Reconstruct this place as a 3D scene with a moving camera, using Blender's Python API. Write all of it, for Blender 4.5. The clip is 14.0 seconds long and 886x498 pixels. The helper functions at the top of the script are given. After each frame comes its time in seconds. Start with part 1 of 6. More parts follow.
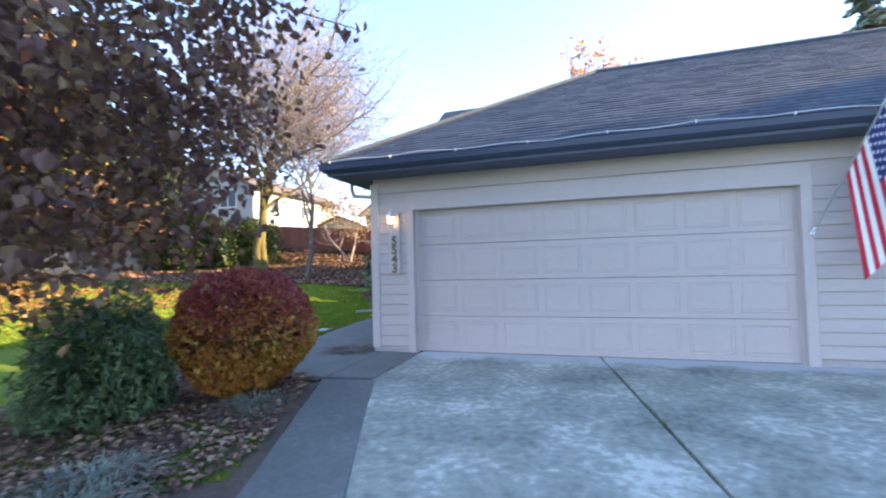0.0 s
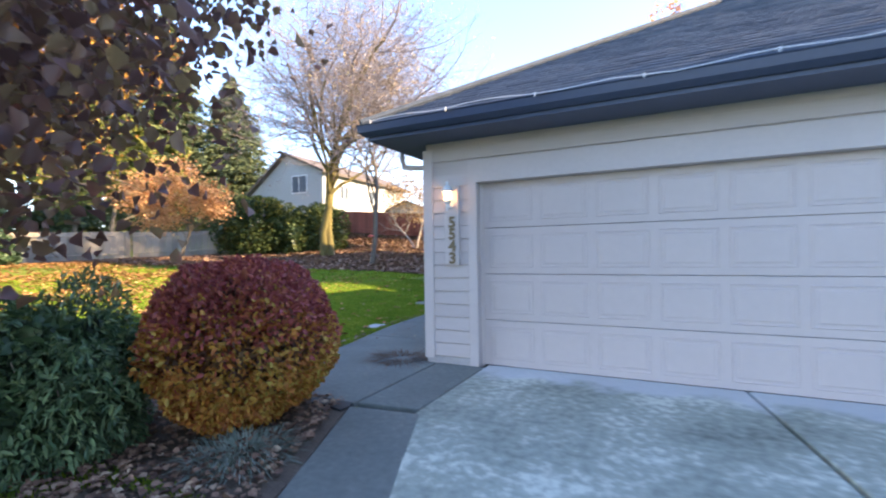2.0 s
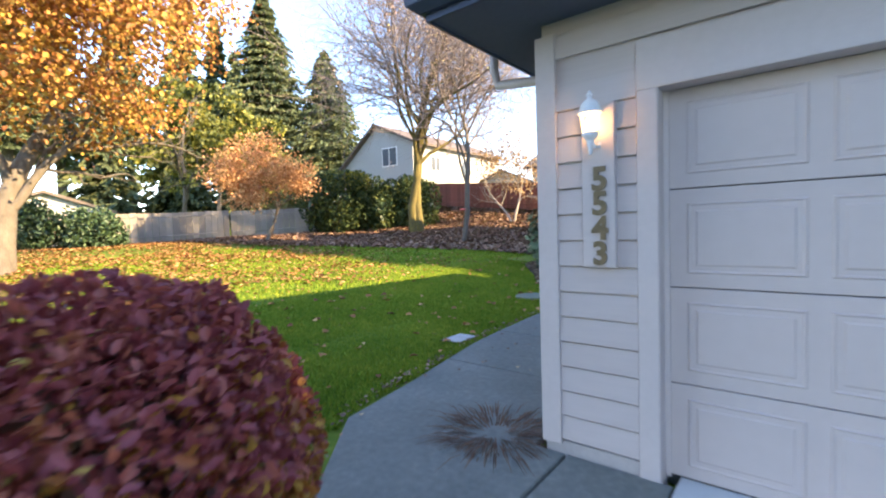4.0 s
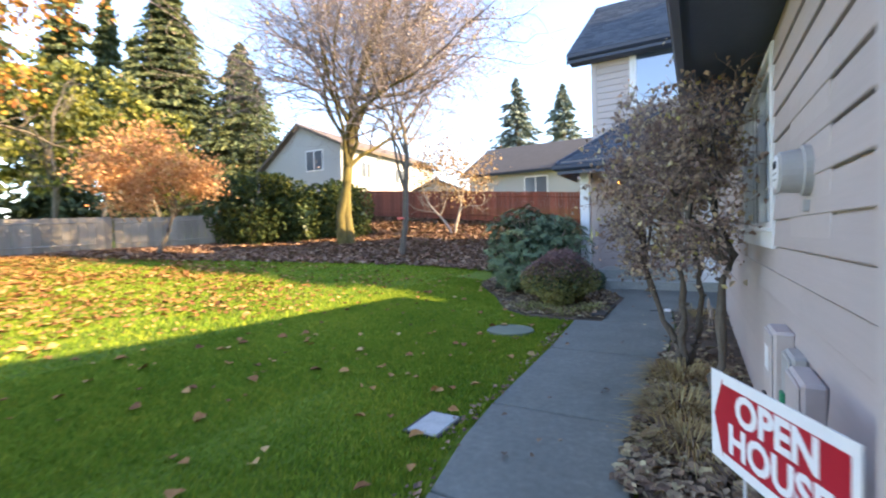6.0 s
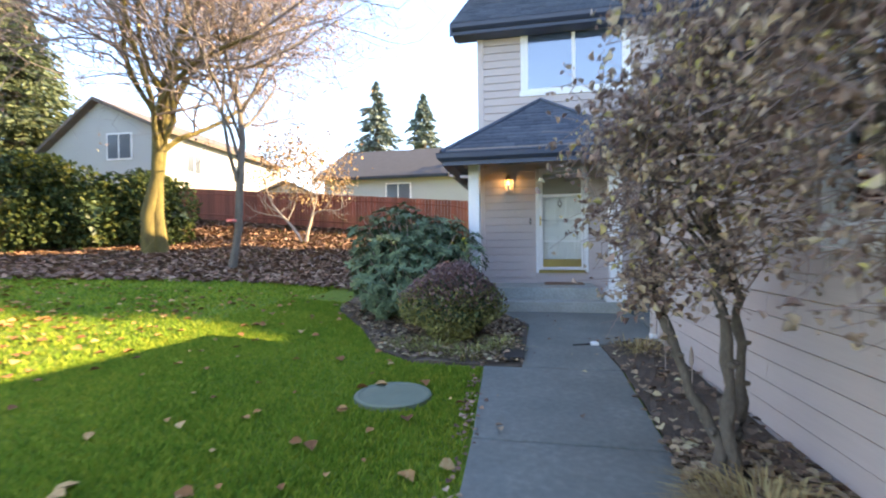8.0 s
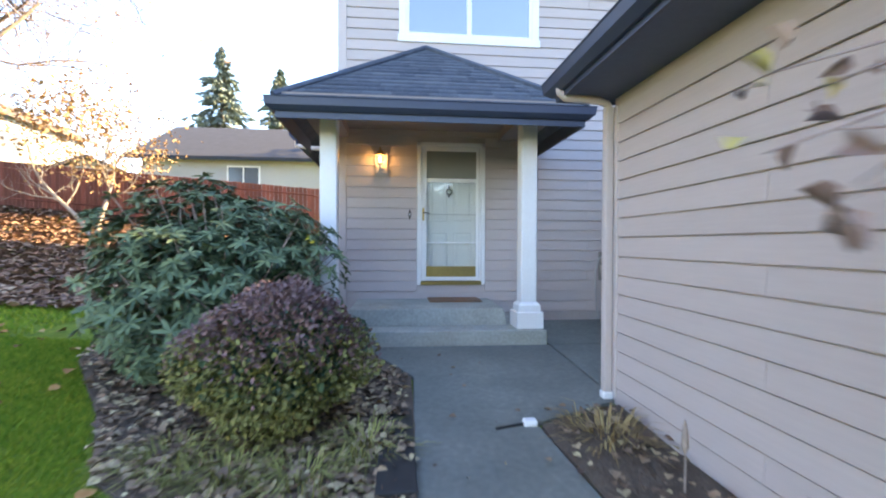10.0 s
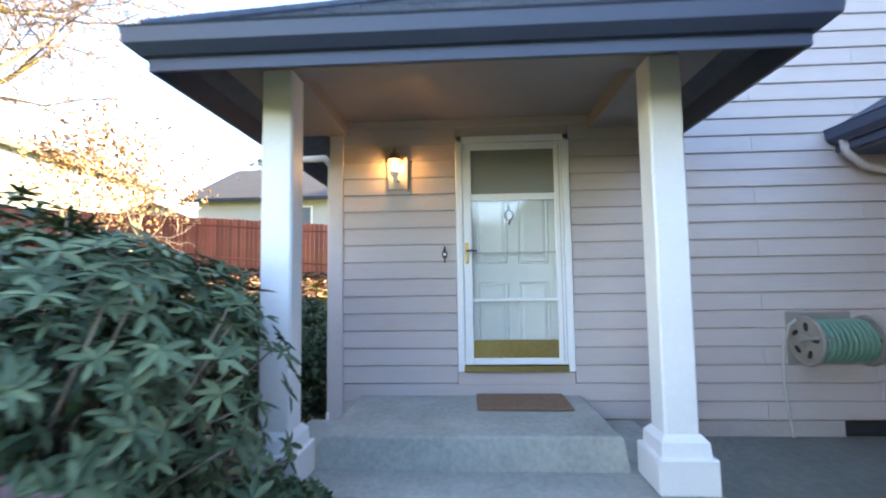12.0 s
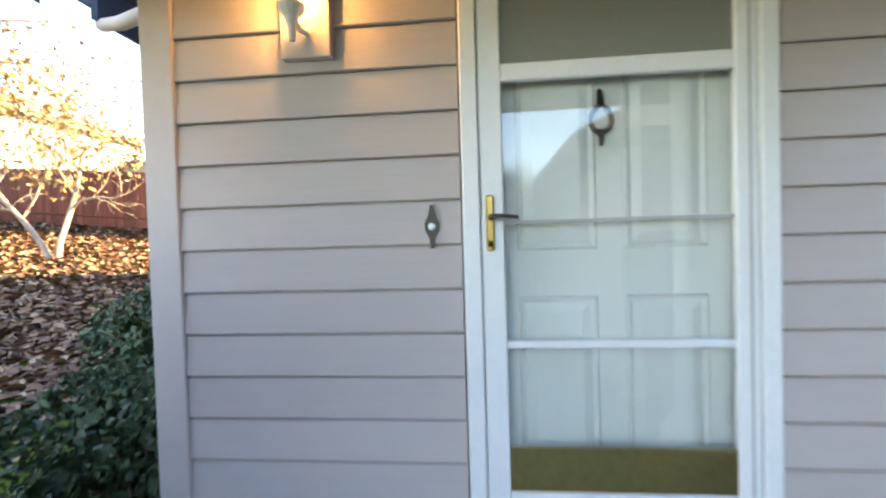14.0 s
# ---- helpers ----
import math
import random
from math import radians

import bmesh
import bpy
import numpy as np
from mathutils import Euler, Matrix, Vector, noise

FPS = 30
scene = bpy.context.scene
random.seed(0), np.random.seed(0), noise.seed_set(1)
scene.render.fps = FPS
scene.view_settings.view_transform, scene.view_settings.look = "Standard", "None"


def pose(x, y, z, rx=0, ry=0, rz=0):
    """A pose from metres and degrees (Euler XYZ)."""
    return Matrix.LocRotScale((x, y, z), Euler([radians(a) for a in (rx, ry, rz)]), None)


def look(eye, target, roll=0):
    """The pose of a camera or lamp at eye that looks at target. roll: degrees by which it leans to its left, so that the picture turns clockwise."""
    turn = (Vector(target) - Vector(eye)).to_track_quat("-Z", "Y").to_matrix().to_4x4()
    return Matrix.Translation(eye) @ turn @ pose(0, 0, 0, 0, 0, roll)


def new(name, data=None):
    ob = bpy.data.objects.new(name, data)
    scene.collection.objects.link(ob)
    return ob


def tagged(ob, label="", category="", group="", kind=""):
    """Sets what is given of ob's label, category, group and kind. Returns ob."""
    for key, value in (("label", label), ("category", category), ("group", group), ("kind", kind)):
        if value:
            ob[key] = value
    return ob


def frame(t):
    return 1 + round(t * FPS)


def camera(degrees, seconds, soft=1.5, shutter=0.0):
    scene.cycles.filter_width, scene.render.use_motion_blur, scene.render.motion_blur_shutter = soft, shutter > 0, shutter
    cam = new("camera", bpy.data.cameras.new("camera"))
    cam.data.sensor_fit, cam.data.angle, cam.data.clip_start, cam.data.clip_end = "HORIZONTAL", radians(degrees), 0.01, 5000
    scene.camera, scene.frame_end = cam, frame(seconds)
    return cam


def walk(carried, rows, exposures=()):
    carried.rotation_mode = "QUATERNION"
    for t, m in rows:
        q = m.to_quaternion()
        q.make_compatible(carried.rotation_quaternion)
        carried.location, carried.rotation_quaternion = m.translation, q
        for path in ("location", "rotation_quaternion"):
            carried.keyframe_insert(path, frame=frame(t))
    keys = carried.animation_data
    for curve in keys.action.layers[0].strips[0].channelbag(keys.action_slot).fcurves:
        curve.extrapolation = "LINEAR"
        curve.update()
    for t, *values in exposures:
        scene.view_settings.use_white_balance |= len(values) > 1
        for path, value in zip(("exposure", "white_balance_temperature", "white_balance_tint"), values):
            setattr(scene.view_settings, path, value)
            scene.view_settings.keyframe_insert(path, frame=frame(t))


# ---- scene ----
EXPOSURES = ((0.0, 2.3, 6050, 20), (3.0, 2.4, 6150, 20), (3.7, 2.4, 6250, 19), (6.0, 2.5, 6500, 18), (9.0, 2.8, 6700, 18), (11.4, 3.25, 6450, 15), (12.5, 3.33, 6850, 14), (14.0, 3.35, 7200, 13))
PATH = [
    (0, (3.111, -6.322, 1.291), (2.509, -4.416, 1.362), -1.5),
    (0.5, (3.095, -6.184, 1.314), (2.62, -4.243, 1.385), -0.7),
    (1, (3.031, -5.814, 1.286), (2.339, -3.938, 1.335), -0.9),
    (1.5, (2.824, -5.331, 1.313), (2.024, -3.498, 1.346), 0.1),
    (2, (2.62, -4.846, 1.322), (1.729, -3.055, 1.338), -0.9),
    (2.5, (2.317, -4.347, 1.351), (1.223, -2.674, 1.379), -2.0),
    (3, (1.959, -3.812, 1.354), (0.89, -2.122, 1.35), -2.9),
    (3.5, (1.671, -3.178, 1.459), (0.538, -1.535, 1.324), -0.6),
    (3.7, (1.515, -2.935, 1.43), (0.264, -1.377, 1.332), -1.8),
    (5.8, (-0.276, -1.113, 1.438), (-1.326, 0.589, 1.394), -1.5),
    (6, (-0.426, -0.944, 1.433), (-1.409, 0.797, 1.381), -1.5),
    (6.5, (-0.806, -0.471, 1.474), (-1.572, 1.376, 1.439), -2.7),
    (7, (-1.093, 0.065, 1.48), (-1.762, 1.95, 1.517), -3.2),
    (7.5, (-1.395, 0.737, 1.427), (-1.944, 2.658, 1.507), -2.0),
    (8, (-1.602, 1.423, 1.352), (-1.99, 3.385, 1.344), -0.6),
    (8.5, (-1.786, 2.091, 1.316), (-2.056, 4.072, 1.309), -1.4),
    (9, (-1.882, 2.722, 1.31), (-1.82, 4.72, 1.281), -1.8),
    (11.5, (-1.532, 6.105, 1.636), (-1.295, 8.091, 1.678), 0.7),
    (12, (-1.43, 6.72, 1.613), (-1.537, 8.712, 1.756), -0.8),
    (12.5, (-1.356, 7.414, 1.71), (-1.355, 9.414, 1.734), 0.2),
    (13, (-1.393, 8.076, 1.756), (-1.557, 10.068, 1.695), -0.1),
    (13.5, (-1.439, 8.699, 1.779), (-1.527, 10.692, 1.625), -2.8),
    (14, (-1.45, 9.22, 1.817), (-1.639, 11.211, 1.765), -1.7),
]

cam = camera(89.0, 14.0, 2.0, 0.5)
walk(cam, [(t, look(*p)) for t, *p in PATH], EXPOSURES)


# ---- world and sun ----
SUN_AZ, SUN_EL = radians(76.0), radians(25.5)   # where the sun stands: angle from +y towards +x, and height
world = bpy.data.worlds.new("world")
scene.world = world
world.use_nodes = True
wn = world.node_tree.nodes
sky = wn.new("ShaderNodeTexSky")
sky.sky_type, sky.sun_disc = "NISHITA", False
sky.sun_elevation, sky.sun_rotation = SUN_EL, SUN_AZ
sky.altitude, sky.air_density, sky.dust_density, sky.ozone_density = 50.0, 1.0, 0.15, 1.6
world.node_tree.links.new(sky.outputs[0], wn["Background"].inputs[0])
wn["Background"].inputs[1].default_value = 0.15
sun = new("sun", bpy.data.lights.new("sun", "SUN"))
sun.data.energy, sun.data.angle, sun.data.color = 4.6, radians(0.6), (1.0, 0.74, 0.37)
sun.matrix_world = look((0, 0, 0), (-math.cos(SUN_EL) * math.sin(SUN_AZ), -math.cos(SUN_EL) * math.cos(SUN_AZ), -math.sin(SUN_EL)))



# ---- materials ----
def mat(name, stops, scale=4.0, rough=0.7, metal=0.0, bump=0.0, bump_scale=None, island=0.0, obrand=0.0, fine=0.5, stretch=(1, 1, 1), spec=0.5, coat=0.0, thin=0.0):
    """A surface: a colour ramp over two scales of noise, shifted piece by piece, with a fine relief."""
    m = bpy.data.materials.new(name)
    m.use_nodes = True
    nt = m.node_tree
    n, l = nt.nodes, nt.links
    bsdf = n["Principled BSDF"]
    tc = n.new("ShaderNodeTexCoord")
    mp = n.new("ShaderNodeMapping")
    mp.inputs["Scale"].default_value = stretch
    l.new(tc.outputs["Object"], mp.inputs[0])
    big = n.new("ShaderNodeTexNoise")
    big.inputs["Scale"].default_value, big.inputs["Detail"].default_value = scale, 3
    small = n.new("ShaderNodeTexNoise")
    small.inputs["Scale"].default_value, small.inputs["Detail"].default_value = scale * 12, 4
    l.new(mp.outputs[0], big.inputs[0])
    l.new(mp.outputs[0], small.inputs[0])
    mix = n.new("ShaderNodeMix")
    mix.inputs[0].default_value = fine
    l.new(big.outputs[0], mix.inputs[2])
    l.new(small.outputs[0], mix.inputs[3])
    value = mix.outputs[0]
    for amount, node, out in ((island, "ShaderNodeNewGeometry", "Random Per Island"), (obrand, "ShaderNodeObjectInfo", "Random")):
        if amount:
            g = n.new(node)
            ma = n.new("ShaderNodeMath")
            ma.operation = "MULTIPLY_ADD"
            ma.inputs[1].default_value = amount
            sub = n.new("ShaderNodeMath")
            sub.operation = "SUBTRACT"
            sub.inputs[1].default_value = 0.5
            l.new(g.outputs[out], sub.inputs[0])
            l.new(sub.outputs[0], ma.inputs[0])
            l.new(value, ma.inputs[2])
            value = ma.outputs[0]
    ramp = n.new("ShaderNodeValToRGB")
    while len(ramp.color_ramp.elements) < len(stops):
        ramp.color_ramp.elements.new(0.5)
    for e, (p, c) in zip(ramp.color_ramp.elements, stops):
        e.position, e.color = p, (*c, 1)
    l.new(value, ramp.inputs[0])
    l.new(ramp.outputs[0], bsdf.inputs["Base Color"])
    bsdf.inputs["Roughness"].default_value, bsdf.inputs["Metallic"].default_value = rough, metal
    bsdf.inputs["Specular IOR Level"].default_value = spec
    bsdf.inputs["Coat Weight"].default_value = coat
    if thin:
        tl, mx = n.new("ShaderNodeBsdfTranslucent"), n.new("ShaderNodeMixShader")
        mx.inputs[0].default_value = thin
        l.new(ramp.outputs[0], tl.inputs[0])
        l.new(bsdf.outputs[0], mx.inputs[1])
        l.new(tl.outputs[0], mx.inputs[2])
        l.new(mx.outputs[0], n["Material Output"].inputs[0])
    if bump:
        b = n.new("ShaderNodeBump")
        b.inputs["Strength"].default_value, b.inputs["Distance"].default_value = bump, 0.02
        t = n.new("ShaderNodeTexNoise")
        t.inputs["Scale"].default_value, t.inputs["Detail"].default_value = bump_scale or scale * 10, 5
        l.new(mp.outputs[0], t.inputs[0])
        l.new(t.outputs[0], b.inputs["Height"])
        l.new(b.outputs[0], bsdf.inputs["Normal"])
    return m


def tones(c, d=0.15, lo=0.3, hi=0.7):
    """A ramp round one colour."""
    return [(lo, tuple(v * (1 - d) for v in c)), (hi, tuple(min(1, v * (1 + d)) for v in c))]


def glow(name, c, strength):
    m = bpy.data.materials.new(name)
    m.use_nodes = True
    b = m.node_tree.nodes["Principled BSDF"]
    b.inputs["Base Color"].default_value = (*c, 1)
    b.inputs["Emission Color"].default_value, b.inputs["Emission Strength"].default_value = (*c, 1), strength
    return m


def clear(name, c=(1, 1, 1), mixed=0.12, rough=0.02):
    """Thin glass: mostly clear, with a real reflection."""
    m = bpy.data.materials.new(name)
    m.use_nodes = True
    n, l = m.node_tree.nodes, m.node_tree.links
    n.remove(n["Principled BSDF"])
    tr, gl, mx, fr = n.new("ShaderNodeBsdfTransparent"), n.new("ShaderNodeBsdfGlossy"), n.new("ShaderNodeMixShader"), n.new("ShaderNodeFresnel")
    ad = n.new("ShaderNodeMath")
    ad.operation = "ADD"
    ad.inputs[1].default_value = mixed
    fr.inputs[0].default_value = 1.5
    tr.inputs[0].default_value = (*c, 1)
    gl.inputs["Roughness"].default_value = rough
    l.new(fr.outputs[0], ad.inputs[0])
    l.new(ad.outputs[0], mx.inputs[0])
    l.new(tr.outputs[0], mx.inputs[1])
    l.new(gl.outputs[0], mx.inputs[2])
    l.new(mx.outputs[0], n["Material Output"].inputs[0])
    return m


SIDING = mat("siding_paint", tones((0.49, 0.425, 0.402), 0.06), 1.3, 0.62, bump=0.10, bump_scale=90, obrand=0.25, stretch=(0.25, 0.25, 3))
TRIM = mat("trim_paint", tones((0.52, 0.455, 0.432), 0.05), 2.0, 0.6, bump=0.06, bump_scale=60)
DOORPAINT = mat("garage_door_paint", tones((0.50, 0.43, 0.405), 0.04), 1.0, 0.5, bump=0.05, bump_scale=150)
FASCIA = mat("fascia_paint", tones((0.044, 0.058, 0.10), 0.1), 2.0, 0.45)
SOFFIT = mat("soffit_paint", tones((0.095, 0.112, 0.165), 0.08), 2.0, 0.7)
PORCHSOFFIT = mat("porch_ceiling_paint", tones((0.27, 0.235, 0.22), 0.06), 2.0, 0.7)
SHINGLE = mat("asphalt_shingle", [(0.25, (0.044, 0.056, 0.08)), (0.5, (0.074, 0.092, 0.125)), (0.8, (0.112, 0.132, 0.165))], 9.0, 0.9, bump=0.5, bump_scale=160, island=0.35)
WHITE = mat("white_paint", tones((0.80, 0.80, 0.79), 0.04), 3.0, 0.45, bump=0.04, bump_scale=40)
CONCRETE = mat("pale_concrete", [(0.34, (0.17, 0.185, 0.148)), (0.44, (0.28, 0.298, 0.238)), (0.55, (0.39, 0.405, 0.325)), (0.64, (0.64, 0.65, 0.53))], 1.1, 0.85, bump=0.3, bump_scale=120, fine=0.42)


def bleach(m, start, reach, colour):
    """Lays an uneven bleached band over a slab from y = start on, where washing water has run off."""
    n, l = m.node_tree.nodes, m.node_tree.links
    bsdf = n["Principled BSDF"]
    base = bsdf.inputs["Base Color"].links[0].from_socket
    tc, sep, no, add, rng_, mx = n.new("ShaderNodeTexCoord"), n.new("ShaderNodeSeparateXYZ"), n.new("ShaderNodeTexNoise"), n.new("ShaderNodeMath"), n.new("ShaderNodeMapRange"), n.new("ShaderNodeMix")
    l.new(tc.outputs["Object"], sep.inputs[0])
    l.new(tc.outputs["Object"], no.inputs[0])
    no.inputs["Scale"].default_value, no.inputs["Detail"].default_value = 2.6, 5
    add.operation = "MULTIPLY_ADD"
    add.inputs[1].default_value = 0.9
    l.new(no.outputs[0], add.inputs[0])
    l.new(sep.outputs[1], add.inputs[2])
    rng_.interpolation_type = "SMOOTHSTEP"
    rng_.inputs["From Min"].default_value, rng_.inputs["From Max"].default_value = start + 0.45, start + 0.45 + reach
    rng_.inputs["To Max"].default_value = 0.85
    l.new(add.outputs[0], rng_.inputs["Value"])
    mx.data_type = "RGBA"
    mx.inputs[7].default_value = (*colour, 1)
    l.new(rng_.outputs[0], mx.inputs[0])
    l.new(base, mx.inputs[6])
    l.new(mx.outputs[2], bsdf.inputs["Base Color"])


bleach(CONCRETE, -0.46, 0.32, (0.60, 0.605, 0.59))
PATHCON = mat("dark_concrete", [(0.25, (0.115, 0.125, 0.11)), (0.55, (0.178, 0.188, 0.165)), (0.8, (0.26, 0.27, 0.238))], 1.6, 0.85, bump=0.35, bump_scale=140, fine=0.5)
STEPCON = mat("step_concrete", [(0.25, (0.24, 0.252, 0.225)), (0.55, (0.37, 0.385, 0.345)), (0.8, (0.50, 0.515, 0.465))], 2.4, 0.85, bump=0.4, bump_scale=110, fine=0.5)
FOUND = mat("foundation_paint", tones((0.40, 0.36, 0.34), 0.1), 3.0, 0.8, bump=0.3, bump_scale=50)
SOIL = mat("garden_soil", [(0.3, (0.075, 0.055, 0.04)), (0.6, (0.14, 0.105, 0.075)), (0.8, (0.21, 0.165, 0.115))], 6.0, 0.95, bump=0.9, bump_scale=40)
DARKBARK = mat("dark_bark", [(0.25, (0.06, 0.048, 0.04)), (0.55, (0.13, 0.108, 0.085)), (0.8, (0.23, 0.21, 0.15))], 7.0, 0.9, bump=0.8, bump_scale=40, stretch=(1, 1, 0.3))
GRASS = mat("lawn_grass", [(0.25, (0.065, 0.115, 0.014)), (0.5, (0.125, 0.185, 0.02)), (0.75, (0.23, 0.26, 0.035))], 0.9, 0.9, bump=0.9, bump_scale=60, fine=0.6, spec=0.15)
BLADE = mat("grass_blade", [(0.2, (0.085, 0.17, 0.018)), (0.5, (0.185, 0.29, 0.026)), (0.85, (0.42, 0.41, 0.05))], 0.8, 0.85, island=0.45, thin=0.30, spec=0.15)
DRIED = mat("fallen_leaf", [(0.15, (0.15, 0.065, 0.028)), (0.45, (0.30, 0.14, 0.05)), (0.7, (0.41, 0.22, 0.08)), (0.97, (0.52, 0.37, 0.17))], 4.0, 0.85, island=0.8, spec=0.2)
MULCHLEAF = mat("leaf_litter", [(0.15, (0.10, 0.055, 0.038)), (0.45, (0.21, 0.118, 0.075)), (0.75, (0.33, 0.20, 0.125)), (0.97, (0.50, 0.38, 0.25))], 4.0, 0.8, island=0.8)
BARK = mat("bark", [(0.25, (0.06, 0.05, 0.04)), (0.55, (0.14, 0.12, 0.095)), (0.8, (0.24, 0.21, 0.17))], 7.0, 0.9, bump=0.8, bump_scale=30, stretch=(1, 1, 0.3))
MOSSBARK = mat("mossy_bark", [(0.25, (0.05, 0.042, 0.02)), (0.5, (0.13, 0.11, 0.035)), (0.8, (0.28, 0.225, 0.06))], 5.0, 0.9, bump=0.8, bump_scale=30, stretch=(1, 1, 0.3))
SHRUBTWIG = mat("grey_brown_twig", tones((0.30, 0.225, 0.195), 0.4), 9.0, 0.9)
TWIG = mat("twig_bark", tones((0.34, 0.275, 0.23), 0.35), 8.0, 0.9)
BRANCH = mat("brown_branch", tones((0.215, 0.178, 0.165), 0.3), 8.0, 0.9)
PALEBARK = mat("pale_bark", tones((0.36, 0.31, 0.26), 0.3), 8.0, 0.85, bump=0.4)
REDLEAF = mat("barberry_leaf", [(0.1, (0.20, 0.055, 0.07)), (0.45, (0.37, 0.085, 0.085)), (0.75, (0.46, 0.14, 0.07)), (0.95, (0.54, 0.27, 0.08))], 0.9, 0.55, island=0.45, fine=0.15, thin=0.30)
AMBERLEAF = mat("amber_barberry_leaf", [(0.1, (0.32, 0.08, 0.035)), (0.4, (0.50, 0.20, 0.04)), (0.7, (0.54, 0.32, 0.055)), (0.95, (0.40, 0.37, 0.08))], 0.9, 0.55, island=0.6, fine=0.15, thin=0.30)
MAPLELEAF = mat("dark_maple_leaf", [(0.15, (0.10, 0.05, 0.048)), (0.42, (0.18, 0.085, 0.065)), (0.66, (0.27, 0.17, 0.075)), (0.8, (0.24, 0.10, 0.07)), (0.95, (0.42, 0.12, 0.085))], 0.8, 0.5, island=0.5, thin=0.30)
# Leaf colour of dark evergreens, and of shrub cores as painted inner shade.
DARKLEAF = mat("evergreen_and_core_shade_leaf", [(0.2, (0.02, 0.045, 0.022)), (0.5, (0.042, 0.085, 0.038)), (0.85, (0.10, 0.15, 0.07))], 2.0, 0.5, island=0.6)
RHODO = mat("rhododendron_leaf", [(0.2, (0.048, 0.080, 0.044)), (0.5, (0.088, 0.132, 0.066)), (0.85, (0.17, 0.222, 0.112))], 2.0, 0.6, island=0.6, spec=0.3)
YELLEAF = mat("yellow_green_leaf", [(0.2, (0.05, 0.07, 0.015)), (0.5, (0.14, 0.16, 0.025)), (0.85, (0.34, 0.32, 0.05))], 2.0, 0.55, island=0.7, thin=0.30)
HEDGELEAF = mat("hedge_leaf", [(0.2, (0.025, 0.048, 0.018)), (0.5, (0.05, 0.08, 0.025)), (0.85, (0.13, 0.145, 0.035))], 1.0, 0.65, island=0.5, thin=0.15, spec=0.25)
ORANGE = mat("orange_leaf", [(0.15, (0.24, 0.09, 0.03)), (0.5, (0.42, 0.20, 0.045)), (0.85, (0.52, 0.36, 0.07))], 0.6, 0.6, island=0.7, thin=0.30)
PEACH = mat("peach_leaf", [(0.15, (0.40, 0.19, 0.09)), (0.5, (0.58, 0.31, 0.14)), (0.85, (0.70, 0.46, 0.23))], 0.9, 0.6, island=0.7, thin=0.30)
DEADLEAF = mat("withered_leaf", [(0.1, (0.25, 0.165, 0.135)), (0.4, (0.45, 0.32, 0.25)), (0.68, (0.58, 0.45, 0.33)), (0.9, (0.64, 0.52, 0.32)), (1.0, (0.64, 0.56, 0.18))], 2.0, 0.75, island=0.95, thin=0.30)
NEEDLE = mat("conifer_needles", [(0.2, (0.05, 0.075, 0.038)), (0.5, (0.09, 0.12, 0.05)), (0.85, (0.17, 0.175, 0.058))], 0.25, 0.8, island=0.45, thin=0.15)
# Paler and greyer than fir green: distance haze is mixed into this colour.
HAZENEEDLE = mat("haze_tinted_needles", [(0.2, (0.13, 0.165, 0.135)), (0.8, (0.21, 0.25, 0.19))], 0.3, 0.8, island=0.6)
PALEDRY = mat("pale_dry_leaf", [(0.12, (0.10, 0.065, 0.045)), (0.42, (0.22, 0.145, 0.09)), (0.74, (0.36, 0.26, 0.16)), (0.97, (0.54, 0.46, 0.25))], 4.0, 0.75, island=0.85)
DRYGRASS = mat("dry_grass", [(0.2, (0.23, 0.145, 0.06)), (0.5, (0.42, 0.30, 0.12)), (0.85, (0.54, 0.44, 0.19))], 2.0, 0.8, island=0.7)
YEW = mat("evergreen_spray", [(0.2, (0.055, 0.105, 0.05)), (0.5, (0.11, 0.19, 0.085)), (0.85, (0.24, 0.32, 0.15))], 2.0, 0.55, island=0.6, thin=0.2)
LAVENDER = mat("silver_leaf", [(0.2, (0.13, 0.17, 0.12)), (0.8, (0.34, 0.38, 0.31))], 2.0, 0.7, island=0.6)
REDFENCE = mat("red_stained_cedar", tones((0.20, 0.064, 0.04), 0.25), 3.0, 0.75, bump=0.3, obrand=0.5, stretch=(4, 4, 0.5))
GREYFENCE = mat("weathered_fence", tones((0.30, 0.265, 0.22), 0.2), 3.0, 0.85, bump=0.3, obrand=0.5, stretch=(4, 4, 0.5))
NWALL = mat("pale_siding_paint", tones((0.40, 0.40, 0.385), 0.05), 1.0, 0.7)
# Set below plain asphalt grey: the shade over this roof is in the colour.
NROOF = mat("neighbour_shingle", tones((0.032, 0.035, 0.042), 0.25), 3.0, 0.9)
BROWNROOF = mat("brown_shingle", tones((0.13, 0.105, 0.09), 0.25), 3.0, 0.9)
BRASS = mat("brass", tones((0.55, 0.40, 0.13), 0.1), 5.0, 0.3, metal=1.0)
AGEDBRASS = mat("aged_brass", tones((0.34, 0.24, 0.10), 0.2), 8.0, 0.4, metal=0.8)
DULLBRASS = mat("dull_brass_kick_plate", tones((0.40, 0.33, 0.14), 0.15), 3.0, 0.28, metal=1.0)
IRON = mat("dark_iron", tones((0.06, 0.05, 0.04), 0.2), 8.0, 0.45, metal=0.7)
GALV = mat("grey_enamel", tones((0.42, 0.41, 0.40), 0.08), 3.0, 0.5)
# Near-black that paints in the dark of rooms and holes; also the meter display.
DARK = mat("unlit_black", tones((0.02, 0.02, 0.022), 0.1), 2.0, 0.9)
DOORWHITE = mat("door_white_paint", tones((0.78, 0.78, 0.74), 0.03), 2.0, 0.4)
GLASS = clear("window_glass", (0.9, 0.94, 0.96), 0.10)
STORMGLASS = clear("storm_door_glass", (0.97, 0.98, 0.98), 0.02)
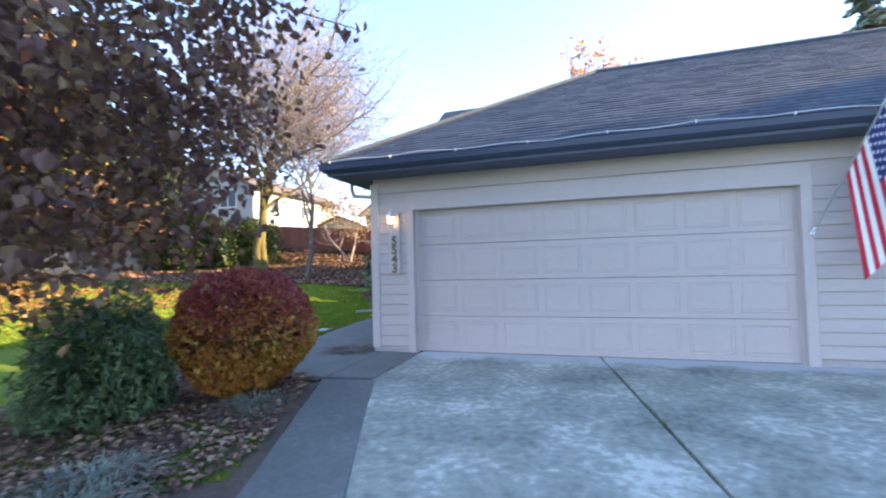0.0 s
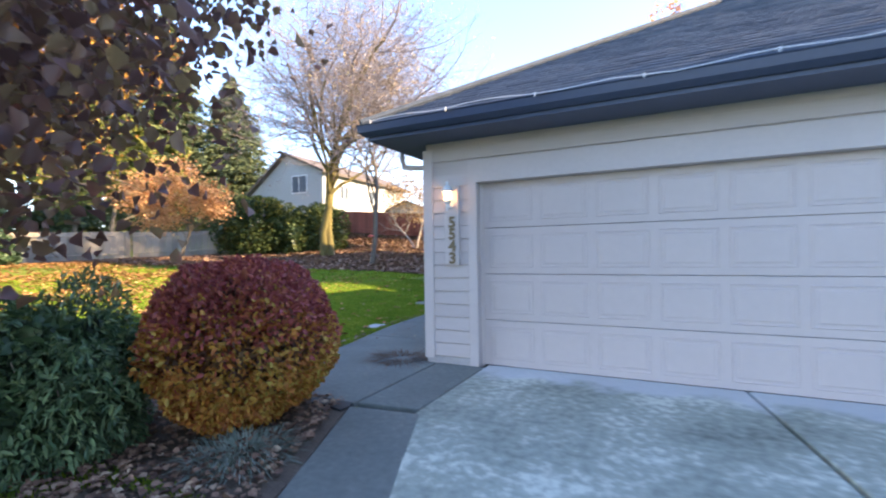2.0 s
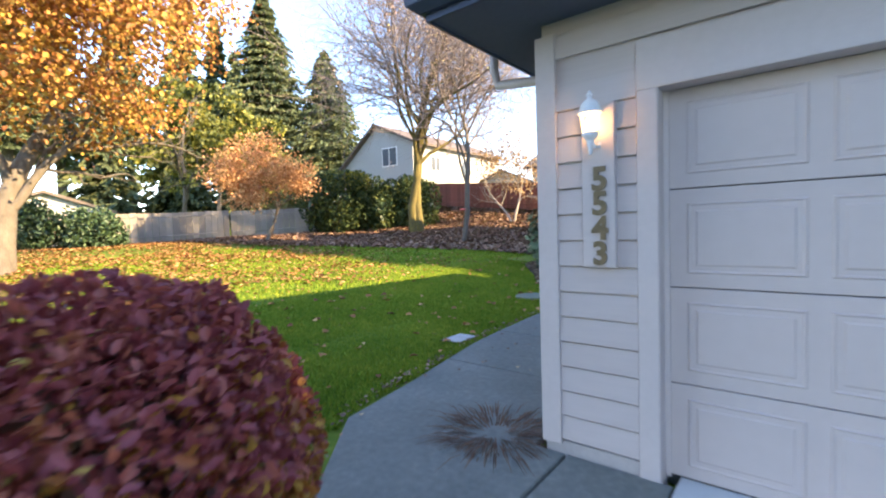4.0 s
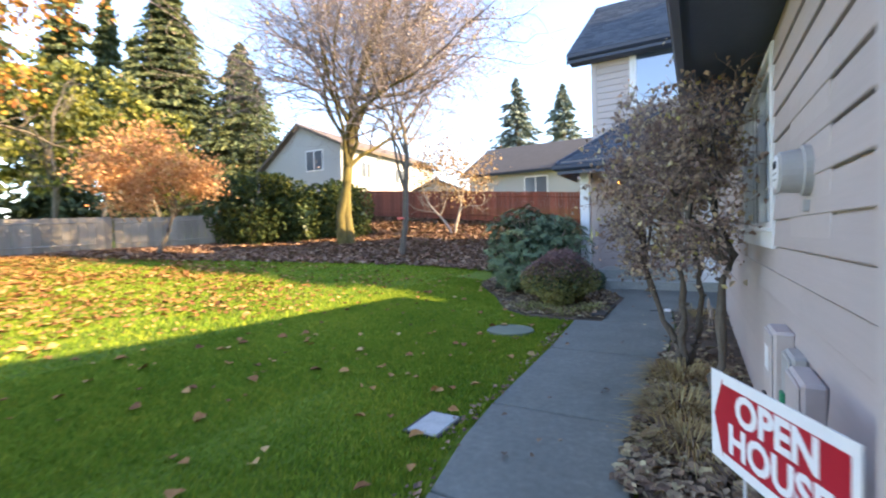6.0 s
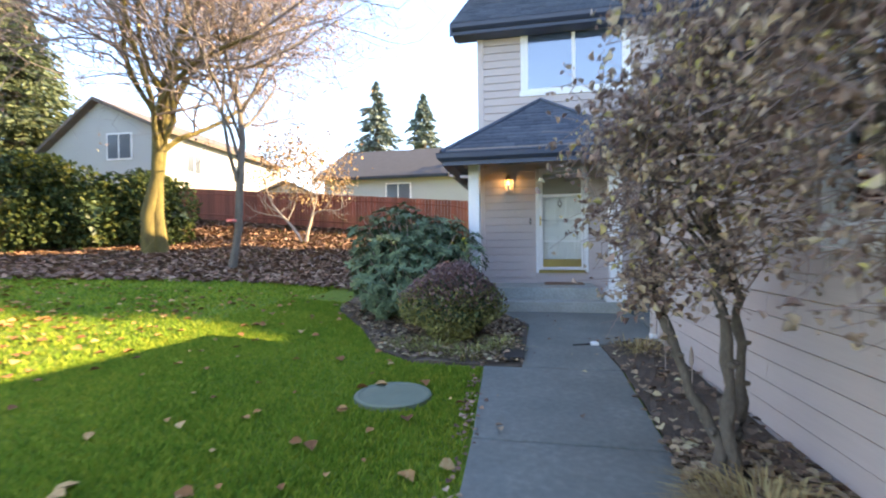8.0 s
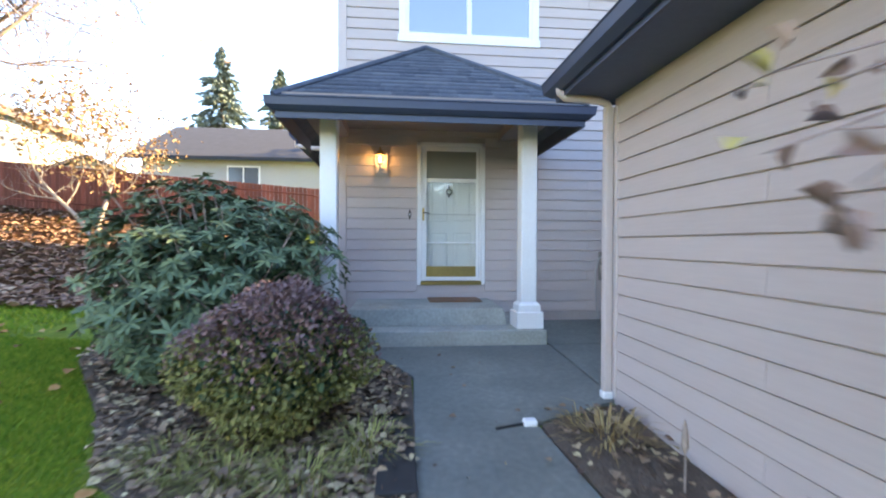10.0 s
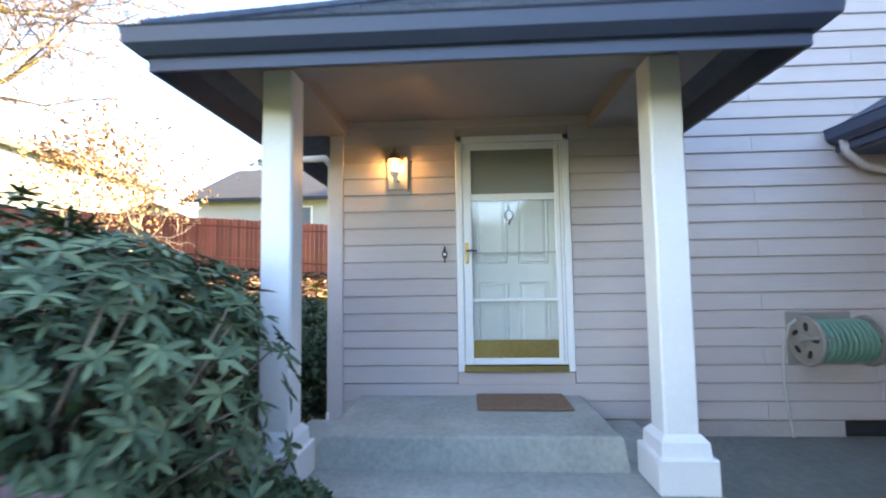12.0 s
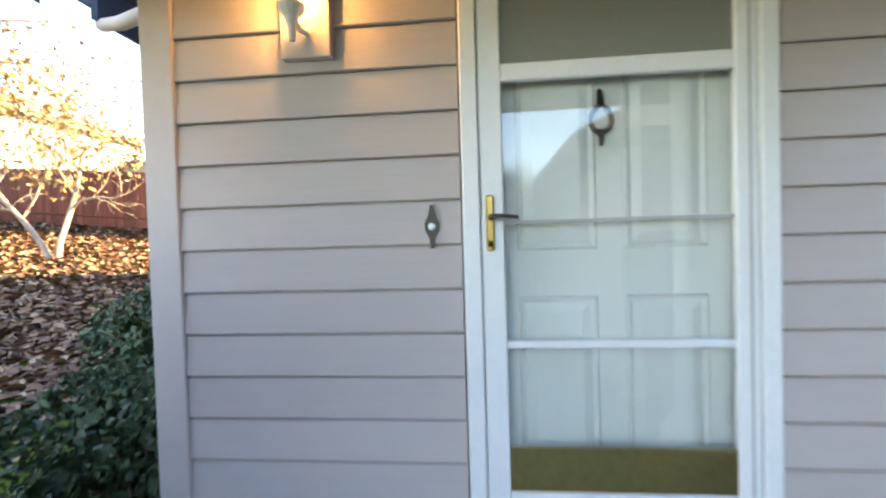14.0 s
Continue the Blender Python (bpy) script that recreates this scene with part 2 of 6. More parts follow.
SCREEN = mat("insect_screen", tones((0.22, 0.225, 0.20), 0.05), 60.0, 0.8)
MATBROWN = mat("coir_mat", tones((0.27, 0.165, 0.105), 0.25), 30.0, 0.95, bump=0.9, bump_scale=200)
SIGNRED = mat("sign_red", tones((0.45, 0.012, 0.03), 0.05), 3.0, 0.4)
SIGNWHITE = mat("sign_white", tones((0.85, 0.85, 0.85), 0.02), 3.0, 0.4)
NAVY = mat("flag_blue", tones((0.02, 0.03, 0.13), 0.1), 6.0, 0.8)
FLAGRED = mat("flag_red", tones((0.50, 0.02, 0.04), 0.1), 6.0, 0.8)
FLAGWHITE = mat("flag_white", tones((0.80, 0.79, 0.80), 0.04), 6.0, 0.8)
ALU = mat("brushed_aluminium", tones((0.6, 0.6, 0.6), 0.1), 6.0, 0.35, metal=1.0)
HOSE = mat("green_hose", tones((0.02, 0.22, 0.11), 0.15), 6.0, 0.45)
HOSEPALE = mat("faded_green_hose", tones((0.14, 0.27, 0.20), 0.15), 6.0, 0.5)
REELPLASTIC = mat("taupe_plastic", tones((0.26, 0.235, 0.21), 0.08), 6.0, 0.5)
LIDGREEN = mat("green_plastic_lid", tones((0.145, 0.17, 0.115), 0.15), 5.0, 0.65)
GREYLID = mat("concrete_lid", tones((0.45, 0.45, 0.43), 0.25), 6.0, 0.8, bump=0.4)
DIGIT = mat("number_bronze", tones((0.20, 0.15, 0.085), 0.35), 14.0, 0.45, metal=0.3)
BULB = glow("lit_bulb", (1.0, 0.66, 0.30), 3.2)
AMBERBULB = glow("amber_bulb", (1.0, 0.48, 0.09), 4.0)
WIRE = mat("white_cable", tones((0.7, 0.7, 0.72), 0.05), 5.0, 0.5)
BLACKPLASTIC = mat("black_edging", tones((0.02, 0.02, 0.02), 0.2), 5.0, 0.6)
BLINDS = mat("window_blind", tones((0.26, 0.31, 0.38), 0.05), 2.0, 0.7)


# ---- builders ----
def link(name, bm, material, parent=None, label="", smooth=False):
    me = bpy.data.meshes.new(name)
    bm.to_mesh(me)
    bm.free()
    me.materials.append(material)
    if smooth:
        for p in me.polygons:
            p.use_smooth = True
    ob = new(name, me)
    ob.parent = parent
    if label:
        ob["label"] = label
    return ob


def part(name, bm, material, parent, label="", smooth=False):
    return link(name, bm, material, parent, label, smooth)


def thing(name, label, category, group="", kind="", at=(0, 0, 0)):
    ob = new(name)
    ob.location = at
    ob.empty_display_size = 0.1
    return tagged(ob, label, category, group, kind)


def box(bm, x0, y0, z0, x1, y1, z1, bevel=0.0, m=None):
    """Adds a box, its edges eased by bevel."""
    r = bmesh.ops.create_cube(bm, size=1.0, matrix=Matrix.Translation(((x0 + x1) / 2, (y0 + y1) / 2, (z0 + z1) / 2)) @ Matrix.Diagonal((abs(x1 - x0), abs(y1 - y0), abs(z1 - z0), 1)))
    vs = r["verts"]
    if bevel:
        es = list({e for v in vs for e in v.link_edges})
        vs = [g for g in bmesh.ops.bevel(bm, geom=es, offset=bevel, segments=1, affect="EDGES", profile=0.5)["verts"]] + [v for v in vs if v.is_valid]
    if m is not None:
        bmesh.ops.transform(bm, matrix=m, verts=list({v for v in vs if v.is_valid}))
    return bm


def boxes(*rows, bevel=0.0):
    bm = bmesh.new()
    for r in rows:
        box(bm, *r, bevel=bevel)
    return bm


def tube(bm, pts, radii, sides=8, cap=True):
    """Adds a tube along points."""
    pts = [Vector(p) for p in pts]
    if not hasattr(radii, "__len__"):
        radii = [radii] * len(pts)
    rings = []
    ref = Vector((0.3, 0.2, 1)).normalized()
    for i, p in enumerate(pts):
        d = (pts[min(i + 1, len(pts) - 1)] - pts[max(i - 1, 0)]).normalized()
        u = d.cross(ref)
        if u.length < 0.05:
            u = d.cross(Vector((1, 0, 0)))
        u.normalize()
        v = d.cross(u)
        rings.append([bm.verts.new(p + float(radii[i]) * (math.cos(a) * u + math.sin(a) * v)) for a in [2 * math.pi * k / sides for k in range(sides)]])
    for a, b in zip(rings, rings[1:]):
        for k in range(sides):
            bm.faces.new((a[k], a[(k + 1) % sides], b[(k + 1) % sides], b[k]))
    if cap:
        bm.faces.new(rings[0][::-1])
        bm.faces.new(rings[-1])
    return bm


def lathe(bm, profile, at=(0, 0, 0), sides=16, m=None):
    """Adds a turned shape from (radius, height) pairs."""
    rings = []
    for r, z in profile:
        ring = []
        for k in range(sides):
            a = 2 * math.pi * k / sides
            p = Vector((r * math.cos(a), r * math.sin(a), z))
            p = (m @ p) if m is not None else p + Vector(at)
            ring.append(bm.verts.new(p))
        rings.append(ring)
    for a, b in zip(rings, rings[1:]):
        for k in range(sides):
            bm.faces.new((a[k], a[(k + 1) % sides], b[(k + 1) % sides], b[k]))
    bm.faces.new(rings[0][::-1])
    bm.faces.new(rings[-1])
    return bm


def prism(bm, poly, z0, z1):
    """Adds an upright prism over a plan polygon."""
    a = [bm.verts.new((x, y, z0)) for x, y in poly]
    b = [bm.verts.new((x, y, z1)) for x, y in poly]
    n = len(poly)
    bm.faces.new(a[::-1])
    bm.faces.new(b)
    for i in range(n):
        bm.faces.new((a[i], a[(i + 1) % n], b[(i + 1) % n], b[i]))
    bmesh.ops.recalc_face_normals(bm, faces=bm.faces)
    return bm


def arrays(name, verts, quads, material, parent=None, label="", smooth=False):
    """A mesh from numpy arrays of places and of four-cornered faces."""
    me = bpy.data.meshes.new(name)
    verts = np.asarray(verts, np.float32)
    quads = np.asarray(quads, np.int32)
    k = quads.shape[1]
    me.vertices.add(len(verts))
    me.vertices.foreach_set("co", verts.ravel())
    me.loops.add(quads.size)
    me.loops.foreach_set("vertex_index", quads.ravel())
    me.polygons.add(len(quads))
    me.polygons.foreach_set("loop_start", np.arange(0, quads.size, k, dtype=np.int32))
    me.update(calc_edges=True)
    if smooth:
        me.polygons.foreach_set("use_smooth", np.ones(len(quads), bool))
    me.materials.append(material)
    ob = new(name, me)
    ob.parent = parent
    if label:
        ob["label"] = label
    return ob


def leaf_arrays(rng, centres, size, outward=None, aspect=0.5, flat=0.0, droop=0.0, fold=0.25, var=0.35):
    """Folded, pointed leaves at the given places: six corners and two faces each."""
    n = len(centres)
    d = rng.normal(size=(n, 3))
    if outward is not None:
        d = d * 0.8 + outward
    d[:, 2] = d[:, 2] * (1 - flat) - droop
    d /= np.linalg.norm(d, axis=1)[:, None] + 1e-9
    up = rng.normal(size=(n, 3)) * (0.9 - 0.7 * flat) + np.array([0, 0, 1.0])
    s = np.cross(d, up)
    s /= np.linalg.norm(s, axis=1)[:, None] + 1e-9
    nrm = np.cross(s, d)
    L = (size * (1 + var * rng.uniform(-1, 1, n)))[:, None]
    W = L * aspect
    c = np.asarray(centres)
    p = np.stack([c - d * L * 0.5, c - d * L * 0.12 + s * W * 0.5 + nrm * W * fold, c + d * L * 0.22 + s * W * 0.42 + nrm * W * fold,
                  c + d * L * 0.5 - nrm * W * 0.15, c + d * L * 0.22 - s * W * 0.42 + nrm * W * fold, c - d * L * 0.12 - s * W * 0.5 + nrm * W * fold], 1)
    base = np.arange(n)[:, None] * 6
    q = np.concatenate([base + np.array([[0, 1, 2, 3]]), base + np.array([[0, 3, 4, 5]])], 0)
    return p.reshape(-1, 3), q


def leaves(name, rng, centres, size, material, parent, label="", **k):
    v, q = leaf_arrays(rng, centres, size, **k)
    return arrays(name, v, q, material, parent, label)


def ball_points(rng, n, centre, radii, shell=0.55, lumps=0.12, squash=None):
    """Places in the outer shell of a lumpy ellipsoid, and their outward ways."""
    d = rng.normal(size=(n, 3))
    d /= np.linalg.norm(d, axis=1)[:, None]
    if squash:
        d[:, 2] = np.sign(d[:, 2]) * np.abs(d[:, 2]) ** squash
        d /= np.linalg.norm(d, axis=1)[:, None]
    ph = rng.uniform(0, 6.28, 6)
    w = 1 + lumps * (np.sin(5 * d[:, 0] + ph[0]) + np.sin(5 * d[:, 1] + ph[1]) * np.sin(4 * d[:, 2] + ph[2]) + 0.6 * np.sin(9 * d[:, 0] + 8 * d[:, 1] + ph[3]) * np.sin(9 * d[:, 2] + ph[4]) + 0.7 * np.sin(23 * d[:, 0] + 11 * d[:, 2] + ph[5]) * np.sin(21 * d[:, 1] - 13 * d[:, 2] + ph[0]) * np.sin(19 * d[:, 2] + ph[1])) / 1.6
    r = w * (1 - shell * rng.uniform(0, 1, n) ** 2.0)
    return np.asarray(centre) + d * r[:, None] * np.asarray(radii), d


def ground_z(x, y):
    """Height of the ground: level by the drive, rising gently past the lawn."""
    x, y = np.asarray(x, float), np.asarray(y, float)
    z = np.interp(y, (2.0, 4.0, 6.2, 9.3, 10.8), (0.0, 0.03, 0.08, 0.22, 0.26)) + 0.02 * np.clip(y + 2.0, -30, 0)
    z = z + 0.065 * np.clip(-x - 3.5, 0, 16) * np.clip((y + 9) / 9, 0, 1) + (0.012 * np.clip(y - 11.0, 0, 12) ** 2 + 0.05 * np.clip(y - 11.0, 0, 14)) * np.clip((0.0 - x) / 4, 0, 1)
    return z


def gz(x, y):
    return float(ground_z(x, y))


# ---- ground, drive and walks ----
def ground_sheet():
    xs = np.concatenate([[-900, -400, -200, -120, -80, -60], np.arange(-48, 20.1, 0.75), [26, 40, 80, 200, 400, 900]])
    ys = np.concatenate([[-900, -300, -120, -60, -30], np.arange(-21, 45.1, 0.75), [52, 70, 100, 200, 400, 900]])
    X, Y = np.meshgrid(xs, ys, indexing="ij")
    Z = ground_z(X, Y) - 0.03 + 0.012 * np.sin(X * 1.7 + 0.4 * Y) * np.sin(Y * 1.3)
    under = (X > -2.2) & (X < 9.9) & (Y > -21) & (Y < 10.8)
    Z = np.where(under & ((Y < -1) | (X > -0.9)) & (X > 0.2), Z - 0.06, Z)
    v = np.stack([X, Y, Z], -1).reshape(-1, 3)
    n = len(ys)
    i = np.arange((len(xs) - 1) * n).reshape(len(xs) - 1, n)[:, :-1].ravel()
    ob = arrays("ground", v, np.stack([i, i + n, i + n + 1, i + 1], 1), GRASS, smooth=True)
    return tagged(ob, "mown green lawn rising gently away from the house", "lawn", kind="structure")


ground_sheet()


def sheet(name, poly, top, thick, material, label, category, bevel=0.012, parent=None):
    """A flat slab over a plan polygon whose top follows a height function."""
    bm = bmesh.new()
    prism(bm, poly, -thick, 0.0)
    es = [e for e in bm.edges if all(v.co.z > -1e-6 for v in e.verts)]
    if bevel:
        bmesh.ops.bevel(bm, geom=es, offset=bevel, segments=2, affect="EDGES", profile=0.5)
    for v in bm.verts:
        v.co.z += top(v.co.x, v.co.y)
    ob = link(name, bm, material, parent)
    return ob if parent else tagged(ob, label, category, kind="structure")


def slab_z(x, y):
    return gz(min(max(x, -3.0), 2.9), y) + 0.005


def court_z(x, y):
    return slab_z(-1, y)


drive = tagged(new("driveway"), "pale weathered concrete driveway with dark stained joints", "driveway", kind="structure")
EDGE = lambda y: 0.76 + (-1.55 - y) * 0.40
jx = lambda y: 3.27 - y * 0.165
G = 0.012
for a, b in ((0.135, -4.35), (-4.35 - 2 * G, -9.0), (-9.0 - 2 * G, -20.0)):
    left = [(0.72, a), (0.72, -1.6), (EDGE(b), b)] if a > 0 else [(EDGE(a), a), (EDGE(b), b)]
    sheet("slab", [(x + G, y) for x, y in left] + [(jx(b) - G, b), (jx(a) - G, a)], slab_z, 0.12, CONCRETE, "", "", parent=drive)
for a, b in ((0.135, -1.95), (-1.95 - 2 * G, -9.0), (-9.0 - 2 * G, -20.0)):
    for x0, x1 in ((jx, lambda y: 6.6 - 0.05 * y), (lambda y: 6.6 - 0.05 * y, lambda y: 9.8)):
        sheet("slab", [(x0(a) + G, a), (x0(b) + G, b), (x1(b) - G, b), (x1(a) - G, a)], slab_z, 0.12, CONCRETE, "", "", parent=drive)

strip = tagged(new("drive_border"), "dark exposed-aggregate concrete strip beside the driveway", "path", kind="structure")
for a, b in ((-1.62, -5.2), (-5.22, -9.0), (-9.02, -20)):
    sheet("slab", [(EDGE(a) - 0.66, a - 0.08), (EDGE(b) - 0.66, b - 0.08), (EDGE(b), b), (EDGE(a), a)], slab_z, 0.12, PATHCON, "", "", parent=strip)
walkway = tagged(new("walkway"), "grey concrete walkway running along the house wall", "path", kind="structure")
for poly in ([(0.72, -0.02), (0.13, -0.02), (0.13, -1.60), (0.72, -1.52)],
             [(0.11, -0.02), (-0.10, -0.02), (-0.10, 1.18), (-1.76, 1.18), (-1.62, 0.55), (-1.45, -0.45), (-0.95, -1.05), (-0.49, -1.62), (0.11, -1.62)],
             [(-0.30, 1.2), (-0.75, 1.6), (-0.75, 2.56), (-1.96, 2.56), (-1.90, 1.9), (-1.76, 1.2)],
             [(-0.75, 2.58), (-0.75, 4.48), (-2.02, 4.48), (-1.96, 2.58)],
             [(-0.75, 4.5), (-0.72, 6.22), (-2.12, 6.22), (-2.02, 4.5)]):
    sheet("slab", poly, slab_z, 0.12, PATHCON, "", "", parent=walkway)
court = tagged(new("entry_court"), "dark damp concrete paving before the porch steps", "paving", kind="structure")
for poly in ([(-0.72, 6.24), (-0.80, 7.25), (0.0, 7.62), (0.0, 9.32), (-2.2, 9.32), (-1.66, 8.3), (-1.72, 6.24)],
             [(0.02, 7.72), (2.38, 7.72), (2.38, 9.31), (0.02, 9.31)]):
    sheet("slab", poly, court_z, 0.12, PATHCON, "", "", parent=court)
bm = bmesh.new()
prism(bm, [(0.02, 9.33), (1.2, 9.33), (2.38, 9.33), (2.38, 10.78), (1.2, 10.78), (0.02, 10.78)], -0.12, 0)
for v in bm.verts:
    v.co.z += court_z(v.co.x, v.co.y)
link("slab", bm, PATHCON, court)


def bed(name, poly, label, lift=0.03):
    bm = bmesh.new()
    prism(bm, poly, -0.1, 0.0)
    top = [f for f in bm.faces if f.normal.z > 0.5]
    r = bmesh.ops.triangulate(bm, faces=top)
    for _ in range(3):
        bmesh.ops.subdivide_edges(bm, edges=[e for e in bm.edges if e.calc_length() > 0.25 and all(v.co.z > -0.01 for v in e.verts)], cuts=1, use_grid_fill=True)
    bmesh.ops.triangulate(bm, faces=[f for f in bm.faces if len(f.verts) > 4])
    for v in bm.verts:
        v.co.z += gz(v.co.x, v.co.y) - 0.03 + lift + (0.03 * noise.noise(v.co * 3.1) if v.co.z > -0.01 else 0)
    return tagged(link(name, bm, SOIL), label, "garden bed", kind="structure")


bed("shrub_bed", [(0.13, -1.74), (-0.55, -1.72), (-1.4, -1.35), (-2.1, -1.5), (-2.6, -3.0), (-2.3, -5.0), (-1.0, -6.2), (0.8, -6.5), (2.06, -6.5), (1.02, -3.9)], "brown soil bed littered with leaves beside the drive")
bed("porch_bed", [(-1.68, 6.28), (-2.2, 6.32), (-2.9, 6.3), (-3.5, 6.75), (-4.0, 7.6), (-4.9, 8.8), (-5.2, 10.2), (-5.0, 11.6), (-2.7, 11.6), (-2.7, 9.3), (-2.24, 9.3), (-1.68, 8.3)], "soil bed with leaf litter below the porch shrubs")
bed("wall_bed", [(-0.01, 0.95), (-0.28, 1.25), (-0.72, 1.62), (-0.73, 4.5), (-0.70, 6.2), (-0.78, 7.2), (-0.01, 7.55)], "narrow soil bed with dry plants along the siding")


# ---- the house ----
EXPO = 0.154


def board_mesh(length):
    """A lap board, its lower edge standing proud over a narrow gap; runs along +x, faces -y."""
    bm = bmesh.new()
    L = length
    sec = [(0, 0.0), (-0.004, 0.0), (-0.004, 0.010), (-0.024, 0.008), (-0.027, 0.012), (-0.015, EXPO - 0.001), (0, EXPO - 0.001)]
    a = [bm.verts.new((0, y, z)) for y, z in sec]
    b = [bm.verts.new((L, y, z)) for y, z in sec]
    n = len(sec)
    bm.faces.new(a)
    bm.faces.new(b[::-1])
    for i in range(n):
        bm.faces.new((a[(i + 1) % n], a[i], b[i], b[(i + 1) % n]))
    me = bpy.data.meshes.new("siding_board")
    bm.to_mesh(me)
    bm.free()
    me.materials.append(SIDING)
    return me


BOARDS = {}


def clad(wall, m, x0, x1, z0, z1, holes=(), joints=()):
    """Boards one by one over a wall's face; holes are (x0, x1, z0, z1). m lays the face's own axes into the world."""
    z = z0
    k = 0
    while z < z1 - 0.02:
        runs = [(x0, x1)]
        for hx0, hx1, hz0, hz1 in holes:
            if z + EXPO > hz0 + 0.01 and z < hz1 - 0.01:
                runs = [r for a, b in runs for r in ((a, min(b, hx0)), (max(a, hx1), b)) if r[1] - r[0] > 0.02]
        for a, b in runs:
            cuts = [a] + [j for i, j in enumerate(joints) if (i + k) % 3 == 0 and a + 0.4 < j < b - 0.4] + [b]
            for c, d in zip(cuts, cuts[1:]):
                key = round(d - c - 0.003, 3)
                if key not in BOARDS:
                    BOARDS[key] = board_mesh(key)
                ob = new("siding_board", BOARDS[key])
                ob.parent = wall
                ob.matrix_basis = m @ Matrix.Translation((c, 0, z))
        z += EXPO
        k += 1


FRONT = lambda y: pose(0, y, 0)                       # a face that looks towards -y, x along +x
LEFT = lambda x: pose(x, 0, 0, 0, 0, -90)             # a face that looks towards -x; its x runs along -y


def wall(name, rows, label, material=SIDING):
    return tagged(link(name, boxes(*rows), material), label, "wall", kind="structure")


SB = 0.09     # lowest edge of the siding at the garage
WT = 2.56     # soffit
wall_front = wall("wall_front", [(0, 0, -0.1, 0.66, 0.14, WT + 0.1), (0.66, 0, 2.13, 5.54, 0.14, WT + 0.1), (5.54, 0, -0.1, 6.88, 0.14, WT + 0.1), (6.88, 0, 2.13, 9.32, 0.14, WT + 0.1), (9.32, 0, -0.1, 14.0, 0.14, WT + 0.1)], "taupe lap-sided garage front wall with wide flat trim")
wall_side = wall("wall_side", [(0, 0.14, -0.1, 0.14, 2.49, 2.66), (0, 2.49, -0.1, 0.14, 4.19, 1.41), (0, 4.19, -0.1, 0.14, 7.56, 2.66), (0, 2.49, 2.52, 0.14, 4.19, 2.66)], "taupe lap-sided garage side wall with one window")
wall_back = wall("wall_back", [(0, 7.56, -0.1, 2.4, 7.70, 2.66)], "taupe lap-sided wall closing the entry court")
wall_link = wall("wall_link", [(2.4, 7.56, -0.1, 2.54, 10.78, 2.9)], "taupe sided wall at the end of the entry court")
wall_entry = wall("wall_entry", [(-2.65, 10.80, -0.1, -1.45, 10.94, 6.0), (-1.45, 10.80, 2.87, -0.57, 10.94, 6.0), (-0.57, 10.80, -0.1, 9.0, 10.94, 4.5), (-1.45, 10.80, -0.1, -0.57, 10.94, 0.80), (-0.57, 10.80, 4.5, 9.0, 10.94, 6.0)], "taupe lap-sided front wall of the two-storey house")
wall_west = wall("wall_west", [(-2.65, 10.94, -0.1, -2.51, 18.3, 6.0)], "taupe sided end wall of the two-storey house")
wall_far = wall("wall_far", [(-2.51, 18.16, -0.1, 9.0, 18.3, 6.0), (13.86, 0.14, -0.1, 14.0, 10.8, 2.66), (9.0, 10.8, -0.1, 14, 10.94, 2.66), (8.86, 10.94, -0.1, 9.0, 18.16, 6.0)], "taupe sided rear walls of the house")
bm = bmesh.new()
g = [bm.verts.new(p) for p in ((-2.65, 10.80, 6.0), (-2.65, 18.3, 6.0), (-2.65, 14.55, 8.6), (-2.53, 10.80, 6.0), (-2.53, 18.3, 6.0), (-2.53, 14.55, 8.6))]
for f in ((0, 2, 1), (3, 4, 5), (0, 1, 4, 3), (1, 2, 5, 4), (2, 0, 3, 5)):
    bm.faces.new([g[i] for i in f])
tagged(link("wall_gable", bm, SIDING), "taupe gable of the two-storey house", "wall", kind="structure")

tagged(link("floor", boxes((0.14, 0.16, -0.12, 13.86, 7.56, -0.015), (2.54, 7.56, -0.12, 13.86, 10.8, -0.015), (-2.51, 10.94, -0.1, 8.86, 18.16, 0.78)), PATHCON), "plain concrete floor inside the house", "floor", kind="structure")
# boards
clad(wall_front, FRONT(0.0), 0.095, 0.555, SB, 2.24)
clad(wall_front, FRONT(0.0), 5.655, 6.77, SB, 2.24)
clad(wall_front, FRONT(0.0), 9.44, 13.9, SB, WT, joints=(10.3, 12.4))
clad(wall_front, FRONT(0.0), 0.095, 9.44, 2.40, WT, joints=(3.0, 6.2))
clad(wall_side, LEFT(0.0), -7.60, -0.095, SB, WT, holes=((-4.27, -2.40, 1.31, 2.6),), joints=(-1.6, -4.9, -6.1))
clad(wall_back, pose(0, 7.70, 0, 0, 0, 180), -2.4, -0.09, 0.32, WT)
clad(wall_link, LEFT(2.4), -10.76, -7.72, 0.40, 2.8)
clad(wall_entry, FRONT(10.80), -2.56, 5.0, 0.40, 5.9, holes=((-1.53, -0.50, 0.72, 2.94), (-1.80, 0.31, 4.40, 5.78)), joints=(1.1, 2.0, 3.2))
clad(wall_west, LEFT(-2.65), -18.2, -10.9, 0.40, 5.9, joints=(-13, -15.2))


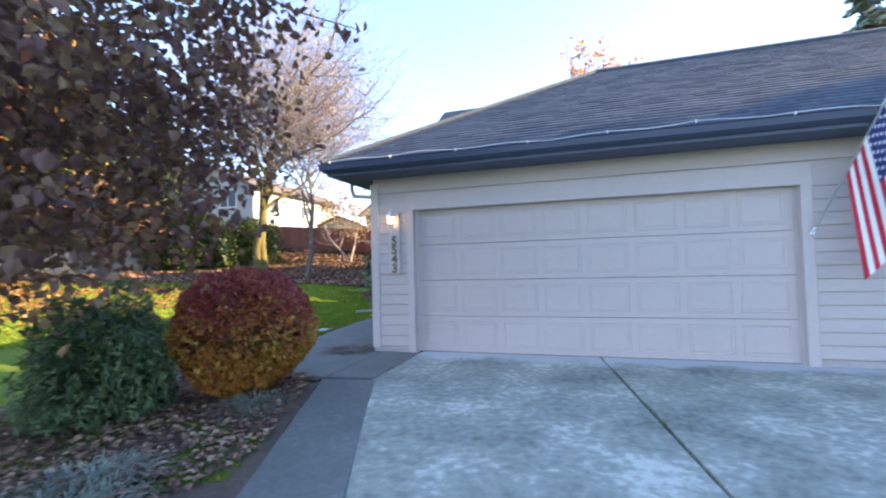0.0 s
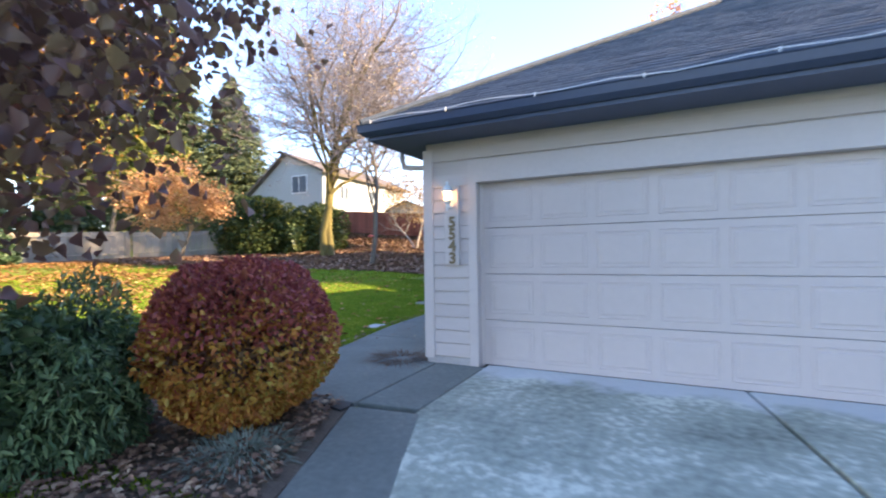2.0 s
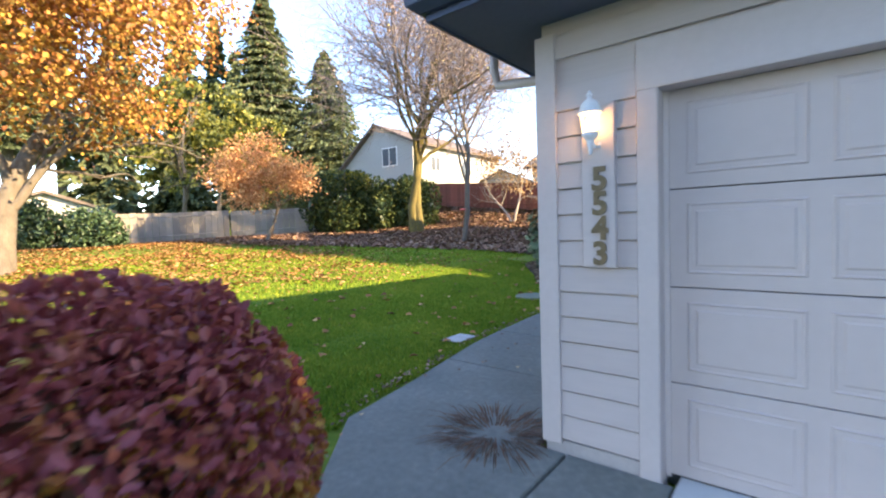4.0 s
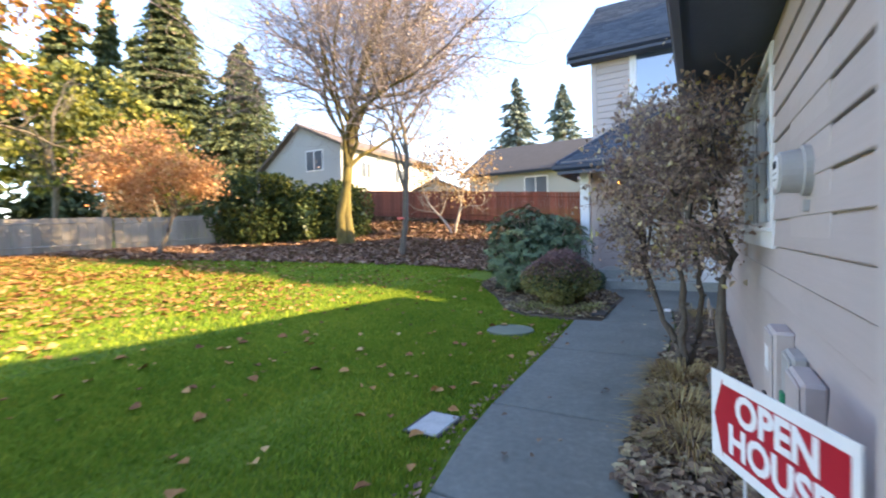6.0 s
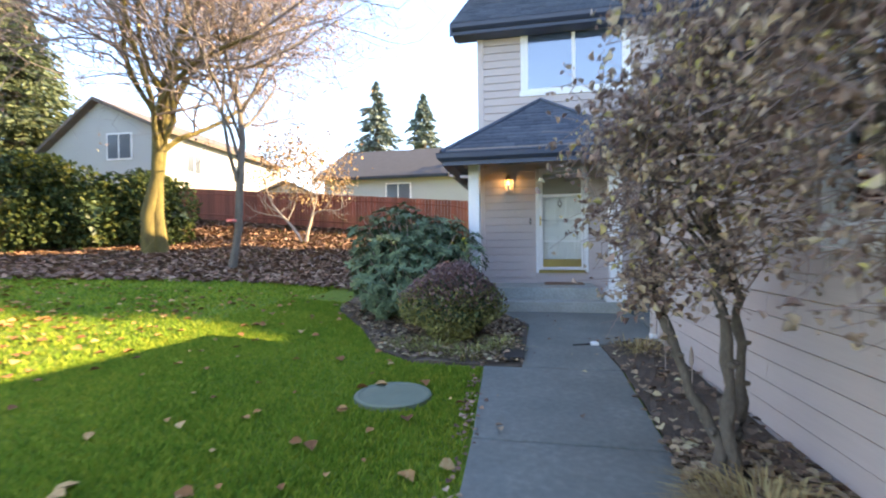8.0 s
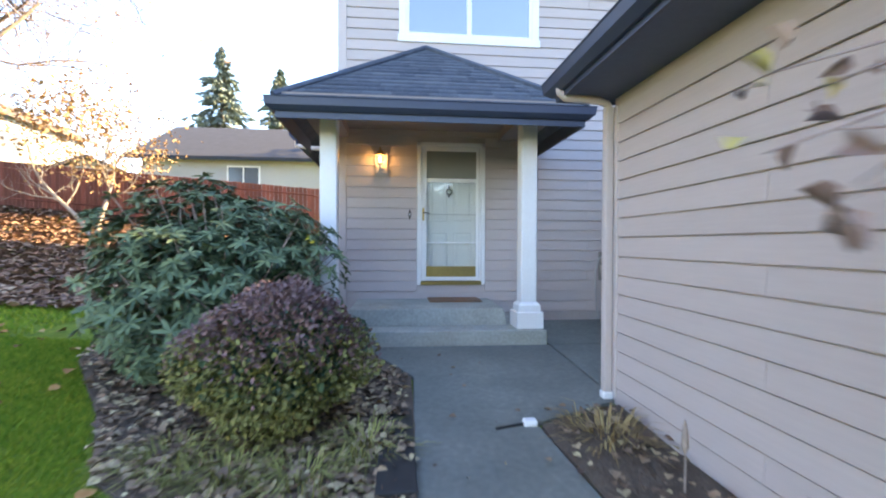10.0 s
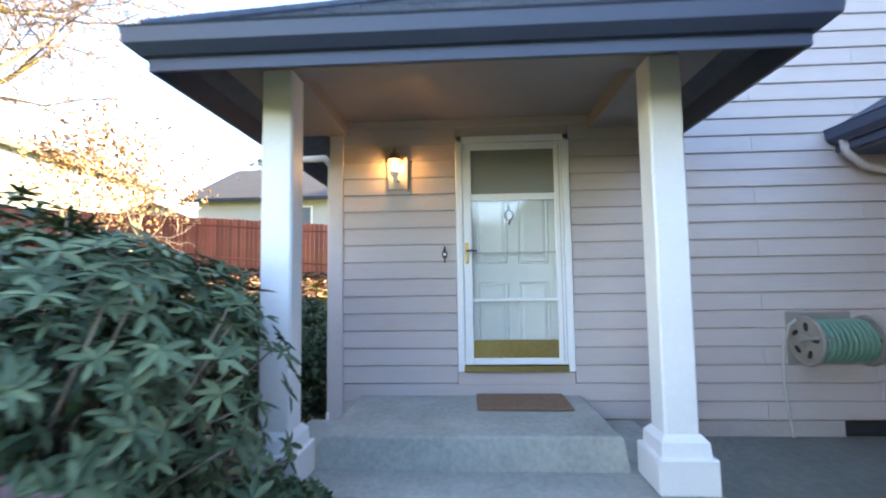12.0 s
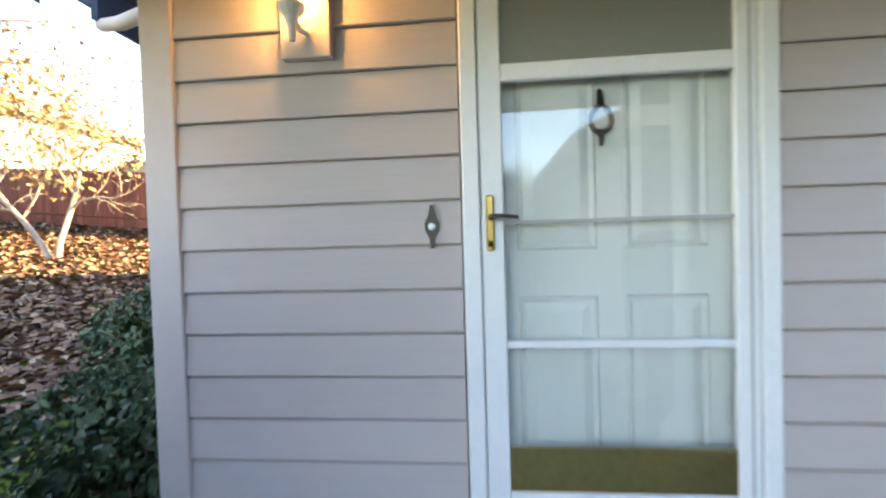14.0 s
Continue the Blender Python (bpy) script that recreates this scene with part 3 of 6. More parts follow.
def trims():
    def t(name, rows, material, label, bevel=0.004):
        return tagged(link(name, boxes(*rows, bevel=bevel), material), label, "trim", kind="structure")
    t("corner_trim", [(-0.034, -0.034, 0.06, 0.095, 0.0, 2.56)], TRIM, "taupe painted corner board")
    t("corner_trim", [(-0.034, 0.0, 0.06, 0.0, 0.095, 2.56)], TRIM, "taupe painted corner board")
    t("corner_trim", [(-0.034, 7.60, 0.06, 0.0, 7.734, 2.56)], TRIM, "taupe painted corner board")
    t("corner_trim", [(0.0, 7.70, 0.06, 0.09, 7.734, 2.56)], TRIM, "taupe painted corner board")
    t("corner_trim", [(-2.684, 10.766, 0.3, -2.56, 10.80, 5.98)], TRIM, "taupe painted corner board")
    t("corner_trim", [(-2.684, 10.80, 0.3, -2.65, 10.90, 5.98)], TRIM, "taupe painted corner board")
    t("door_trim", [(0.555, -0.035, -0.02, 0.664, 0.09, 2.126)], TRIM, "taupe trim beside the garage door")
    t("door_trim", [(5.536, -0.035, -0.02, 5.655, 0.09, 2.126)], TRIM, "taupe trim beside the garage door")
    t("door_trim", [(6.77, -0.035, -0.02, 6.884, 0.09, 2.126)], TRIM, "taupe trim beside the single garage door")
    t("door_trim", [(9.316, -0.035, -0.02, 9.44, 0.09, 2.126)], TRIM, "taupe trim beside the single garage door")
    t("door_trim", [(6.77, -0.035, 2.126, 9.44, 0.09, 2.39)], TRIM, "wide taupe header trim over the single garage door")
    t("door_trim", [(0.555, -0.035, 2.126, 5.655, 0.09, 2.39)], TRIM, "wide taupe header trim over the garage door")
    t("foundation_strip", [(-0.016, -0.016, -0.2, 0.555, 0.0, 0.085), (-0.016, 0.0, -0.2, 0.0, 7.70, 0.085)], FOUND, "painted concrete footing below the siding")
    t("foundation_strip", [(5.66, -0.014, -0.2, 6.77, 0.0, 0.085), (9.44, -0.014, -0.2, 13.9, 0.0, 0.085)], FOUND, "painted concrete footing below the siding")
    t("foundation_strip", [(-2.66, 10.784, -0.2, 1.72, 10.80, 0.395), (2.39, 10.784, -0.2, 2.4, 10.80, 0.395), (1.72, 10.784, -0.2, 2.39, 10.80, 0.27)], FOUND, "painted footing of the entry wall")
    t("frieze_trim", [(0.0, -0.006, 2.50, 9.9, 0.012, 2.56)], TRIM, "taupe frieze below the soffit")


trims()


def slope(name, parent, origin, u, v, inside, w, h, tab=0.32, course=0.145, seed=1):
    """Shingles, course over course, on a roof plane: u along the eave, v up the slope."""
    rng = np.random.default_rng(seed)
    o, u, v = Vector(origin), Vector(u).normalized(), Vector(v).normalized()
    n = u.cross(v).normalized()
    if n.z < 0:
        n = -n
    V, Q = [], []
    rows = int(h / course)
    for r in range(rows):
        b = r * course
        s = -rng.uniform(0, tab)
        while s < w:
            e = s + tab * rng.choice([0.6, 1.0, 1.3])
            lo, hi = inside(b + course * 0.5)
            a0, a1 = max(s, lo), min(e - 0.006, hi)
            if a1 - a0 > 0.03:
                th = 0.016 + rng.uniform(0, 0.008)
                k = len(V)
                for (p, q, d) in ((a0, b, 0.0), (a1, b, 0.0), (a1, b, th), (a0, b, th), (a1, b + course + 0.01, 0.006), (a0, b + course + 0.01, 0.006)):
                    V.append(o + u * p + v * q + n * d)
                Q += [(k, k + 1, k + 2, k + 3), (k + 3, k + 2, k + 4, k + 5)]
            s = e
    return tagged(arrays(name, [tuple(p) for p in V], Q, SHINGLE, parent), kind="stuff")


def roof_deck(name, faces, label, thick=0.05):
    bm = bmesh.new()
    for f in faces:
        vs = [bm.verts.new(p) for p in f]
        bm.faces.new(vs)
    bmesh.ops.remove_doubles(bm, verts=bm.verts, dist=0.001)
    bmesh.ops.recalc_face_normals(bm, faces=bm.faces)
    geo = bmesh.ops.solidify(bm, geom=bm.faces[:], thickness=thick)
    return tagged(link(name, bm, SHINGLE), label, "roof", kind="structure")


E = (-0.53, -0.60, 2.80)            # garage eave corner
AP = (3.45, 3.55, 5.22)             # its hip's top
garage_roof = roof_deck("garage_roof", [((-0.53, -0.60, 2.8), (14, -0.60, 2.8), (14, 3.55, 5.22), AP), ((-0.53, 7.85, 2.8), (-0.53, -0.60, 2.8), AP),
                                        ((14, 7.85, 2.8), (-0.53, 7.85, 2.8), AP, (14, 3.55, 5.22))], "grey asphalt-shingled hip roof over the garage")
sl = math.hypot(4.15, 2.42)
slope("shingles", garage_roof, (-0.53, -0.6, 2.80), (1, 0, 0), (0, 4.15, 2.42), lambda b: (3.98 * b / sl, 11.5), 11.5, sl, seed=2)
sl2 = math.hypot(3.98, 2.42)
slope("shingles", garage_roof, (-0.53, 7.85, 2.80), (0, -1, 0), (3.98, 0, 2.42), lambda b: (4.30 * b / sl2, 8.45 - 4.15 * b / sl2), 8.45, sl2, seed=3)
bm = bmesh.new()
tube(bm, [(-0.53, -0.6, 2.83), (3.45, 3.55, 5.25)], 0.05, 6)
tube(bm, [(3.45, 3.55, 5.25), (14, 3.55, 5.25)], 0.05, 6)
part("ridge_cap", bm, SHINGLE, garage_roof)
part("roof_peak", prism(bmesh.new(), [(6.3, 6.5), (7.5, 6.5), (6.9, 7.2)], 4.9, 5.5), SHINGLE, garage_roof)


def eaves(name, pts, z1, drop, inset, material, label):
    """Fascia with a gutter along an eave."""
    bm = bmesh.new()
    for (a, b) in zip(pts, pts[1:]):
        a, b = Vector(a), Vector(b)
        d = (b - a).normalized()
        o = Vector((d.y, -d.x, 0))       # outward, to the right of the way
        prof = [(0.0, -drop), (0.02, -drop), (0.02, -0.13), (0.05, -0.13), (0.105, -0.085), (0.115, -0.01), (0.125, 0.0), (0.105, 0.004), (0.095, -0.012), (0.03, -0.02), (0.0, 0.0)]
        A = [bm.verts.new(a + o * p + Vector((0, 0, z1 + q)) - d * (p if a != Vector(pts[0]) or len(pts) > 2 else 0)) for p, q in prof]
        B = [bm.verts.new(b + o * p + Vector((0, 0, z1 + q)) + d * p) for p, q in prof]
        n = len(prof)
        for i in range(n):
            bm.faces.new((A[i], A[(i + 1) % n], B[(i + 1) % n], B[i]))
        bm.faces.new(A)
        bm.faces.new(B[::-1])
    bmesh.ops.recalc_face_normals(bm, faces=bm.faces)
    return tagged(link(name, bm, FASCIA), label, "gutter", kind="structure")


eaves("gutter_garage", [(-0.45, 7.80, 0), (-0.45, -0.52, 0), (13.9, -0.52, 0)], 2.80, 0.17, 0, FASCIA, "dark blue-grey fascia and gutter along the garage eave")
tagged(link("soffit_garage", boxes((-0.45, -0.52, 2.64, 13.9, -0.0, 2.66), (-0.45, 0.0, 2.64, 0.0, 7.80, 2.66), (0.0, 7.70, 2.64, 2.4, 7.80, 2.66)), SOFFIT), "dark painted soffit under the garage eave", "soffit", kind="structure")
eaves("gutter_back", [(1.9, 7.85, 0), (-0.45, 7.80, 0)], 2.80, 0.17, 0, FASCIA, "dark fascia behind the garage")

# two-storey roof
main_roof = roof_deck("main_roof", [((-3.19, 10.42, 5.84), (9.4, 10.42, 5.84), (9.4, 14.55, 8.76), (-3.19, 14.55, 8.76)), ((9.4, 18.7, 5.84), (-3.19, 18.7, 5.84), (-3.19, 14.55, 8.76), (9.4, 14.55, 8.76))], "dark shingled gable roof of the upper storey")
slm = math.hypot(4.13, 2.92)
slope("shingles", main_roof, (-3.19, 10.42, 5.85), (1, 0, 0), (0, 4.13, 2.92), lambda b: (0, 9.5), 9.5, slm, seed=4)
eaves("gutter_main", [(-3.15, 10.47, 0), (9.3, 10.47, 0)], 5.84, 0.2, 0, FASCIA, "dark fascia and gutter of the upper roof")
bm = bmesh.new()
for s in (1, -1):
    y0 = 14.55 - s * 4.13
    vs = [bm.verts.new(p) for p in ((-3.20, y0, 5.85), (-3.20, 14.55, 8.77), (-3.20, 14.55, 8.55), (-3.20, y0, 5.60), (-3.16, y0, 5.85), (-3.16, 14.55, 8.77), (-3.16, 14.55, 8.55), (-3.16, y0, 5.60))]
    for f in ((0, 1, 2, 3), (7, 6, 5, 4), (0, 4, 5, 1), (3, 2, 6, 7), (0, 3, 7, 4)):
        bm.faces.new([vs[i] for i in f])
bmesh.ops.recalc_face_normals(bm, faces=bm.faces)
tagged(link("rake_board", bm, FASCIA), "dark rake board along the gable", "trim", kind="structure")
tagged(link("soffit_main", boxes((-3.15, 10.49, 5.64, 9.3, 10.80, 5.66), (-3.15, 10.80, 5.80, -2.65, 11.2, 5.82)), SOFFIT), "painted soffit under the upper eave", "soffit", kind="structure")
# eave of the link wing across the court
# Its hidden ridge is added, steep enough to keep sun off the porch bed.
roof_deck("link_roof", [((1.75, 7.6, 2.88), (1.75, 10.78, 2.88), (7.4, 10.78, 6.16), (7.4, 7.6, 6.16)), ((13.0, 7.6, 2.88), (7.4, 7.6, 6.16), (7.4, 10.78, 6.16), (13.0, 10.78, 2.88))], "shingled roof above the court's end wall, its unseen ridge added to block sun")
eaves("gutter_link", [(1.82, 10.76, 0), (1.82, 7.86, 0)], 2.88, 0.2, 0, FASCIA, "dark gutter above the court's end wall")
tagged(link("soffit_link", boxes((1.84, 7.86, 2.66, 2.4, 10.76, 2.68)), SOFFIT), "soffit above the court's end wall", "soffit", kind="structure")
# side eave past the entry corner
roof_deck("west_wing_roof", [((-3.45, 11.35, 3.17), (-3.45, 17.5, 3.17), (-2.65, 17.5, 3.62), (-2.65, 11.35, 3.62))], "low shingled roof along the end wall")
eaves("gutter_west", [(-3.38, 17.4, 0), (-3.38, 11.37, 0)], 3.17, 0.2, 0, FASCIA, "dark gutter of the low side roof")

# ---- porch ----
PX0, PX1, PY = -3.10, 0.28, 8.90
porch_roof = roof_deck("porch_roof", [((-3.10, 8.90, 2.93), (0.28, 8.90, 2.93), (-1.41, 10.79, 4.30)), ((-3.10, 10.79, 2.93), (-3.10, 8.90, 2.93), (-1.41, 10.79, 4.30)),
                                      ((0.28, 8.90, 2.93), (0.28, 10.79, 2.93), (-1.41, 10.79, 4.30))], "grey shingled hip roof over the porch")
sp = math.hypot(1.89, 1.37)
slope("shingles", porch_roof, (-3.10, 8.90, 2.935), (1, 0, 0), (0, 1.89, 1.37), lambda b: (1.69 * b / sp, 3.38 - 1.69 * b / sp), 3.38, sp, seed=5)
sq = math.hypot(1.69, 1.37)
slope("shingles", porch_roof, (-3.10, 10.79, 2.935), (0, -1, 0), (1.69, 0, 1.37), lambda b: (0, 1.89 - 1.89 * b / sq), 1.89, sq, seed=6)
slope("shingles", porch_roof, (0.28, 8.90, 2.935), (0, 1, 0), (-1.69, 0, 1.37), lambda b: (1.89 * b / sq, 1.89), 1.89, sq, seed=7)
bm = bmesh.new()
tube(bm, [(-3.10, 8.90, 2.96), (-1.41, 10.77, 4.32)], 0.04, 6)
tube(bm, [(0.28, 8.90, 2.96), (-1.41, 10.77, 4.32)], 0.04, 6)
part("hip_cap", bm, SHINGLE, porch_roof)
eaves("gutter_porch", [(-3.06, 10.76, 0), (-3.06, 8.94, 0), (0.24, 8.94, 0), (0.24, 10.76, 0)], 2.93, 0.20, 0, FASCIA, "dark fascia and gutter round the porch roof")
tagged(link("ceiling_porch", boxes((-2.52, 9.64, 3.10, -0.31, 10.78, 3.13), (-3.06, 8.94, 2.985, 0.24, 9.45, 3.005), (-3.06, 9.45, 2.985, -2.72, 10.78, 3.005), (-0.12, 9.45, 2.985, 0.24, 10.78, 3.005)), PORCHSOFFIT), "painted porch ceiling and soffit", "ceiling", kind="structure")
tagged(link("porch_beam", boxes((-2.72, 9.45, 2.98, -0.12, 9.64, 3.13)), PORCHSOFFIT), "painted beam across the porch posts", "beam", kind="structure")
tagged(link("porch_beam", boxes((-2.72, 9.64, 2.975, -2.52, 10.78, 3.13)), PORCHSOFFIT), "painted beam from the post to the wall", "beam", kind="structure")
tagged(link("porch_beam", boxes((-0.31, 9.64, 2.975, -0.12, 10.78, 3.13)), PORCHSOFFIT), "painted beam from the post to the wall", "beam", kind="structure")


def porch_post(x):
    p = thing("porch_post", "square white painted wooden porch post with stepped plinth", "post", "porch posts", at=(x, 9.547, 0.40))
    part("shaft", boxes((-0.099, -0.099, 0.30, 0.099, 0.099, 2.58), bevel=0.012), WHITE, p)
    part("plinth", boxes((-0.168, -0.168, 0.0, 0.168, 0.168, 0.20), bevel=0.008), WHITE, p)
    bm = bmesh.new()
    for a, b, c, d in ((0.14, 0.20, 0.135, 0.28), (0.135, 0.28, 0.101, 0.32)):
        lo = [bm.verts.new((sx * a, sy * a, b)) for sx, sy in ((-1, -1), (1, -1), (1, 1), (-1, 1))]
        hi = [bm.verts.new((sx * c, sy * c, d)) for sx, sy in ((-1, -1), (1, -1), (1, 1), (-1, 1))]
        for i in range(4):
            bm.faces.new((lo[i], lo[(i + 1) % 4], hi[(i + 1) % 4], hi[i]))
    part("plinth_moulding", bm, WHITE, p)
    return p


porch_post(-0.213)
porch_post(-2.617)

steps = thing("porch_steps", "worn grey concrete porch steps with a top landing", "steps", kind="structure")


def frustum(bm, x0, y0, x1, y1, z0, z1, taper):
    a = [bm.verts.new((x, y, z0)) for x, y in ((x0 - taper, y0 - taper), (x1 + taper, y0 - taper), (x1 + taper, y1), (x0 - taper, y1))]
    b = [bm.verts.new((x, y, z1)) for x, y in ((x0, y0), (x1, y0), (x1, y1), (x0, y1))]
    bm.faces.new(a[::-1])
    bm.faces.new(b)
    for i in range(4):
        bm.faces.new((a[i], a[(i + 1) % 4], b[(i + 1) % 4], b[i]))
    bmesh.ops.bevel(bm, geom=[e for e in bm.edges if all(v.co.z > z1 - 0.001 for v in e.verts)], offset=0.018, segments=3, affect="EDGES", profile=0.5)
    return bm


part("lower_step", frustum(bmesh.new(), -2.86, 9.34, -0.02, 10.78, 0.0, 0.40, 0.0), STEPCON, steps)
part("landing", frustum(bmesh.new(), -2.40, 9.72, -0.46, 10.782, 0.401, 0.61, 0.03), STEPCON, steps)


# ---- doors, windows and fixtures ----
def garage_door(name, x0, x1, cols, label):
    """A sectional door: four sections of raised panels."""
    d = thing(name, label, "garage door", kind="structure", at=(x0, 0.10, 0.0))
    W, H, n = x1 - x0, 2.13, 4
    h = H / n
    for r in range(n):
        sec = part("door_section", boxes((0.004, 0.0, r * h + 0.003, W - 0.004, 0.05, (r + 1) * h - 0.003), bevel=0.003), DOORPAINT, d)
        cw = (W - 0.14) / cols
        for c in range(cols):
            a, b = 0.07 + c * cw + 0.042, 0.07 + (c + 1) * cw - 0.042
            z0, z1 = r * h + 0.075, (r + 1) * h - 0.075
            bm = bmesh.new()
            ring = [(0.0, 0.001), (0.010, -0.007), (0.020, -0.0015), (0.042, -0.002), (0.052, -0.0075)]
            loops = []
            for i, y in ring:
                loops.append([bm.verts.new(p) for p in ((a + i, y, z0 + i), (b - i, y, z0 + i), (b - i, y, z1 - i), (a + i, y, z1 - i))])
            for p, q in zip(loops, loops[1:]):
                for k in range(4):
                    bm.faces.new((p[k], p[(k + 1) % 4], q[(k + 1) % 4], q[k]))
            bm.faces.new(loops[-1])
            part("panel", bm, DOORPAINT, sec)
    part("bottom_seal", boxes((0.0, -0.004, -0.004, W, 0.045, 0.012)), BLACKPLASTIC, d)
    part("side_seal", boxes((0.0, -0.016, 0.0, 0.03, -0.002, H)), TRIM, d)
    part("side_seal", boxes((W - 0.03, -0.016, 0.0, W, -0.002, H)), TRIM, d)
    return d


garage_door("door_garage", 0.66, 5.54, 8, "closed taupe sectional garage door with raised panels")
garage_door("door_garage_single", 6.88, 9.32, 4, "closed taupe single garage door with raised panels")


def entry_door():
    d = thing("door_entry", "white storm door with brass kick plate over a white panelled door", "door", kind="structure", at=(0, 0, 0))
    Y = 10.755
    part("casing", boxes((-1.525, Y, 0.815, -1.465, 10.80, 2.93), (-0.565, Y, 0.815, -0.505, 10.80, 2.93), (-1.525, Y, 2.875, -0.505, 10.80, 2.93), bevel=0.006), WHITE, d)
    part("jamb", boxes((-1.465, 10.80, 0.815, -1.45, 10.94, 2.875), (-0.58, 10.80, 0.815, -0.565, 10.94, 2.875), (-1.465, 10.80, 2.865, -0.565, 10.94, 2.88)), WHITE, d)
    S0, S1 = 10.762, 10.795
    st = part("storm_frame", boxes((-1.462, S0, 0.875, -1.385, S1, 2.868), (-0.640, S0, 0.875, -0.568, S1, 2.868), (-1.385, S0, 2.80, -0.640, S1, 2.868), (-1.385, S0, 2.335, -0.640, S1, 2.395), (-1.385, S0, 0.875, -0.640, S1, 0.932), bevel=0.005), WHITE, d)
    part("kick_plate", boxes((-1.385, S0 + 0.006, 0.932, -0.640, S1 - 0.008, 1.088), bevel=0.003), DULLBRASS, st, "dull brass kick plate")
    part("insect_screen", boxes((-1.385, S0 + 0.012, 2.395, -0.640, S0 + 0.016, 2.80)), SCREEN, st, "grey mesh screen")
    gl = part("glass_pane", boxes((-1.385, S0 + 0.014, 1.088, -0.640, S0 + 0.018, 2.335)), STORMGLASS, st, "clear storm glass")
    gl.visible_shadow = False
    part("glazing_bar", boxes((-1.385, S0 + 0.004, 1.43, -0.640, S1, 1.455), bevel=0.002), WHITE, st)
    part("glazing_bar", boxes((-1.385, S0 + 0.010, 1.855, -0.640, S1, 1.866)), GALV, st)
    h = part("handle", boxes((-1.447, S0 - 0.012, 1.765, -1.418, S0, 1.955), bevel=0.006), BRASS, st, "polished brass handle plate")
    bm = bmesh.new()
    tube(bm, [(-1.432, S0 - 0.01, 1.88), (-1.432, S0 - 0.05, 1.88), (-1.40, S0 - 0.055, 1.882), (-1.34, S0 - 0.055, 1.876)], [0.010, 0.010, 0.008, 0.006], 8)
    part("lever", bm, IRON, h)
    bm = bmesh.new()
    lathe(bm, [(0.0, -0.012), (0.010, -0.012), (0.012, 0.0)], m=pose(-1.432, S0 - 0.012, 1.79, 90, 0, 0), sides=10)
    part("lock", bm, BRASS, h)
    part("hinge_strip", boxes((-0.600, S0 - 0.004, 0.90, -0.594, S0, 2.84)), GALV, st)
    # the inner door, six raised panels
    I = 10.845
    inner = part("inner_door", boxes((-1.45, I, 0.83, -0.58, I + 0.045, 2.862)), DOORWHITE, d, "white six-panel wooden door")
    for x0, x1 in ((-1.34, -1.06), (-0.97, -0.69)):
        for z0, z1 in ((2.50, 2.75), (1.76, 2.42), (0.98, 1.60)):
            bm = bmesh.new()
            loops = [[bm.verts.new(p) for p in ((x0 + i, I - 0.002 + y, z0 + i), (x1 - i, I - 0.002 + y, z0 + i), (x1 - i, I - 0.002 + y, z1 - i), (x0 + i, I - 0.002 + y, z1 - i))] for i, y in ((0, 0.003), (0.010, -0.010), (0.026, -0.001), (0.058, -0.011))]
            for p, q in zip(loops, loops[1:]):
                for k in range(4):
                    bm.faces.new((p[k], p[(k + 1) % 4], q[(k + 1) % 4], q[k]))
            bm.faces.new(loops[-1])
            part("panel", bm, DOORWHITE, inner)
    bm = bmesh.new()
    tube(bm, [(-1.045, I - 0.01, 2.31), (-1.045, I - 0.02, 2.25)], [0.008, 0.014], 8)
    tube(bm, [(-1.045 + 0.036 * math.sin(a), I - 0.022, 2.205 + 0.045 * math.cos(a)) for a in np.linspace(0.3, 5.98, 12)], 0.009, 6)
    tube(bm, [(-1.045, I - 0.03, 2.17), (-1.045, I - 0.02, 2.115)], [0.014, 0.007], 8)
    part("knocker", bm, IRON, inner, "dark ornate door knocker")
    part("threshold", boxes((-1.47, 10.745, 0.812, -0.56, 10.90, 0.868), bevel=0.004), DULLBRASS, d, "brass-toned threshold")
    part("sill_board", boxes((-1.525, 10.778, 0.70, -0.505, 10.80, 0.81), bevel=0.003), SIDING, d)
    return d


entry_door()


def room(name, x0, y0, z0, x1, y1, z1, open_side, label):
    """A plain box behind a window; its near-black walls stand in for an unlit room."""
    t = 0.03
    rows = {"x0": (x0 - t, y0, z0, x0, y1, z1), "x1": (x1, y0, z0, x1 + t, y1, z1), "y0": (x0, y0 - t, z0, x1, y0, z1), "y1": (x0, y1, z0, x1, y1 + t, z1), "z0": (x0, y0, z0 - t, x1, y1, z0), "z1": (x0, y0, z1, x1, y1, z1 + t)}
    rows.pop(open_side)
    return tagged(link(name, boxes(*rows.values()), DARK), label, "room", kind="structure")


room("room_garage", 0.15, 1.6, 0.4, 2.2, 5.0, 2.55, "x0", "near-black box standing in for the unlit room behind the side window")
room("room_upper", -1.76, 10.95, 4.3, 0.3, 12.6, 5.78, "y0", "near-black box standing in for the unlit room behind the upper window")


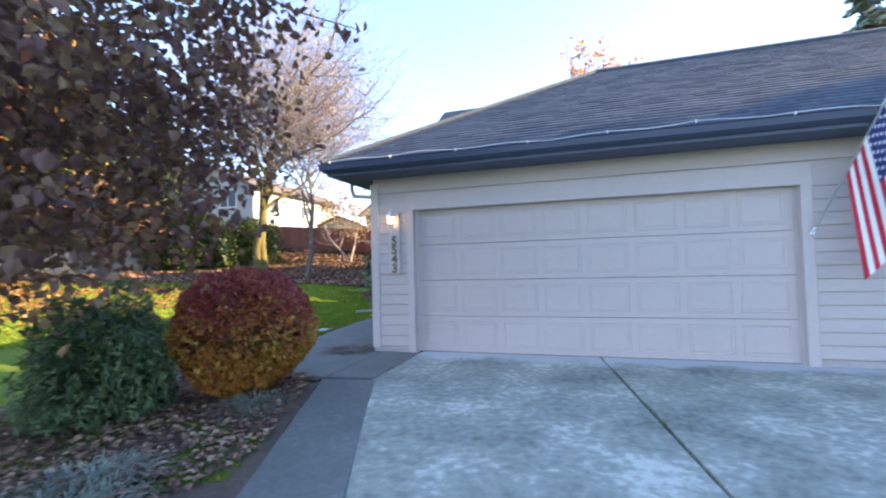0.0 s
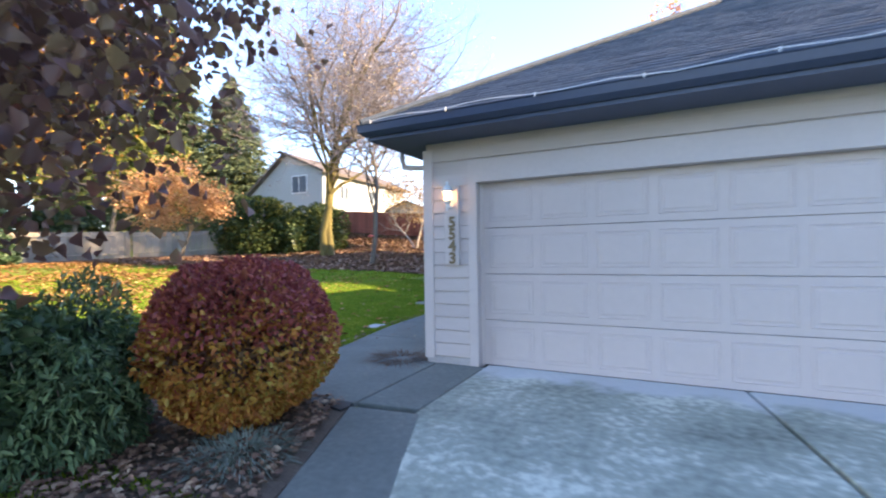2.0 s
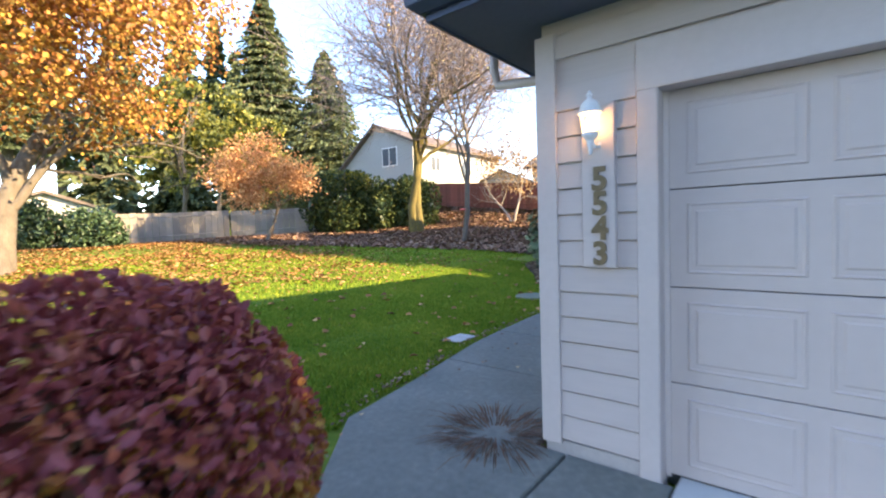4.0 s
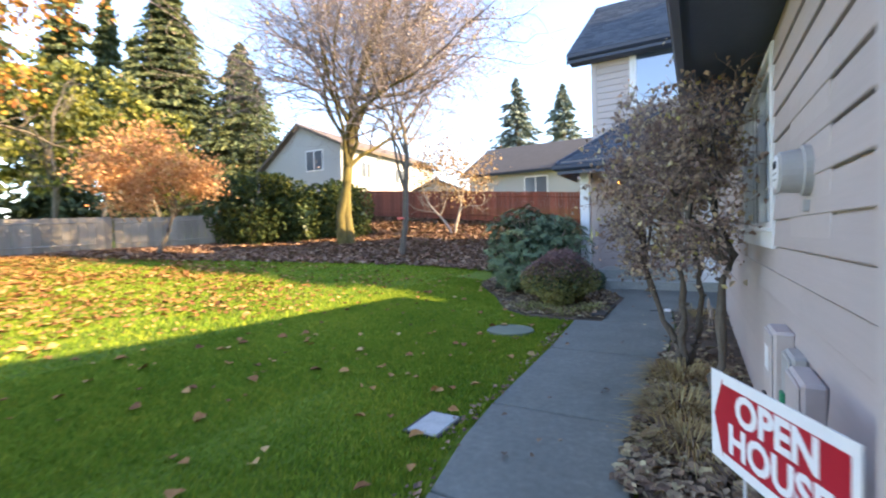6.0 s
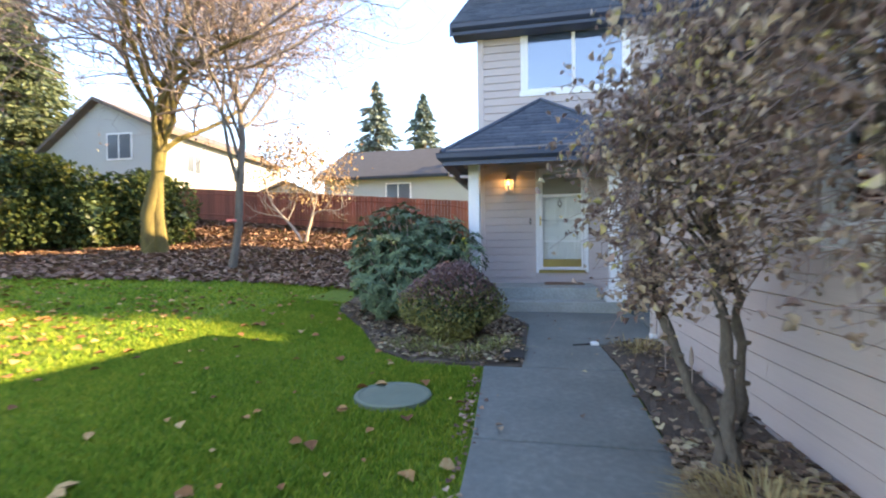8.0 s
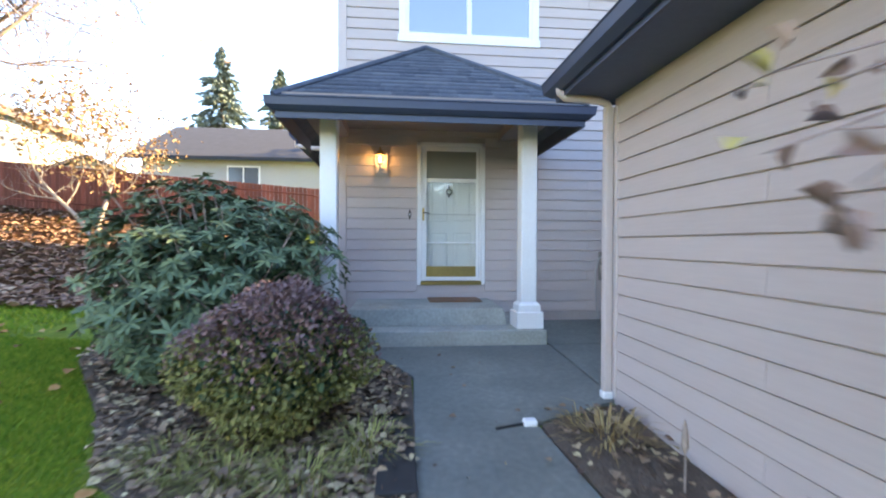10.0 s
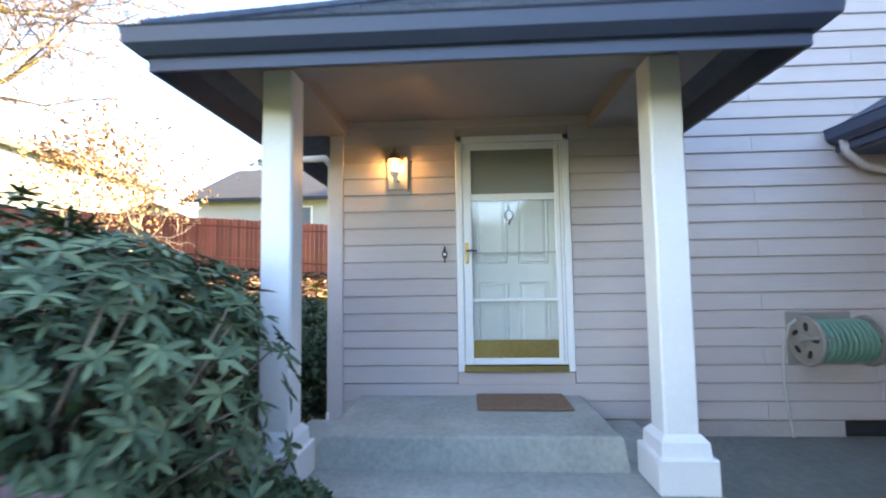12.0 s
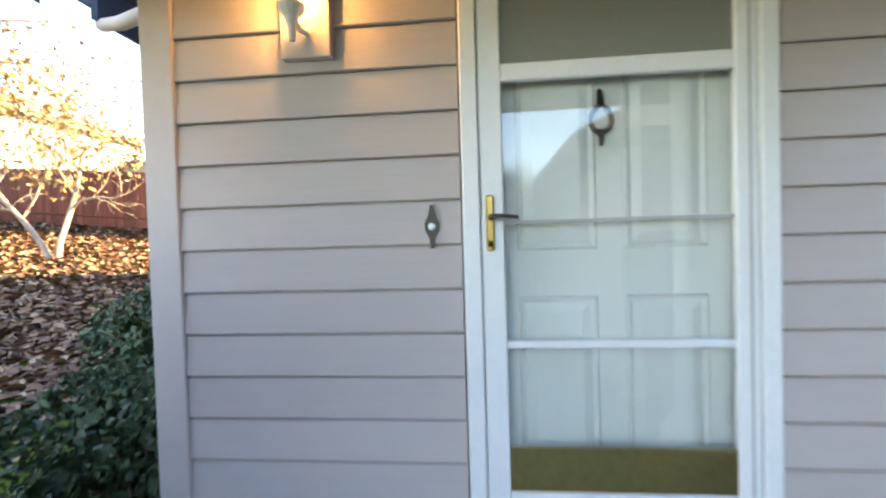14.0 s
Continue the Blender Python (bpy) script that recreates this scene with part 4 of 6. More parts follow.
def side_window():
    w = thing("window_1", "white-trimmed side window with white grid bars", "window", kind="structure")
    part("window_trim", boxes((-0.034, 2.40, 1.42, 0.0, 2.49, 2.52), (-0.034, 4.19, 1.42, 0.0, 4.27, 2.52), (-0.036, 2.39, 1.31, 0.0, 4.28, 1.42), (-0.034, 2.40, 2.52, 0.0, 4.27, 2.555), bevel=0.004), WHITE, w)
    part("window_sill", boxes((-0.06, 2.40, 1.415, 0.02, 4.27, 1.44), bevel=0.006), WHITE, w)
    part("window_frame", boxes((0.0, 2.49, 1.44, 0.06, 2.53, 2.52), (0.0, 4.15, 1.44, 0.06, 4.19, 2.52), (0.0, 2.53, 1.44, 0.06, 4.15, 1.48), (0.0, 2.53, 2.48, 0.06, 4.15, 2.52), (0.0, 3.31, 1.48, 0.06, 3.37, 2.48)), WHITE, w)
    for y0, y1 in ((2.53, 3.31), (3.37, 4.15)):
        p = part("glass_pane", boxes((0.030, y0, 1.48, 0.036, y1, 2.48)), GLASS, w)
        p.visible_shadow = False
        for k in (1, 2):
            yy = y0 + (y1 - y0) * k / 3
            part("grid_bar", boxes((0.018, yy - 0.005, 1.48, 0.029, yy + 0.005, 2.48)), WHITE, w)
        for k in (1, 2, 3):
            zz = 1.48 + k * 0.25
            part("grid_bar", boxes((0.017, y0, zz - 0.005, 0.028, y1, zz + 0.005)), WHITE, w)


side_window()


def upper_window():
    w = thing("window_2", "white-framed upstairs sliding window reflecting the sky", "window", kind="structure")
    Y = 10.80
    part("window_trim", boxes((-1.80, Y - 0.034, 4.51, -1.69, Y, 5.68), (0.20, Y - 0.034, 4.51, 0.31, Y, 5.68), (-1.82, Y - 0.04, 4.40, 0.33, Y, 4.51), (-1.80, Y - 0.034, 5.68, 0.31, Y, 5.78), bevel=0.004), WHITE, w)
    part("window_frame", boxes((-1.69, Y - 0.02, 4.51, -1.65, Y + 0.03, 5.68), (0.16, Y - 0.02, 4.51, 0.20, Y + 0.03, 5.68), (-1.65, Y - 0.02, 4.51, 0.16, Y + 0.03, 4.55), (-1.65, Y - 0.02, 5.64, 0.16, Y + 0.03, 5.68), (-0.79, Y - 0.018, 4.55, -0.72, Y + 0.03, 5.64)), WHITE, w)
    for x0, x1 in ((-1.65, -0.79), (-0.72, 0.16)):
        p = part("glass_pane", boxes((x0, Y - 0.008, 4.55, x1, Y - 0.003, 5.64)), clear("upper_glass", (0.55, 0.62, 0.72), 0.30), w)
        p.visible_shadow = False
    for k in (1, 2, 3):
        x = -0.72 + 0.88 * k / 4
        part("grid_bar", boxes((x - 0.008, Y - 0.0025, 4.55, x + 0.008, Y + 0.004, 5.64)), WHITE, w)
    for k in (1, 2, 3):
        z = 4.55 + 1.09 * k / 4
        part("grid_bar", boxes((-0.72, Y - 0.0025, z - 0.008, 0.16, Y + 0.004, z + 0.008)), WHITE, w)


# the opening of the upper window stays a shallow niche with a blind
part("window_blind", boxes((-1.65, 10.796, 4.55, 0.16, 10.7995, 5.64)), BLINDS, tagged(new("blind"), "pale closed blind behind the upstairs glass", "blind"))
upper_window()


def lantern(name, label, m, plate_w, plate_h, plate_dz, metal=WHITE, bulb=BULB):
    """A coach lantern on an arm; it hangs before a board, faces -y."""
    L = thing(name, label, "wall lamp", "wall lanterns")
    L.matrix_basis = m @ Matrix.Scale(0.76, 4)
    k = 1 / 0.76
    part("backplate", boxes((-plate_w / 2 * k, -0.045 * k, (plate_dz - plate_h) * k, plate_w / 2 * k, 0.0, plate_dz * k), bevel=0.004), TRIM, L)
    bm = bmesh.new()
    lathe(bm, [(0.0, -0.16), (0.012, -0.16), (0.020, -0.10), (0.030, -0.06), (0.052, -0.035), (0.058, -0.02), (0.058, -0.005)], at=(-0.02, -0.15, 0), sides=12)
    part("base_cup", bm, WHITE, L)
    bm = bmesh.new()
    tube(bm, [(-0.02, -0.15, -0.05), (0.0, -0.12, -0.10), (0.015, -0.07, -0.10), (0.015, -0.03, -0.04)], 0.014, 8)
    part("arm", bm, WHITE, L)
    bm = bmesh.new()
    lathe(bm, [(0.052, 0.0), (0.070, 0.135)], at=(-0.02, -0.15, 0), sides=12)
    g = part("lantern_glass", bm, clear("lantern_glass", (1.0, 0.93, 0.8), 0.05), L)
    g.visible_shadow = False
    bm = bmesh.new()
    lathe(bm, [(0.012, 0.01), (0.016, 0.04), (0.024, 0.07), (0.020, 0.10), (0.006, 0.115)], at=(-0.02, -0.15, 0), sides=12)
    part("bulb", bm, bulb, L, "lit warm bulb", smooth=True)
    for k in range(6):
        a = math.pi / 3 * k
        bm = bmesh.new()
        tube(bm, [(-0.02 + 0.054 * math.cos(a), -0.15 + 0.054 * math.sin(a), 0.0), (-0.02 + 0.072 * math.cos(a), -0.15 + 0.072 * math.sin(a), 0.135)], 0.004, 4)
        part("rib", bm, metal, L)
    bm = bmesh.new()
    lathe(bm, [(0.086, 0.13), (0.086, 0.142), (0.072, 0.165), (0.062, 0.20), (0.035, 0.225), (0.018, 0.235), (0.018, 0.25), (0.024, 0.265), (0.012, 0.285), (0.0, 0.30)], at=(-0.02, -0.15, 0), sides=14)
    part("cap", bm, metal, L, "domed cap with finial")
    return L


garage_lamp = lantern("wall_lantern", "white coach lantern, lit, on the house-number board", pose(0.355, -0.016, 1.93), 0.185, 0.92, 0.165)
porch_lamp = lantern("wall_lantern", "brass coach lantern, lit warm, beside the entry door", pose(-2.05, 10.784, 2.60), 0.178, 0.31, 0.16, metal=AGEDBRASS, bulb=AMBERBULB)
for place, power in (((0.340, -0.130, 1.985), 0.7), ((-2.065, 10.67, 2.665), 1.9)):
    lamp = new("lantern_light", bpy.data.lights.new("lantern_light", "POINT"))
    lamp.data.energy, lamp.data.color, lamp.data.shadow_soft_size = power, (1.0, 0.55, 0.17), 0.03
    lamp.location = place


def letters(name, text, size, material, parent, m, depth=0.004, align="CENTER", bold=0.0):
    cu = bpy.data.curves.new(name, "FONT")
    cu.body, cu.size, cu.extrude, cu.align_x, cu.align_y = text, size, depth, align, "CENTER"
    cu.resolution_u = 3
    cu.offset = bold
    tmp = bpy.data.objects.new(name, cu)
    scene.collection.objects.link(tmp)
    me = bpy.data.meshes.new_from_object(tmp.evaluated_get(bpy.context.evaluated_depsgraph_get()))
    bpy.data.objects.remove(tmp)
    me.materials.clear()
    me.materials.append(material)
    if len(text) == 1:
        ob = new(name, me)
        ob.parent = parent
        ob.matrix_basis = m
        return ob
    bm = bmesh.new()
    bm.from_mesh(me)
    bmesh.ops.remove_doubles(bm, verts=bm.verts, dist=1e-6)
    left = set(bm.verts)
    while left:
        piece, todo = set(), [next(iter(left))]
        while todo:
            v = todo.pop()
            if v in left:
                left.discard(v)
                piece.add(v)
                todo += [e.other_vert(v) for e in v.link_edges]
        num = {v: i for i, v in enumerate(piece)}
        one = bpy.data.meshes.new(name)
        one.from_pydata([v.co[:] for v in piece], [], [[num[v] for v in f.verts] for f in bm.faces if f.verts[0] in piece])
        one.materials.append(material)
        ob = new(name, one)
        ob.parent = parent
        ob.matrix_basis = m
    bm.free()


for digit, z in zip("5543", (1.670, 1.532, 1.392, 1.250)):
    ob = letters("house_number", digit, 0.235, DIGIT, garage_lamp, pose(0.012, -0.066, (z - 1.93) / 0.76, 90, 0, 0), 0.006, bold=0.009)
    ob["label"] = "bronze house number " + digit

bell = thing("doorbell", "ornate dark metal doorbell with a pale button", "doorbell", at=(-1.633, 10.782, 1.855))
bm = bmesh.new()
prism(bm, [(-0.006, -0.075), (0.006, -0.075), (0.010, -0.04), (0.024, -0.015), (0.026, 0.012), (0.012, 0.04), (0.006, 0.075), (-0.006, 0.075), (-0.012, 0.04), (-0.026, 0.012), (-0.024, -0.015), (-0.010, -0.04)], 0, 0.012)
bmesh.ops.transform(bm, matrix=pose(0, 0, 0, 90, 0, 0), verts=bm.verts)
part("escutcheon", bm, IRON, bell)
bm = bmesh.new()
lathe(bm, [(0.013, 0.0), (0.013, 0.008), (0.008, 0.013)], m=pose(0, -0.012, 0, 90, 0, 0), sides=12)
part("button", bm, SIGNWHITE, bell, "pale lit button")

mat_ = thing("doormat", "brown coir doormat on the concrete landing", "doormat", at=(-1.0, 10.52, 0.612))
part("mat_body", boxes((-0.37, -0.24, 0.0, 0.37, 0.24, 0.018), bevel=0.006), MATBROWN, mat_)


# ---- gutters' pipes, cable, flag ----
def downspout(label, pts):
    """A square-section pipe with a rounded elbow below the gutter and a pale shoe."""
    d = thing("downspout", label, "downspout")
    bm = bmesh.new()
    tube(bm, pts[:-1], 0.034, 10)
    part("elbow", bm, TRIM, d, smooth=True)
    (x, y, top), (_, _, low) = pts[-2], pts[-1]
    part("pipe", boxes((x - 0.034, y - 0.034, low + 0.10, x + 0.034, y + 0.034, top + 0.02), bevel=0.008), TRIM, d)
    part("shoe", boxes((x - 0.042, y - 0.042, low, x + 0.042, y + 0.042, low + 0.11), bevel=0.01), WHITE, d, "pale plastic shoe")
    return d


downspout("taupe painted metal downspout at the garage's rear corner", [(-0.50, 7.66, 2.71), (-0.49, 7.66, 2.66), (-0.45, 7.66, 2.625), (-0.17, 7.665, 2.61), (-0.09, 7.67, 2.585), (-0.075, 7.67, 2.54), (-0.075, 7.67, 0.10)])
downspout("taupe downspout elbow below the front eave", [(-0.53, 0.30, 2.70), (-0.53, 0.30, 2.58), (-0.50, 0.30, 2.46), (-0.16, 0.30, 2.42), (-0.065, 0.30, 2.34), (-0.065, 0.30, 0.12)])
downspout("pale downspout at the end of the court", [(1.78, 10.66, 2.78), (1.80, 10.66, 2.66), (1.95, 10.68, 2.55), (2.25, 10.70, 2.48), (2.33, 10.71, 2.40), (2.33, 10.71, 0.33)])
downspout("pale downspout past the entry corner", [(-3.42, 11.45, 3.08), (-3.40, 11.42, 2.97), (-3.2, 11.3, 2.91), (-2.84, 11.1, 2.86), (-2.735, 11.0, 2.75), (-2.735, 11.0, 0.3)])
cable = thing("light_cable", "white light cable clipped along the garage gutter", "cable")
bm = bmesh.new()
pts = []
for i in range(60):
    x = -0.35 + i * 0.235
    pts.append((x, -0.665 + 0.006 * math.sin(i * 2.1), 2.815 + 0.014 * math.sin(i * 1.31) + 0.01 * math.sin(i * 0.4)))
tube(bm, pts, 0.0045, 5)
part("wire", bm, WIRE, cable)
for i in range(0, 60, 4):
    x, y, z = pts[i]
    part("clip", boxes((x - 0.007, y - 0.010, z - 0.026, x + 0.007, y + 0.010, z + 0.014), bevel=0.003), WIRE, cable)


def flag():
    f = thing("house_flag", "American flag hanging from an angled pole on the garage trim", "flag")
    b, tip = Vector((5.64, -0.07, 1.57)), Vector((6.10, -0.74, 2.97))
    bm = bmesh.new()
    tube(bm, [b, b.lerp(tip, 0.55)], 0.010, 8)
    tube(bm, [b.lerp(tip, 0.55), tip], 0.014, 8)
    part("pole", bm, ALU, f)
    bm = bmesh.new()
    lathe(bm, [(0.028, 0.0), (0.028, 0.012), (0.018, 0.02), (0.016, 0.09)], m=Matrix.Translation((5.63, -0.035, 1.545)) @ Vector((0.1, -0.7, 0.7)).to_track_quat("Z", "Y").to_matrix().to_4x4(), sides=12)
    part("bracket", bm, WHITE, f)
    # the cloth: s down the hoist from the tip, u along the fly
    d = (b - tip).normalized()
    fall = Vector((0.12, -0.05, -1.0)).normalized()

    def at(s, u):
        p = tip + d * (0.04 + 0.88 * s) + fall * (1.30 * u * (1 - 0.10 * s)) + Vector((0.28, 0.05, 0)) * u * (1 - s) * 0.1
        sw = math.sin(9 * s + 2.5 * u) * 0.055 * (0.25 + u)
        return p + Vector((0.35, 0.9, 0)) * sw + Vector((0.25, -0.12, 0)) * u * (0.55 - s * 0.9) * 0.6

    stripes = 13
    for k in range(stripes):
        u0 = 0.42 if k < 7 else 0.0
        nu = 16
        bm = bmesh.new()
        rows = [[bm.verts.new(at((k + e / 3) / stripes, u0 + (1 - u0) * j / nu)) for j in range(nu + 1)] for e in range(4)]
        for r0, r1 in zip(rows, rows[1:]):
            for j in range(nu):
                bm.faces.new((r0[j], r0[j + 1], r1[j + 1], r1[j]))
        part("stripe", bm, FLAGRED if k % 2 == 0 else FLAGWHITE, f, "red stripe" if k % 2 == 0 else "white stripe", smooth=True)
    bm = bmesh.new()
    rows = [[bm.verts.new(at(7 / 13 * i / 12, 0.42 * j / 10)) for j in range(11)] for i in range(13)]
    for r0, r1 in zip(rows, rows[1:]):
        for j in range(10):
            bm.faces.new((r0[j], r0[j + 1], r1[j + 1], r1[j]))
    canton = part("canton", bm, NAVY, f, "dark blue canton", smooth=True)
    for i in range(9):
        for j in range(6 if i % 2 == 0 else 5):
            s, u = 7 / 13 * (i + 0.5) / 9, 0.42 * (j + (0.5 if i % 2 == 0 else 1.0)) / 6
            c = at(s, u)
            e1, e2 = (at(s + 0.01, u) - c).normalized(), (at(s, u + 0.01) - c).normalized()
            n = e1.cross(e2).normalized()
            if n.y > 0:
                n = -n
            bm = bmesh.new()
            bm.faces.new([bm.verts.new(c + n * 0.006 + (0.022 if q % 2 == 0 else 0.010) * (math.cos(q * math.pi / 5) * e1 + math.sin(q * math.pi / 5) * e2)) for q in range(10)])
            part("star", bm, FLAGWHITE, canton)


flag()


# ---- meters on the side wall ----
def side_meters():
    e = thing("electric_meter", "round grey electric meter on a recessed wall panel", "meter", at=(0, 1.42, 1.67))
    part("wall_panel", boxes((-0.022, -0.33, -0.34, 0.0, 0.44, 0.42), bevel=0.004), TRIM, e)
    bm = bmesh.new()
    lathe(bm, [(0.105, 0.0), (0.105, 0.03), (0.092, 0.034), (0.088, 0.08), (0.085, 0.105), (0.07, 0.112)], m=pose(-0.02, 0, 0, 0, -90, 0), sides=24)
    part("meter_can", bm, GALV, e, smooth=False)
    bm = bmesh.new()
    lathe(bm, [(0.072, 0.0), (0.070, 0.004)], m=pose(-0.133, 0, 0, 0, -90, 0), sides=24)
    face = part("dial_face", bm, SIGNWHITE, e, "pale dial face")
    part("display", boxes((-0.141, -0.03, 0.015, -0.1375, 0.03, 0.045)), DARK, face)
    part("dial_bar", boxes((-0.141, -0.045, -0.01, -0.1375, 0.045, -0.004)), GALV, face)
    part("dial_bar", boxes((-0.141, -0.03, -0.035, -0.1375, 0.03, -0.029)), GALV, face)
    part("latch", boxes((-0.045, -0.02, -0.17, -0.02, 0.015, -0.12), bevel=0.004), GALV, e)
    for y, z0, z1, w, d, lab in ((1.86, 0.42, 0.93, 0.26, 0.11, "taupe utility box with a white paper label"), (1.55, 0.44, 0.88, 0.20, 0.08, "grey utility box with a green tag"), (1.26, 0.35, 0.86, 0.28, 0.10, "taupe utility box on the siding")):
        u = thing("utility_box", lab, "utility box", at=(0, y, z0))
        part("housing", boxes((-d, -w / 2, 0.0, -0.018, w / 2, z1 - z0), bevel=0.012), TRIM if "taupe" in lab else GALV, u)
        part("cover", boxes((-d - 0.012, -w / 2 + 0.012, 0.015, -d + 0.001, w / 2 - 0.012, z1 - z0 - 0.015), bevel=0.006), TRIM if "taupe" in lab else GALV, u)
        if "label" in lab:
            part("paper_label", boxes((-d - 0.015, -0.06, 0.30, -d - 0.0125, 0.06, 0.42)), SIGNWHITE, u, "white paper label")
            part("latch", boxes((-d - 0.03, 0.01, 0.15, -d - 0.0125, 0.05, 0.17), bevel=0.003), IRON, u)
        if "green" in lab:
            part("tag", boxes((-d - 0.03, -0.03, 0.20, -d - 0.0125, 0.02, 0.26), bevel=0.004), HOSE, u, "green tag")
        bm = bmesh.new()
        tube(bm, [(-0.06, 0.0, 0.002), (-0.06, 0.0, -z0 + 0.02)], 0.024, 8)
        part("conduit", bm, GALV, u)
    return e


side_meters()


def open_house_sign():
    s = thing("yard_sign", "white open-house yard sign with a red arrow, on wire legs", "sign")
    a, b = Vector((-0.385, 0.93, 0)), Vector((-0.105, 0.385, 0))
    ux = (b - a).normalized()
    m = Matrix((( ux.x, 0, ux.y, (a.x + b.x) / 2), (ux.y, 0, -ux.x, (a.y + b.y) / 2), (0, 1, 0, 0.785), (0, 0, 0, 1)))
    s.matrix_basis = m        # own x along the sign, own y up, own z towards the walk
    W, H = 0.61, 0.31
    part("board", boxes((-W / 2, -H / 2, -0.003, W / 2, H / 2, 0.003)), SIGNWHITE, s)
    bm = bmesh.new()
    prism(bm, [(-0.285, 0.0), (-0.235, -0.135), (-0.235, -0.118), (0.278, -0.118), (0.278, 0.118), (-0.235, 0.118), (-0.235, 0.135)], 0.0034, 0.0045)
    ar = part("arrow", bm, SIGNRED, s, "crimson arrow field")
    letters("letter", "OPEN", 0.135, SIGNWHITE, ar, pose(0.015, 0.058, 0.0055), 0.0006, bold=0.005)
    letters("letter", "HOUSE", 0.135, SIGNWHITE, ar, pose(0.015, -0.058, 0.0055), 0.0006, bold=0.005)
    for x in (-0.13, 0.13):
        bm = bmesh.new()
        tube(bm, [(x, 0.10, -0.005), (x, -0.80, -0.005)], 0.005, 6)
        part("leg", bm, WIRE, s)


open_house_sign()


# ---- hose reel and small things of the court ----
def hose_reel():
    r = thing("hose_reel", "taupe plastic hose reel with faded green hose on the wall", "hose reel", at=(1.58, 10.784, 1.07))
    part("bracket", boxes((-0.30, -0.014, -0.20, 0.24, 0.0, 0.24), bevel=0.006), REELPLASTIC, r)
    for x in (-0.27, 0.20):
        bm = bmesh.new()
        lathe(bm, [(0.172, -0.012), (0.196, -0.014), (0.205, 0.0), (0.196, 0.014), (0.172, 0.012), (0.165, 0.006), (0.06, 0.014), (0.05, 0.03), (0.0, 0.034)], m=pose(x, -0.20, 0.02, 0, -90, 0), sides=28)
        d = part("side_disc", bm, REELPLASTIC, r)
        # The disc has no holes; near-black blocks on it paint in their shade.
        for k in range(5):
            an = 2 * math.pi * k / 5 + 0.5
            hole = boxes((-0.035, -0.016, -0.004, 0.035, 0.016, 0.004), bevel=0.012)
            bmesh.ops.transform(hole, matrix=pose(x - 0.011, -0.20 + 0.115 * math.cos(an), 0.02 + 0.115 * math.sin(an), 0, -90, 0) @ pose(0, 0, 0, 0, 0, math.degrees(an) + 90), verts=hole.verts)
            part("slot_shade", hole, DARK, d)
        part("arm", boxes((x - 0.012, -0.20, 0.0, x + 0.012, -0.012, 0.05), bevel=0.006), REELPLASTIC, r)
    bm = bmesh.new()
    for layer, rad in ((0, 0.14), (1, 0.165)):
        n = 11 - layer
        pts = []
        for i in range(n * 12):
            a = 2 * math.pi * i / 12
            pts.append((-0.24 + 0.41 * i / (n * 12), -0.20 + rad * math.cos(a), 0.02 + rad * math.sin(a)))
        tube(bm, pts, 0.015, 5)
    part("wound_hose", bm, HOSEPALE, r, "faded green wound hose", smooth=True)
    bm = bmesh.new()
    tube(bm, [(-0.30, -0.20, 0.02), (-0.325, -0.22, 0.02), (-0.325, -0.33, 0.05), (-0.30, -0.35, 0.055), (-0.17, -0.36, 0.055)], [0.02, 0.016, 0.013, 0.013, 0.014], 8)
    part("crank_handle", bm, REELPLASTIC, r, smooth=True)
    bm = bmesh.new()
    tube(bm, [(-0.26, -0.12, 0.20), (-0.33, -0.10, 0.14), (-0.375, -0.08, -0.05), (-0.37, -0.06, -0.35), (-0.34, -0.05, -0.6), (-0.32, -0.06, -0.795)], 0.011, 8)
    part("feed_hose", bm, GALV, r, "grey feed hose")
    coil = thing("garden_hose", "bright green garden hose coiled on the paving", "hose", at=(1.86, 10.0, 0.255))
    bm = bmesh.new()
    pts = [((0.27 - 0.012 * (i // 24)) * math.cos(i * math.pi / 12) + 0.02 * math.sin(i * 0.7), (0.27 - 0.012 * (i // 24)) * math.sin(i * math.pi / 12), 0.015 + 0.024 * (i / 24) + 0.008 * math.sin(i * 1.1)) for i in range(24 * 4)]
    tube(bm, pts, 0.013, 6)
    part("coil", bm, HOSE, coil, smooth=True)
    v = thing("crawl_vent", "dark screened crawl-space vent in the footing", "vent", at=(2.055, 10.79, 0.335))
    # Solid block, no opening behind: the vent's inner shade is its near-black colour.
    part("recess_shade", boxes((-0.33, -0.005, -0.06, 0.33, 0.02, 0.06)), DARK, v)
    part("frame", boxes((-0.335, -0.012, -0.065, 0.335, -0.006, -0.05), (-0.335, -0.012, 0.05, 0.335, -0.006, 0.065)), IRON, v)
    t = thing("outdoor_tap", "dark brass outdoor tap on the siding", "tap", at=(2.12, 10.784, 0.95))
    bm = bmesh.new()
    tube(bm, [(0, 0, 0), (0, -0.06, 0), (0, -0.09, -0.03)], 0.014, 8)
    lathe(bm, [(0.03, 0.05), (0.03, 0.06)], at=(0, -0.05, 0), sides=10)
    part("spout", bm, IRON, t)
    part("plate", boxes((-0.10, -0.03, -0.38, 0.02, 0.0, -0.22), bevel=0.006), TRIM, t)
    ml = thing("path_light", "small white fallen path light beside the bed", "path light", at=(-0.86, 7.22, 0.12))
    part("cap", boxes((-0.05, -0.04, 0.0, 0.05, 0.04, 0.05), bevel=0.012), WHITE, ml)
    bm = bmesh.new()
    tube(bm, [(-0.04, 0, 0.02), (-0.26, -0.06, 0.012)], 0.012, 6)
    part("stake", bm, BLACKPLASTIC, ml)


hose_reel()


